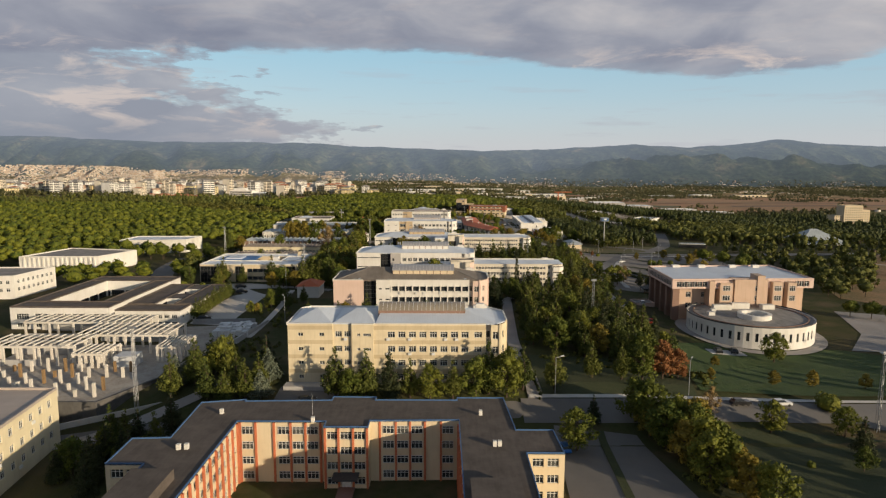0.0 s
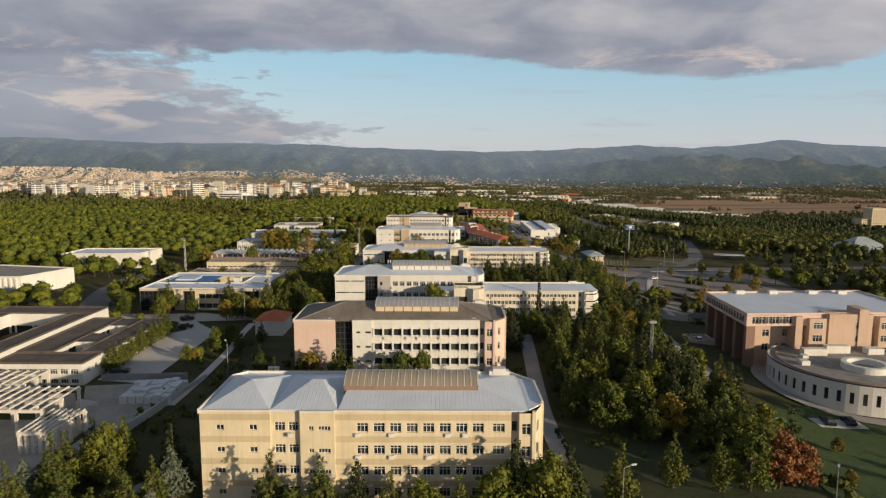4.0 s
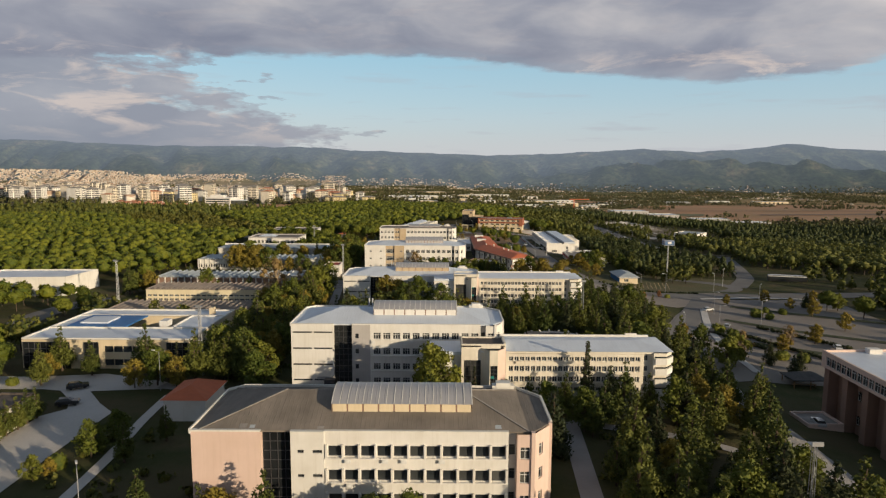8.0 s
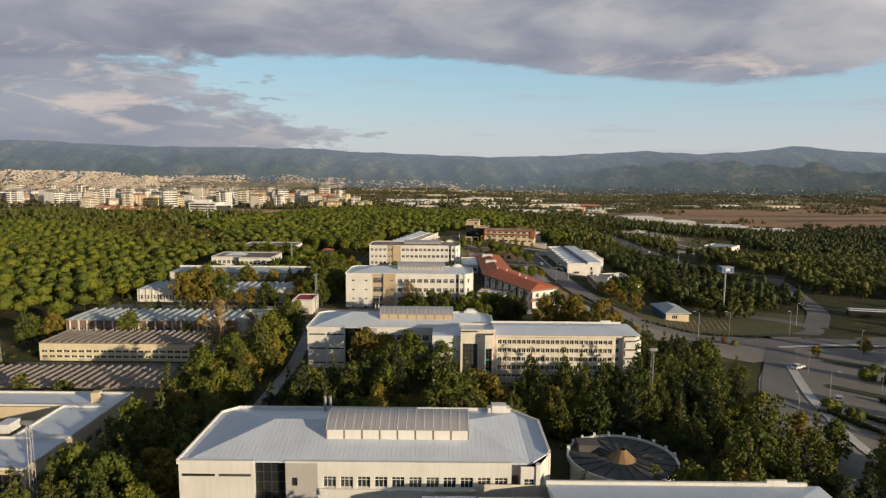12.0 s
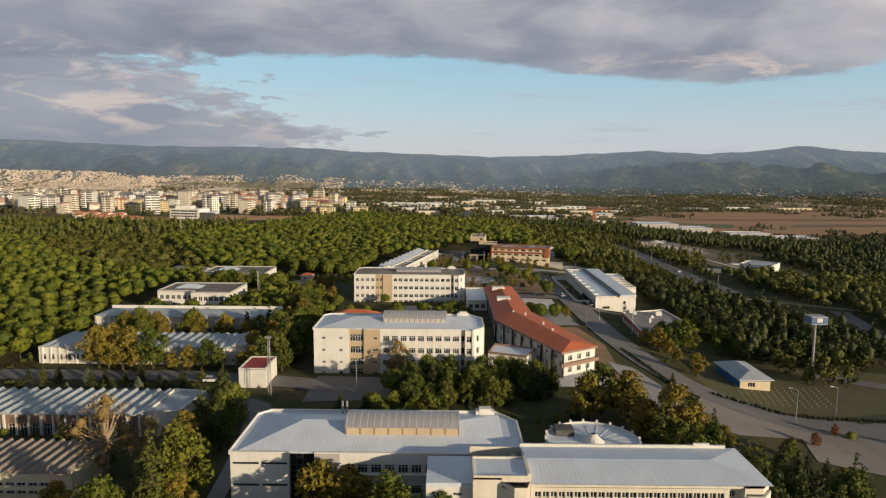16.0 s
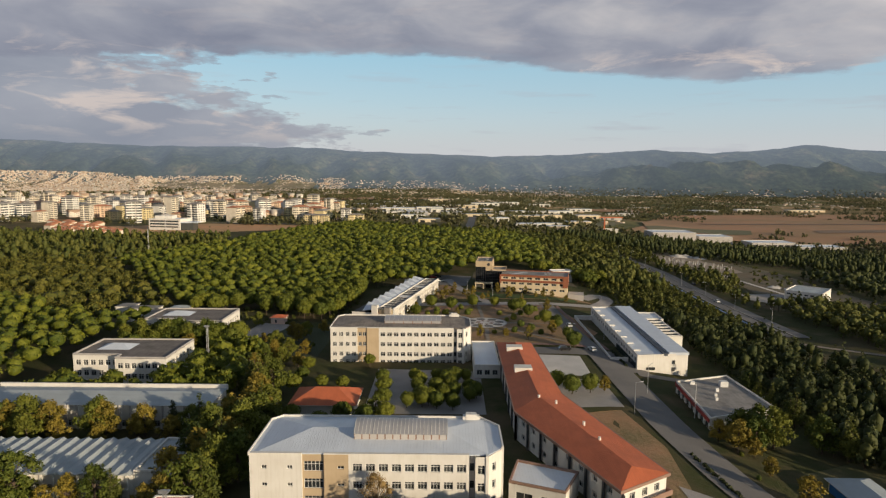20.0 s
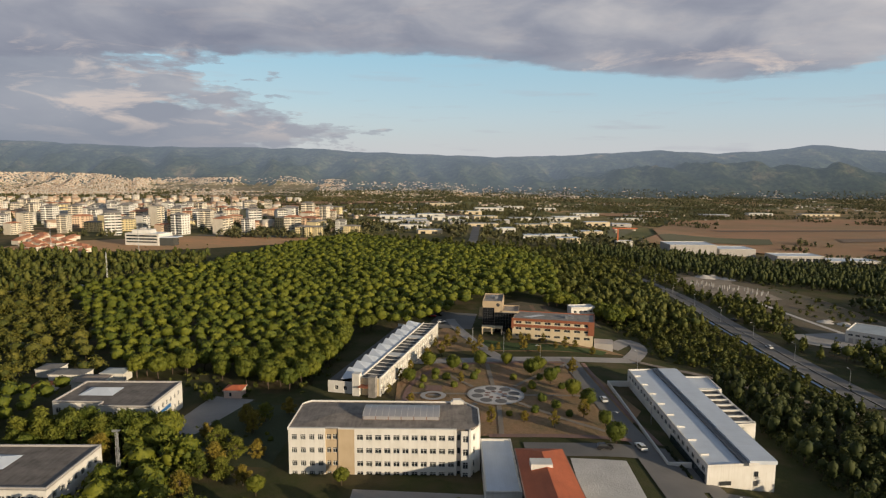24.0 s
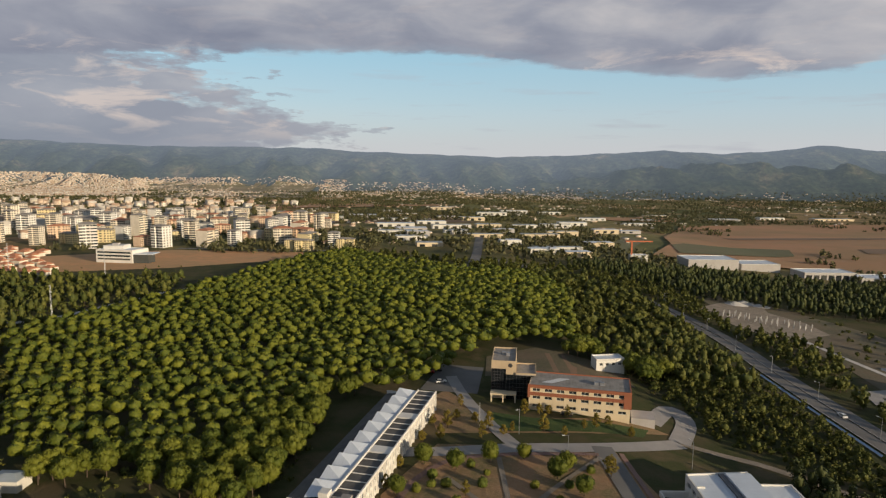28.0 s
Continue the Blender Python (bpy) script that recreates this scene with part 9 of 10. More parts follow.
# trees of the plain, thinning with distance
def plain_trees():
    rng = np.random.default_rng(35)
    out = []
    while len(out) < 22000:
        y = 1050 + 3050 * rng.random() ** 1.05
        x = rng.uniform(-0.72, 0.72) * (y - 40)
        n = noise.noise(Vector((x * 0.0042, y * 0.0030, 5.0))) + 0.6 * noise.noise(Vector((x * 0.014, y * 0.010, 9.0)))
        if x < -60 and y < 1650:
            n -= 0.08
        elif x < -0.2 * y and y > 2900:
            n -= 0.2
        elif y > 1900:
            n += 0.14
        if inside(BIG_FIELD, x, y):
            n -= 0.5
        if n > 0.0 and not blocked(x, y, 4) and (y < 3400 or hill(x, y) < -34):
            out.append((x, y))
    wood("plain_trees", out, [("round", 5.6, 2.9, 1.3), ("round", 7.5, 3.6, 1.6)], "leaf_plain_far", "dark clumps of trees across the plain", "wood", 36, (0.6, 1.45), 9, False)


plain_trees()
# campus trees
WOOD_R = [(20, 166), (40, 161), (48, 152), (58, 152), (64, 190), (64, 232), (64, 300), (72, 322), (78, 344), (50, 345), (48, 312), (14, 312), (16, 286), (18, 255), (17, 215), (19, 180)]
grove(WOOD_R, 6.1, 41, {"pine": 7, "cedar": 1.6, "broadleaf": 1.6, "golden": 0.7}, (0.72, 1.12), "campus wood")
grove([(39, 345), (52, 340), (52, 356), (40, 364)], 5.6, 42, {"broadleaf": 3, "golden": 2.4, "pine": 1}, (0.65, 0.95), "campus wood")
grove([(52, 340), (76, 330), (84, 350), (74, 357), (60, 364), (53, 366)], 7.0, 421, {"broadleaf": 2, "golden": 2.0, "bush": 3, "cedar": 1}, (0.35, 0.62), "small trees beside the junction")
grove([(-8, 216), (16, 216), (14, 240), (-6, 244)], 6.5, 43, {"pine": 3, "broadleaf": 2}, (0.7, 1.0))
grove([(-33, 274), (14, 274), (10, 309), (-24, 309), (-33, 300)], 7.2, 44, {"pine": 4, "broadleaf": 3, "golden": 3.0, "cedar": 0.6}, (0.9, 1.2), "trees between the white blocks")
grove([(-57, 248), (-37, 246), (-37, 330), (-57, 330)], 5.4, 45, {"pine": 5, "broadleaf": 3, "golden": 1.8, "cedar": 0.5}, (0.8, 1.15), "trees beside the white block")
wood("scattered_trees", spots([(-57, 296), (-104, 296), (-104, 254), (-110, 254), (-112, 318), (-57, 330)], 7.5, 46), [("round", 8.0, 3.3, 0.55), ("round", 9.0, 4.0, 0.6), ("pine", 8.5, 3.2, 0.55)], "leaf_mix_far", "autumn trees behind the courtyard building", "wood", 461, (0.7, 1.05), 220)
grove([(-120, 316), (-56, 316), (-56, 330), (-120, 332)], 15.0, 47, {"golden": 3, "broadleaf": 2, "bare": 0.8}, (0.7, 1.0))
grove([(-57, 398), (-42, 400), (-42, 440), (-50, 470), (-54, 470)], 5.6, 48, {"pine": 4, "broadleaf": 3, "golden": 2.5}, (0.85, 1.2), "trees beside the long sheds")
grove([(-40, 422), (-14, 424), (-14, 446), (-36, 452), (-46, 440)], 5.8, 49, {"stone_pine": 3, "broadleaf": 2}, (0.55, 0.72), "trees in the court")
grove([(-12, 452), (9, 452), (9, 474), (-12, 474)], 5.0, 50, {"round_tree": 1}, (0.95, 1.2), "round-headed trees in the court")
grove([(-13, 374), (10, 374), (26, 384), (26, 396), (-13, 397)], 4.1, 51, {"pine": 3, "broadleaf": 3, "cedar": 1.2, "stone_pine": 1.5}, (0.58, 0.86), "trees before the white block")
grove([(-113, 424), (-56, 424), (-56, 435), (-113, 435)], 9.0, 52, {"golden": 3, "broadleaf": 2, "cedar": 0.6}, (0.7, 0.95), "autumn trees between the sheds")
grove([(-84, 374.5), (-52, 374.5), (-52, 379), (-84, 379)], 4.6, 54, {"pine": 2, "cedar": 2}, (0.4, 0.6), "small conifers by the lane")
wood("scattered_trees", spots([(-113, 452), (-60, 456), (-60, 500), (-78, 500), (-78, 470), (-113, 464)], 6.2, 55), [("stone", 8.0, 4.0, 0.58), ("stone", 7.4, 3.6, 0.58), ("round", 8.0, 3.6, 0.58)], "leaf_stone_far", "umbrella pines and autumn trees behind the long hall", "wood", 551, (0.8, 1.1), 220)
grove([(-113, 496), (-84, 496), (-84, 513), (-113, 513)], 5.8, 56, {"stone_pine": 1, "broadleaf": 3, "golden": 1}, (0.75, 1.05))
grove([(-82, 196), (-77, 196), (-76, 240), (-84, 240)], 4.6, 58, {"pine": 3, "broadleaf": 1}, (0.45, 0.7), "row of pines along the low building")
wood("pine_grove", spots([(-150, 246), (-108, 246), (-108, 276), (-142, 276), (-142, 312), (-112, 312), (-120, 340), (-180, 340), (-190, 312)], 8.4, 59), [("stone", 9.0, 4.1, 0.6), ("stone", 8.4, 3.8, 0.6), ("round", 8.6, 3.6, 0.6)], "leaf_stone_far", "umbrella pines and autumn trees by the white hall", "wood", 591, (0.7, 0.95), 200)
grove([(-62, 138), (-38, 134), (-37, 152), (-56, 158)], 4.4, 60, {"pine": 4, "silver_fir": 1.2, "cedar": 1, "broadleaf": 1}, (0.65, 1.0), "conifers by the building site")
grove([(-68, 108), (-52, 104), (-52, 130), (-62, 132)], 4.4, 61, {"cedar": 2, "pine": 3, "broadleaf": 2}, (0.5, 0.85))
grove([(44, 106), (53, 104), (58, 132), (46, 134)], 4.4, 62, {"broadleaf": 4, "golden": 2.4}, (0.75, 1.1), "yellowing trees along the car park")
grove([(68, 380), (78, 432), (70, 446), (66, 430), (62, 424)], 9.0, 64, {"golden": 1.8, "bush": 3}, (0.5, 0.9))
grove([(92, 446), (97, 446), (97, 484), (93, 488)], 6.0, 65, {"pine": 2, "broadleaf": 1}, (0.6, 0.9))
wood("scattered_trees", spots([(70, 620), (118, 590), (132, 560), (134, 600), (118, 650), (96, 690), (78, 690)], 8.0, 69), [("round", 8.0, 3.3, 0.55), ("round", 9.0, 4.0, 0.6), ("pine", 8.5, 3.2, 0.55)], "leaf_mix_far", "scrub and small trees beside the highway", "wood", 691, (0.35, 0.75), 220)
grove([(52, 664), (80, 664), (88, 690), (64, 712), (54, 700)], 7.0, 70, {"stone_pine": 1}, (0.8, 1.0))
# single trees that stand out
for sp, x, y, s in (
    ("pine", -23, 138, 1.05), ("broadleaf", -19.5, 136.5, 0.8), ("pine", -16, 137.5, 1.05), ("cedar", -11, 138, 1.0), ("pine", -6.5, 138.5, 0.8), ("broadleaf", -2, 137.5, 0.85), ("pine", 3, 138, 0.8), ("broadleaf", 8, 138.5, 1.0), ("pine", 11, 140, 1.1), ("broadleaf", 15, 139, 1.15), ("pine", 19, 142, 0.9), ("bush", -12, 131, 1.4),
    ("silver_fir", -39.5, 145, 1.0), ("golden", -28.5, 192, 0.95), ("pine", -31, 192.3, 0.7), ("pine", -22, 190.5, 0.95), ("pine", -19, 188, 0.7), ("broadleaf", -8, 189, 0.9), ("broadleaf", -4, 190, 0.84), ("pine", -12, 188, 0.75),
    ("broadleaf", -1.5, 236, 1.4), ("golden", 1.5, 237.5, 0.9), ("cypress", 6.5, 237, 0.75), ("cypress", 28.3, 235, 1.25), ("cedar", 36, 234.5, 0.8), ("pine", 24, 234, 0.75),
    ("bare", -51, 340, 1.15), ("golden", -60, 326, 0.9), ("golden", -95, 402, 1.5), ("golden", -88, 401, 1.35), ("bare", -12.5, 397, 1.05), ("golden", -14.5, 398, 0.6),
    ("broadleaf", 22, 389, 0.8), ("cedar", 58, 392, 0.45),
    ("russet", 53.3, 149.5, 1.2), ("russet", 57.4, 150.5, 0.95), ("broadleaf", 27, 121, 0.95), ("broadleaf", 84, 128, 0.7), ("cedar", 118, 140, 0.75), ("cedar", 124, 143, 0.7), ("broadleaf", 48, 148, 0.95),
    ("golden", 66, 152, 0.4), ("golden", 82, 153, 0.5), ("golden", 92, 154, 0.55), ("golden", 104, 152, 0.5), ("golden", 74, 168, 0.4),
    ("stone_pine", 149, 228, 0.7), ("stone_pine", 154, 224, 0.75), ("stone_pine", 158, 219, 0.7), ("stone_pine", 146, 352, 0.9),
    ("broadleaf", -62.2, 207, 0.42), ("golden", -60.6, 208.5, 0.38), ("bush", -61, 211, 1.6), ("broadleaf", -55.9, 220.5, 0.6), ("pine", -41.2, 197, 0.65), ("pine", -36.2, 190, 0.6), ("pine", -39, 192, 0.55),
    ("stone_pine", -103, 258.5, 0.8), ("pine", -88.6, 258.6, 0.95), ("pine", -69, 258.8, 1.0), ("cypress", -59.4, 253.5, 0.75), ("bush", -104.5, 249, 1.9), ("bush", -101.5, 249.5, 1.6), ("bush", -93.4, 248.6, 1.3), ("stone_pine", -119.8, 312, 0.6),
    ("golden", 66, 440, 0.75), ("broadleaf", 72, 442, 0.9), ("broadleaf", 78, 446, 0.95), ("golden", 72, 434, 0.6),
    ("round_tree", 31.4, 469.5, 1.25), ("round_tree", 35, 464.5, 1.35), ("round_tree", 40.5, 466, 1.3), ("golden", 45, 468, 0.6),
    ("golden", -56, 492, 0.5), ("bush", -66, 520, 1.4), ("stone_pine", -62, 470, 0.8), ("stone_pine", -68, 474, 0.85), ("golden", -60, 482, 0.8),
):
    plant(sp, x, y, s)
for x, y in ((-7.6, 578), (1.6, 575), (11.6, 580), (21.5, 582), (29.5, 570), (35, 561), (40, 548), (43, 538), (45, 524), (45, 512), (-14, 560), (33, 575)):
    plant("round_tree", x, y, float(RNG.uniform(1.1, 1.45)), group="round trees of the park")

for k, (x, y) in enumerate(((-1.1, 565.1), (1.6, 556.6), (-9.5, 555.5), (-8.9, 562.3), (8.6, 565.7), (22.5, 565.3), (24.8, 552.4), (39.5, 574.3), (29.6, 543.9), (31.9, 565.5), (10.2, 572.1), (5.9, 577.1), (-4.9, 570.2), (-5.1, 565), (18, 531), (26, 534), (33, 538), (36, 531), (6, 530), (-3, 534), (28, 556), (38, 556))):
    plant("bush", x, y, (1.5, 1.25, 1.0, 1.35)[k % 4], group="clipped bushes of the park", tall=1.15)
for k, (x, y) in enumerate(((-14.6, 576.4), (-17.2, 562.9), (-19.9, 548.8), (-9, 594), (-3.2, 594.2), (3.6, 623.8), (8.3, 609.6), (12.5, 603.7), (9.9, 596.8), (17, 599.3), (19.9, 601.7), (30.2, 602), (34.1, 616.8), (40, 614.4), (36.4, 598.8), (58.7, 602.8), (25.7, 616.5), (30.8, 616.7), (45.1, 577.7), (44.6, 572), (48, 606), (53, 610), (44, 605), (-1, 604), (2, 612), (-6, 606), (8, 527), (22, 526), (30, 522), (4, 560), (-12, 540), (40, 530), (12, 524))):
    plant("young" if k % 3 else "golden", x, y, (1.5, 1.2, 1.0, 1.7)[k % 4] if k % 3 else 0.45, group="young yellowing trees of the park")
for x, y, k in ((-20.5, 443, 0.55), (-26.2, 443.5, 0.6), (-24.9, 488, 0.5), (-19.2, 471.2, 0.55), (-18, 463, 0.6), (-17.3, 454, 0.6), (-46.5, 440.5, 0.6), (-46.1, 450.7, 0.62), (-43.6, 464, 0.6), (-43, 473, 0.55), (-43.2, 482.6, 0.55), (-30, 466, 0.5), (-36, 467, 0.5)):
    plant("stone_pine", x, y, k, group="small round pines round the tiled house")

# low shrubs and weeds that cover the ground between the trees
SCRUB = [[(-60, 128), (20, 165), (64, 146), (66, 345), (58, 372), (-50, 372), (-57, 250), (-60, 200)], [(-120, 296), (-56, 296), (-50, 400), (-56, 520), (-120, 520)], [(44, 106), (60, 104), (60, 134), (46, 134)], [(-68, 104), (-52, 104), (-52, 132), (-68, 132)], [(96, 430), (140, 430), (134, 560), (134, 700), (84, 700), (76, 630), (112, 600), (96, 560)], [(-122, 540), (-48, 546), (-30, 630), (-60, 600)]]
scrub_places = [p for k, poly in enumerate(SCRUB) for p in spots(poly, 4.3, 80 + k, 0.45, 1.0) if noise.noise(Vector((p[0] * 0.06, p[1] * 0.06, 1.0))) > -0.22]
wood("undergrowth", scrub_places, [("ball", 1.5, 1.3, 0.42), ("ball", 2.3, 1.6, 0.5), ("ball", 1.1, 1.5, 0.42)], "leaf_mix_far", "low shrubs and weeds between the trees", "shrubs", 81, (0.5, 1.15), 24, False)

# the dense row of small conifers along the low building, and the belts that hide the sheds
for k in range(13):
    plant("pine", -76.6 + 0.35 * float(RNG.uniform(-1, 1)), 199 + 2.6 * k, float(RNG.uniform(0.5, 0.66)), group="row of pines along the low building")
for k in range(9):
    plant("cedar" if k % 3 else "silver_fir", -106 + 5.6 * k, 377.5 + float(RNG.uniform(-0.6, 0.6)), float(RNG.uniform(0.5, 0.75)), group="small conifers by the lane")
grove([(-60, 200), (-36, 216), (-36, 246), (-58, 246)], 8.5, 91, {"pine": 2, "broadleaf": 2, "bush": 4}, (0.4, 0.7), "trees beside the footpath")
grove([(-102, 246), (-62, 246), (-58, 258), (-102, 258)], 9.0, 92, {"pine": 3, "broadleaf": 2, "golden": 1}, (0.7, 1.0), "trees before the courtyard building")
grove([(-118, 346), (-56, 350), (-46, 378), (-56, 384), (-56, 352), (-118, 350)], 5.6, 93, {"golden": 2, "broadleaf": 3, "pine": 2}, (0.75, 1.1), "trees round the saw-tooth shed")
wood("pine_grove", spots([(-124, 366), (-113, 366), (-113, 450), (-124, 450)], 7.0, 94), [("stone", 9.0, 4.1, 0.6), ("stone", 8.4, 3.8, 0.6), ("round", 8.6, 3.6, 0.6)], "leaf_stone_far", "umbrella pines beside the long sheds", "wood", 941, (0.8, 1.0), 200)
grove([(44, 352), (58, 350), (60, 362), (50, 372)], 6.6, 95, {"broadleaf": 3, "golden": 2, "cedar": 1, "pine": 1}, (0.55, 0.85), "trees by the campus road")
grove([(-60, 486), (-44, 486), (-44, 545), (-60, 520)], 7.0, 97, {"broadleaf": 2, "golden": 2, "bush": 2}, (0.6, 0.9), "trees beside the end block")

grove([(66, 112), (120, 106), (130, 122), (70, 128)], 11.0, 98, {"broadleaf": 3, "cedar": 2, "bush": 2}, (0.7, 1.0), "trees on the rough slope")
wood("pine_grove", spots([(160, 250), (178, 262), (230, 330), (200, 350), (165, 300)], 8.0, 102), [("stone", 9.0, 4.1, 0.6), ("stone", 8.4, 3.8, 0.6), ("round", 8.6, 3.6, 0.6)], "leaf_mix_far", "umbrella pines and autumn trees on the dry meadow", "wood", 1021, (0.7, 1.0), 200)

for k in range(6):
    plant(("golden", "golden", "broadleaf", "pine")[k % 4], -75 + 4.6 * k + float(RNG.uniform(-0.9, 0.9)), 402.0 + float(RNG.uniform(-0.5, 0.5)), float(RNG.uniform(0.6, 0.9)), group="autumn trees before the shed")
for k in range(5):
    plant("golden" if k % 2 else "broadleaf", -104 + 11 * k, 433.5, float(RNG.uniform(0.85, 1.1)), group="autumn trees between the sheds")

for x, y, k in ((41.5, 131, 1.0), (43, 126.5, 0.95), (44.8, 122, 1.05), (46.5, 117.5, 1.0), (48.5, 112.5, 1.1), (50, 107.5, 1.0), (51.5, 102, 1.05), (53, 97, 1.0), (46, 127, 0.8), (49, 119, 0.85)):
    plant("broadleaf" if int(y) % 3 else "golden", x, y, k, group="yellowing trees along the car park")
for x, y, k in ((-57, 100, 0.7), (-60, 106, 0.8), (-65, 123, 0.75), (-62, 116, 0.7), (-56, 112, 0.75), (-58, 120, 0.8), (-54, 126, 0.85), (-67, 108, 0.5)):
    plant("pine" if int(y) % 2 else "cedar", x, y, k, group="dark conifers below the building site")

# tall trees that crowd round the lanes and wings
for sp, x, y, k in (
    ("bare", -61, 342, 1.55), ("golden", -50, 350, 1.1), ("golden", -46, 340, 1.3), ("pine", -44, 352, 1.1), ("broadleaf", -43.5, 333, 1.35), ("pine", -46, 328, 1.3), ("pine", -50, 358, 0.95), ("broadleaf", -45, 362, 1.05), ("golden", -49, 366, 0.9), ("pine", -72, 348, 0.75),
    ("pine", -43, 322, 1.2), ("broadleaf", -49, 318, 1.2), ("golden", -44, 312, 1.1), ("broadleaf", -52, 308, 1.15), ("pine", -42, 303, 1.1),
    ("golden", -19, 325, 1.45), ("golden", -14.5, 325, 1.3), ("broadleaf", -8, 319, 1.25), ("broadleaf", -1, 318, 1.1), ("broadleaf", -12, 313, 1.2),
    ("golden", 31, 368, 1.4), ("broadleaf", 35, 372, 1.25), ("golden", 40, 369, 1.45), ("golden", 46, 357, 1.6), ("golden", 51, 360, 1.1), ("cypress", 53, 366, 0.55), ("bush", 56, 357, 1.8), ("golden", 42, 361, 1.0),
    ("golden", -92, 401.5, 1.5), ("golden", -86, 401, 1.55), ("broadleaf", -80, 401.5, 1.2),
    ("pine", 17, 233.5, 0.7), ("broadleaf", 20, 231, 0.8), ("cedar", 32, 232, 0.95), ("pine", 39.5, 232, 0.8), ("broadleaf", 44, 229, 1.0), ("golden", 50, 236, 1.0), ("pine", 30, 228, 0.8), ("broadleaf", 26, 226, 0.85), ("golden", 53, 230, 1.05),
    ("broadleaf", -46, 258, 1.15), ("golden", -41, 262, 0.9), ("pine", -44, 252, 1.1), ("broadleaf", -53, 262, 1.1), ("golden", -57, 247, 0.9), ("broadleaf", -40, 268, 1.0), ("broadleaf", -62, 249, 0.9), ("golden", -66, 247, 0.85),
):
    plant(sp, x, y, k, group="tall trees round the white blocks")
grove([(-24, 360), (8, 358), (10, 372), (-14, 374), (-24, 370)], 5.0, 104, {"stone_pine": 2, "broadleaf": 2, "cedar": 1.0}, (0.42, 0.62), "trees before the white block")
grove([(14, 299), (48, 301), (47, 313), (14, 313)], 6.4, 103, {"broadleaf": 3, "pine": 1.5, "golden": 2}, (0.4, 0.62), "trees before the long wing")
wood("mixed_wood", spots([(103, 409), (123, 404), (129, 434), (100, 436)], 5.6, 105, 0.4), [("pine", 9.0, 3.0, 0.55), ("round", 8.0, 3.0, 0.55)], "leaf_mix_far", "mixed pine trees beside the grass plot", "wood", 106, (0.7, 1.0), 160)

# belts that crowd the sheds, the lecture buildings and the bank by the highway
for k in range(11):
    plant(("cedar", "pine", "cedar", "silver_fir")[k % 4], -108 + 5.0 * k + float(RNG.uniform(-1.2, 1.2)), 391 + float(RNG.uniform(-0.8, 0.8)), float(RNG.uniform(0.28, 0.5)), group="small conifers before the shed")
for k in range(9):
    plant("broadleaf", -111 + 3.6 * k + float(RNG.uniform(-0.6, 0.6)), 503 + 4.5 * (k % 2) + float(RNG.uniform(-0.8, 0.8)), float(RNG.uniform(0.95, 1.2)), group="broad trees between the lecture buildings")
for sp, x, y, k in (
    ("stone_pine", -79, 503, 1.1), ("stone_pine", -74, 507, 1.15), ("stone_pine", -80, 509, 1.0), ("stone_pine", -73, 500, 1.05), ("golden", -66, 513, 0.55), ("broadleaf", -76, 540, 0.6),
    ("golden", -54, 408, 1.2), ("golden", -50, 414, 1.35), ("pine", -46, 408, 1.1), ("golden", -47, 421, 1.3), ("broadleaf", -52, 424, 1.2), ("broadleaf", -46, 430, 1.2), ("golden", -51, 434, 1.3), ("broadleaf", -45, 438, 1.0), ("golden", -49, 443, 1.2), ("pine", -54, 417, 1.0), ("pine", -50, 403, 0.8),
    ("broadleaf", -98, 433, 1.05), ("golden", -103, 433, 1.1), ("golden", -80, 433, 1.15), ("cedar", -64, 433, 0.85),
    ("russet", 81.3, 368, 0.4), ("russet", 89.8, 375, 0.38), ("bush", 93, 374, 1.2), ("broadleaf", 80, 441, 1.1), ("broadleaf", 74, 438, 1.0), ("golden", 69, 436, 1.0), ("broadleaf", 92, 441, 1.0), ("pine", 96, 437, 1.0),
    ("stone_pine", 80, 678, 1.1), ("stone_pine", 84, 672, 1.15), ("stone_pine", 88, 678, 1.05), ("stone_pine", 86, 666, 1.0), ("stone_pine", 92, 673, 1.1), ("stone_pine", 82, 665, 1.0),
    ("broadleaf", 50, 158, 0.8), ("pine", 26.2, 142, 0.95), ("pine", 36.2, 148.5, 0.8), ("pine", 42.9, 147.5, 0.82), ("cedar", 32.5, 131, 0.55), ("broadleaf", 43.2, 129, 1.15), ("bare", 57.8, 133, 0.7), ("broadleaf", 69, 128.6, 0.75), ("broadleaf", 95, 177.5, 0.95), ("bush", 86, 137.8, 2.6), ("cedar", 97, 128, 0.55), ("broadleaf", 78, 113, 0.5),
):
    plant(sp, x, y, k, group="trees of the campus belts")
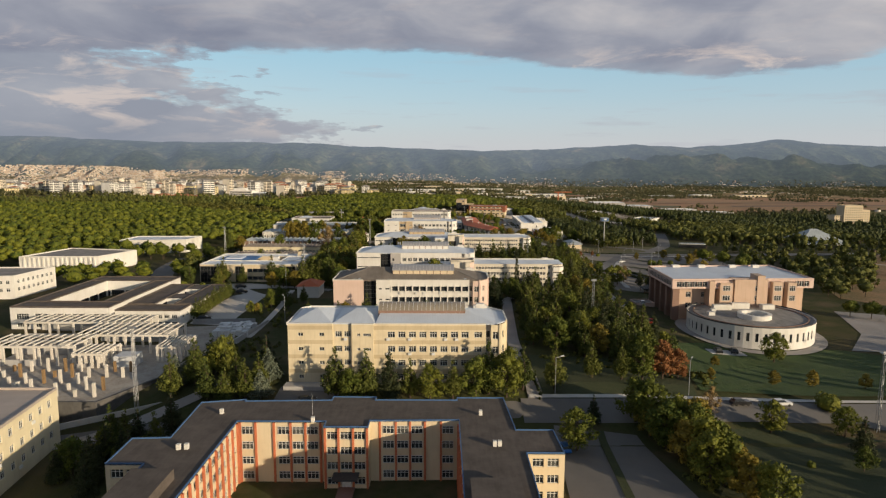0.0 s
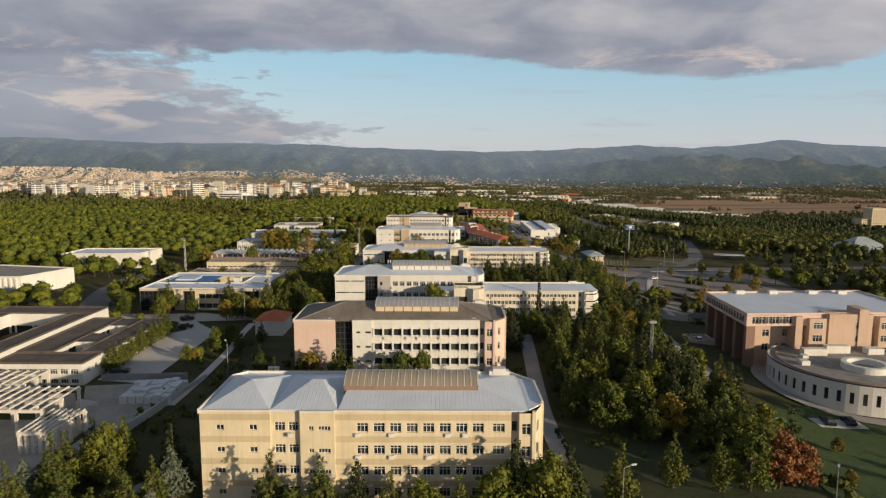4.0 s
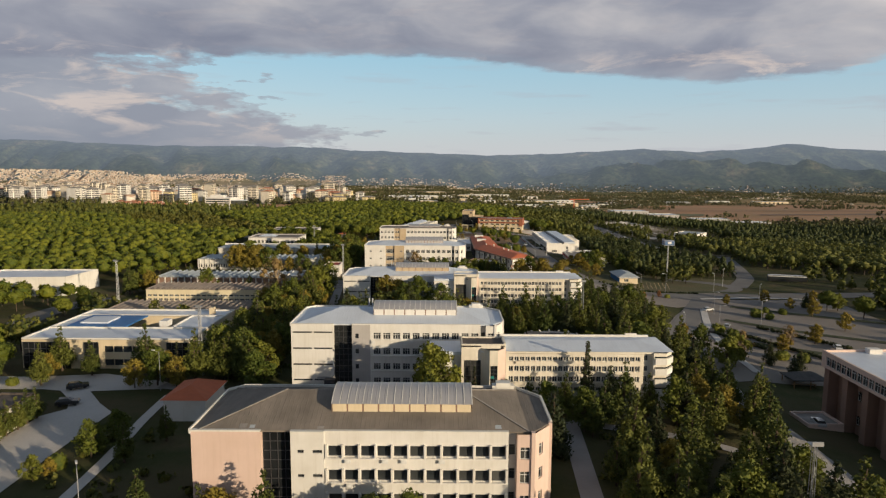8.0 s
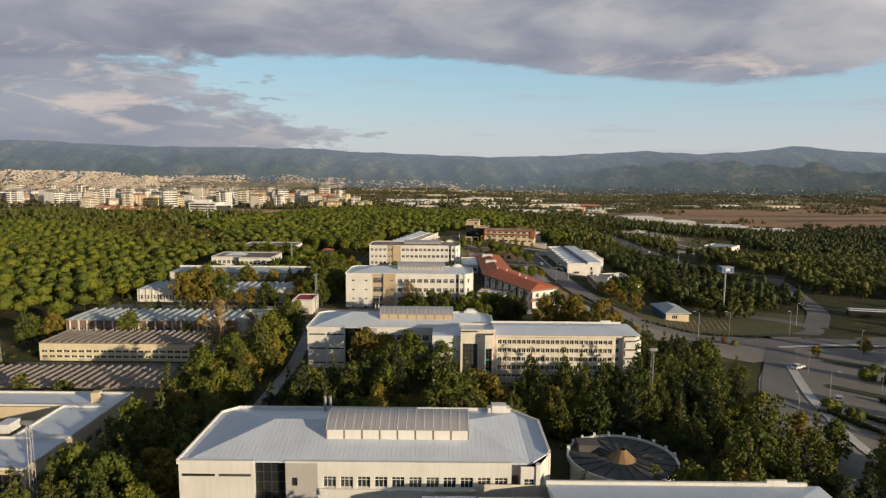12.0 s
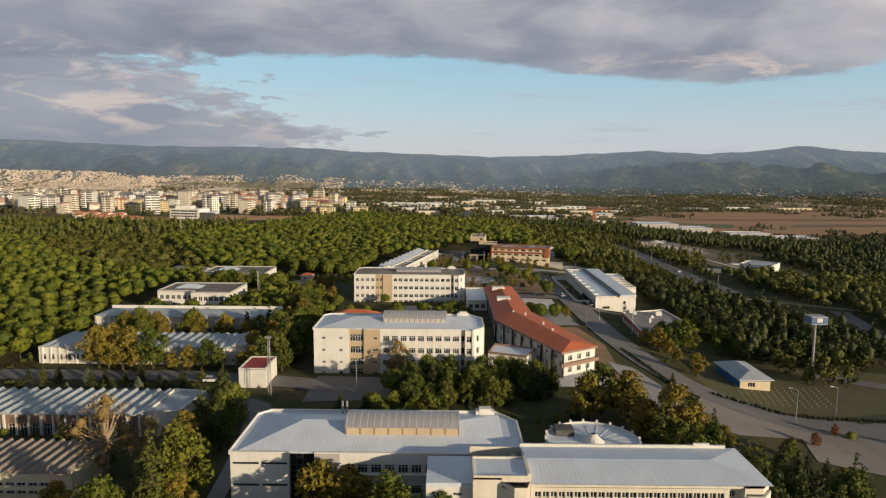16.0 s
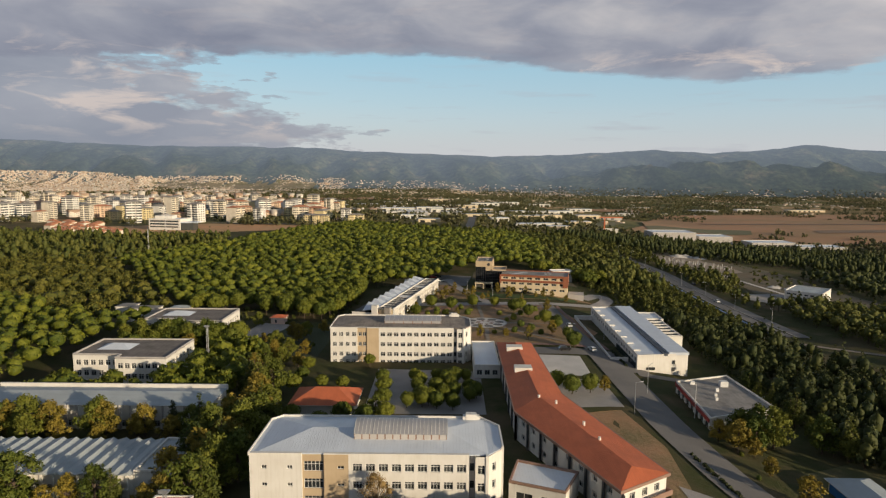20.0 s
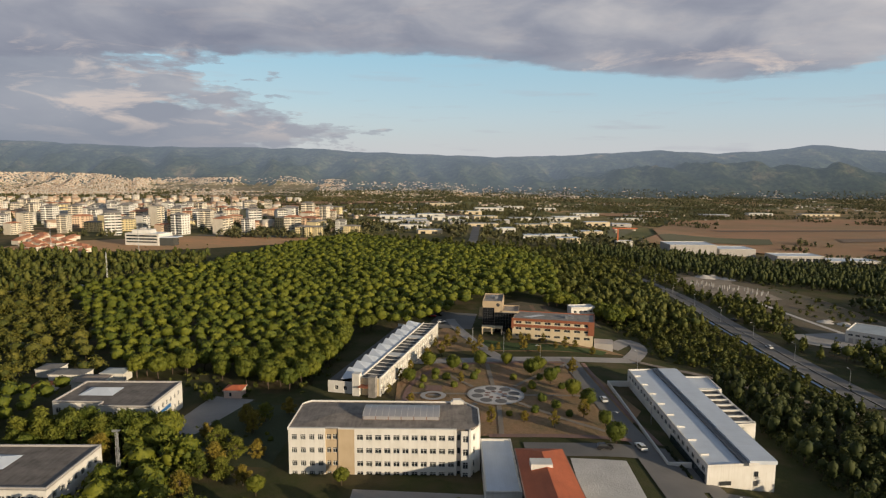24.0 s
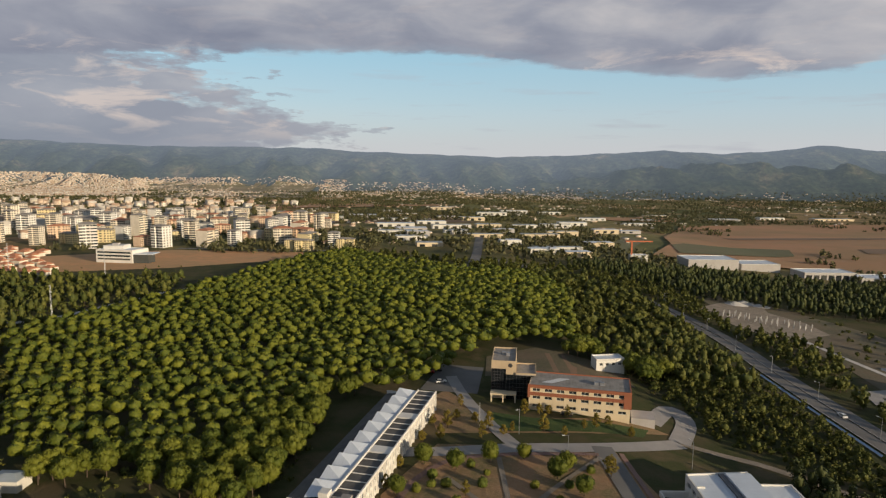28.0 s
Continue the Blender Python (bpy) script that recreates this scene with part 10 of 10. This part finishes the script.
for sp, x, y, k in (
    ("stone_pine", 152, 340, 0.95), ("stone_pine", 161, 335, 0.9), ("stone_pine", 157, 330, 0.8), ("golden", 134.7, 342, 0.85), ("golden", 114.8, 306, 0.8), ("golden", 134, 322, 0.8), ("bare", 103, 300, 0.8), ("golden", 100, 297, 0.7), ("bush", 114, 341.5, 2.2), ("bush", 117, 338, 1.7),
    ("golden", 129, 366, 0.7), ("golden", 133, 354, 0.6), ("broadleaf", 71.8, 287.6, 0.85), ("broadleaf", 78.8, 281, 0.95), ("bare", 84, 289, 0.85), ("cedar", 90, 285, 0.65), ("cedar", 90, 273, 0.6), ("cedar", 95, 279, 0.55), ("broadleaf", 74, 276, 0.9), ("golden", 70, 296, 0.8), ("bush", 96, 290, 2.0), ("bush", 101, 288, 1.8), ("bush", 106, 285, 1.7),
    ("bush", 90, 318, 2.2), ("bush", 93, 314, 1.9), ("bush", 126, 346, 1.6), ("bush", 121, 349, 1.5), ("cedar", 140, 356, 0.6), ("golden", 146, 362, 0.75), ("broadleaf", 150, 352, 0.7), ("golden", 112, 362, 0.55),
):
    plant(sp, x, y, k, group="trees of the car park")
BANK = [(84, 616), (98, 603), (112, 582), (130, 560), (139, 560), (139.5, 690), (92, 700), (86, 672)]
wood("bank_scrub", spots(BANK, 3.6, 107, 0.45), [("ball", 2.6, 1.7, 0.45), ("round", 4.6, 1.7, 0.45), ("ball", 1.8, 1.5, 0.42)], "leaf_mix_far", "green and yellowing shrubs on the bank by the highway", "shrubs", 108, (0.5, 1.2), 70, False)
# added belt outside the view, there only to throw shade on the slope
SLOPE_SHADE = [(100, 66), (190, 58), (200, 84), (108, 90)]
wood("pine_belt", spots(SLOPE_SHADE, 7.0, 109, 0.4), [("pine", 12.0, 3.4, 0.9)], "leaf_mix_far", "unseen tall pines added to shade the grass slope", "wood", 110, (0.9, 1.15), 60)
# another unseen belt, added to block low sun from the hall and lawn
LAWN_SHADE = [(140, 124), (168, 118), (182, 172), (150, 174)]
wood("pine_belt", spots(LAWN_SHADE, 7.6, 112, 0.4), [("pine", 12.5, 3.4, 0.9), ("round", 10.5, 3.8, 0.9)], "leaf_mix_far", "unseen tall pines added to shade the lawn and round hall", "wood", 113, (0.85, 1.15), 60)
# planted strips and hedges
def hedge(pts, w, h, label, seed):
    rng = np.random.default_rng(seed)
    c, r = [], []
    for (x0, y0), (x1, y1) in zip(pts, pts[1:]):
        k = max(1, int(math.hypot(x1 - x0, y1 - y0) / 1.1))
        for i in range(k):
            x, y = x0 + (x1 - x0) * i / k + rng.uniform(-0.3, 0.3), y0 + (y1 - y0) * i / k + rng.uniform(-0.3, 0.3)
            c.append((x, y, terrain(x, y) + h * 0.5))
            r.append(w * rng.uniform(0.4, 0.62))
    lv = leaf_quads(rng, c, r, len(c) * 26, 0.22, h / w)
    hv, hf = lump(rng, c, r, 3, 6, h / w, 0.8)
    ob = part("hedge", quad_mesh("hedge", np.concatenate([hv, lv]), np.concatenate([hf, np.arange(len(lv)).reshape(-1, 4) + len(hv)])), M["leaf_dark"])
    tagged(ob, label, "hedge")


HEDGES = [([(62, 386), (60, 400), (55, 430)], 0.9, 0.8), ([(70, 395), (84, 386), (110, 383)], 1.0, 0.9), ([(96, 300), (88, 318)], 1.8, 1.3), ([(108, 290), (96, 316)], 1.8, 1.2), ([(122, 300), (106, 326)], 1.6, 1.2), ([(59, 496), (58.8, 514)], 1.0, 0.9), ([(22.5, 138), (22, 170)], 0.7, 0.8)]
for i, (line, w, h) in enumerate(HEDGES):
    hedge(line, w, h, "low clipped dark green hedge along the road", 300 + i)
# ---- the town on the plain ----
def apartment_forms():
    forms = []
    rng = random.Random(5)
    for k, (w, d, fl, mat) in enumerate(((20, 14, 6, "tower_wall"), (16, 15, 8, "tower_white"), (26, 13, 5, "tower_yellow"), (17, 16, 7, "tower_white"), (24, 14, 5, "tower_tan"), (15, 14, 9, "tower_wall"))):
        h = fl * 3.0
        body = Mesh().prism([(-w / 2, -d / 2), (-w * 0.14, -d / 2), (-w * 0.14, -d / 2 + 1.2), (w * 0.14, -d / 2 + 1.2), (w * 0.14, -d / 2), (w / 2, -d / 2), (w / 2, d / 2), (-w / 2, d / 2)], -3, h).data("wall")
        roof = Mesh()
        roof.face((-w / 2 - 0.6, -d / 2 - 0.6, h), (w / 2 + 0.6, -d / 2 - 0.6, h), (w * 0.2, 0, h + 2.2), (-w * 0.2, 0, h + 2.2))
        roof.face((w / 2 + 0.6, d / 2 + 0.6, h), (-w / 2 - 0.6, d / 2 + 0.6, h), (-w * 0.2, 0, h + 2.2), (w * 0.2, 0, h + 2.2))
        roof.face((-w / 2 - 0.6, d / 2 + 0.6, h), (-w / 2 - 0.6, -d / 2 - 0.6, h), (-w * 0.2, 0, h + 2.2))
        roof.face((w / 2 + 0.6, -d / 2 - 0.6, h), (w / 2 + 0.6, d / 2 + 0.6, h), (w * 0.2, 0, h + 2.2))
        win = Mesh()
        for j in range(fl):
            z = 3.0 * j + 1.0
            for s in (-1, 1):
                for q in (0.20, 0.33, 0.44):
                    x = s * w * q
                    win.face((x - 0.9, -d / 2 - 0.03, z), (x + 0.9, -d / 2 - 0.03, z), (x + 0.9, -d / 2 - 0.03, z + 1.5), (x - 0.9, -d / 2 - 0.03, z + 1.5))
            win.face((-1.4, -d / 2 + 1.17, z), (1.4, -d / 2 + 1.17, z), (1.4, -d / 2 + 1.17, z + 1.4), (-1.4, -d / 2 + 1.17, z + 1.4))
            for q in (-0.3, 0.0, 0.3):
                win.face((w / 2 + 0.03, d * q - 0.9, z), (w / 2 + 0.03, d * q + 0.9, z), (w / 2 + 0.03, d * q + 0.9, z + 1.5), (w / 2 + 0.03, d * q - 0.9, z + 1.5))
        forms.append((body, roof.data("roof"), win.data("window_grid"), mat, k, h))
    return forms


FORMS = apartment_forms()


def apartment(x, y, k, turn, s=1.0):
    body, roof, win, mat, i, h = FORMS[k]
    ob = thing("apartment_building", pose(x, y, terrain(x, y), 0, 0, turn) @ Matrix.Diagonal((s, s, s, 1)), {"tower_wall": "cream apartment block with rows of windows", "tower_white": "white apartment tower with rows of windows", "tower_tan": "peach apartment block with rows of windows", "tower_yellow": "pale yellow apartment block with rows of windows"}[mat], "apartment building", "town apartments")
    part("wall", body, M[mat], ob)
    part("roof", roof, M["roof_clay"] if i in (0, 4) else M["felt_grey"], ob)
    tagged(part("window_grid", win, M["glass"], ob), kind="stuff")


def make_town():
    rng = random.Random(9)
    put = []
    tries = 0
    while len(put) < 185 and tries < 9000:
        tries += 1
        y = 1062 + 620 * rng.random() ** 1.3
        x = -150 - 0.14 * (y - 1060) - rng.random() ** 0.95 * 0.60 * y
        if any(math.hypot(x - a, y - b) < 25 for a, b in put) or (x < -300 and y < 1085) or near_line(FOREST_ROAD, x, y, 22):
            continue
        put.append((x, y))
        apartment(x, y, rng.randrange(6), rng.choice((-18, 0, 12, 30, 75)), rng.uniform(0.72, 1.12))
    for x, y, k in ((-118, 1104, 2), (-132, 1108, 1), (-160, 1085, 2), (-172, 1090, 2)):
        apartment(x, y, k, 0, 0.75)
    # a quarter of red-roofed houses in rows
    for k in range(34):
        y = 885 + 21 * (k // 4) + rng.uniform(-3, 3)
        x = -0.69 * (y - 405) + 16 * (k % 4) - 34 + 6 * math.sin(y * 0.05) + rng.uniform(-2, 2)
        w, d, h = rng.uniform(4.0, 5.0), rng.uniform(3.6, 4.4), rng.uniform(3.2, 4.4)
        ho = thing("town_house", pose(x, y, terrain(x, y), 0, 0, rng.choice((-20, -14, -17))), "cream house with a red tiled hip roof", "house", "red-roofed houses")
        part("wall", Mesh().box(-w, -d, -1, w, d, h), M["tower_wall"], ho)
        part("roof", hip(Mesh(), -w - 0.5, -d - 0.5, w + 0.5, d + 0.5, h, 2.0, 3.4, 3.4), M["roof_clay"], ho)
    # countless smaller houses, thinning towards the open side
    rg = np.random.default_rng(17)
    vs, fs, k = [], [], 0
    cube = np.array([(-1, -1, 0), (1, -1, 0), (1, 1, 0), (-1, 1, 0), (-1, -1, 1), (1, -1, 1), (1, 1, 1), (-1, 1, 1)], float)
    quads = np.array([(0, 1, 5, 4), (1, 2, 6, 5), (2, 3, 7, 6), (3, 0, 4, 7), (4, 5, 6, 7)])
    n = 0
    while n < 21000:
        y = 1120 + 3230 * rg.random() ** 0.62
        x = rg.uniform(-0.80, 0.75) * y
        if rg.random() < 0.45:
            y = rg.uniform(3000, 4350)
            x = rg.uniform(-0.80, -0.15) * y
        t = x / y
        patchy = noise.noise(Vector((x * 0.004, y * 0.003, 2.0)))
        town = ss((-0.17 - t) / 0.2 + 0.2)
        if t < -0.19:
            dens = town * ((1.0 if t < -0.43 else 0.85 if hill(x, y) > -24 else 0.10) if y > 2900 else 0.16 if y > 1900 else 0.5) * (1.0 if patchy > -0.15 else 0.15)
        elif t < 0.02:
            dens = 0.36 if y > 3500 else (0.17 if patchy > 0.0 else 0.02)
        else:
            dens = (0.24 if t < 0.18 else 0.07) if y > 3300 else (0.08 if patchy > 0.1 else 0.012)
        if rg.random() > dens:
            continue
        zz = hill(x, y)
        top = lerp_table(t, (-0.62, -0.50, -0.44, -0.34, -0.25, -0.19, -0.10, 0.0, 0.06), (36, 30, 12, 12, 26, 6, -4, -8, -28)) + 7 * patchy
        if zz > top or inside(BIG_FIELD, x, y):
            continue
        s = np.array([rg.uniform(2.2, 4.4), rg.uniform(2.2, 4.0), rg.uniform(4.5, 7.5) if t < -0.42 else rg.uniform(3.0, 4.6)])
        if t < -0.19 and y < 2400 and rg.random() < 0.35:
            s = np.array([rg.uniform(6, 10), rg.uniform(5, 7.5), rg.uniform(11, 18)])
        elif t > -0.19 and rg.random() < 0.16:
            s *= np.array([3.2, 1.8, 0.9])
        a = rg.uniform(0, 1.57)
        v = cube * s
        c, sn = math.cos(a), math.sin(a)
        vs.append(np.stack([v[:, 0] * c - v[:, 1] * sn + x, v[:, 0] * sn + v[:, 1] * c + y, v[:, 2] + zz - 1], 1))
        fs.append(quads + k)
        k += 8
        n += 1
    # paved and bare ground between the houses
    step = 40.0
    g = Mesh()
    for j in range(80):
        for i in range(100):
            x0, y0 = -3500 + step * i, 1110 + step * j
            t = x0 / (y0 + 20)
            if t > -0.19 - 0.05 * noise.noise(Vector((x0 * 0.01, y0 * 0.01, 4.0))) or t < -0.85 or (y0 < 1180 and x0 < -320) or hill(x0 + 20, y0 + 20) > -14 or 1900 < y0 < 2900:
                continue
            if noise.noise(Vector((x0 * 0.006, y0 * 0.006, 6.0))) < -0.28:
                continue
            g.face(*[(x, y, hill(x, y) + 0.7) for x, y in ((x0, y0), (x0 + step, y0), (x0 + step, y0 + step), (x0, y0 + step))])
    tagged(part("town_ground", g, M["town_ground"]), "pale streets and bare plots between the houses of the town", "streets", "", "structure")
    ob = part("town_houses", quad_mesh("town_houses", np.concatenate(vs), np.concatenate(fs)), M["town"])
    tagged(ob, "countless pale houses of the town below the hills", "houses", "", "stuff")


make_town()
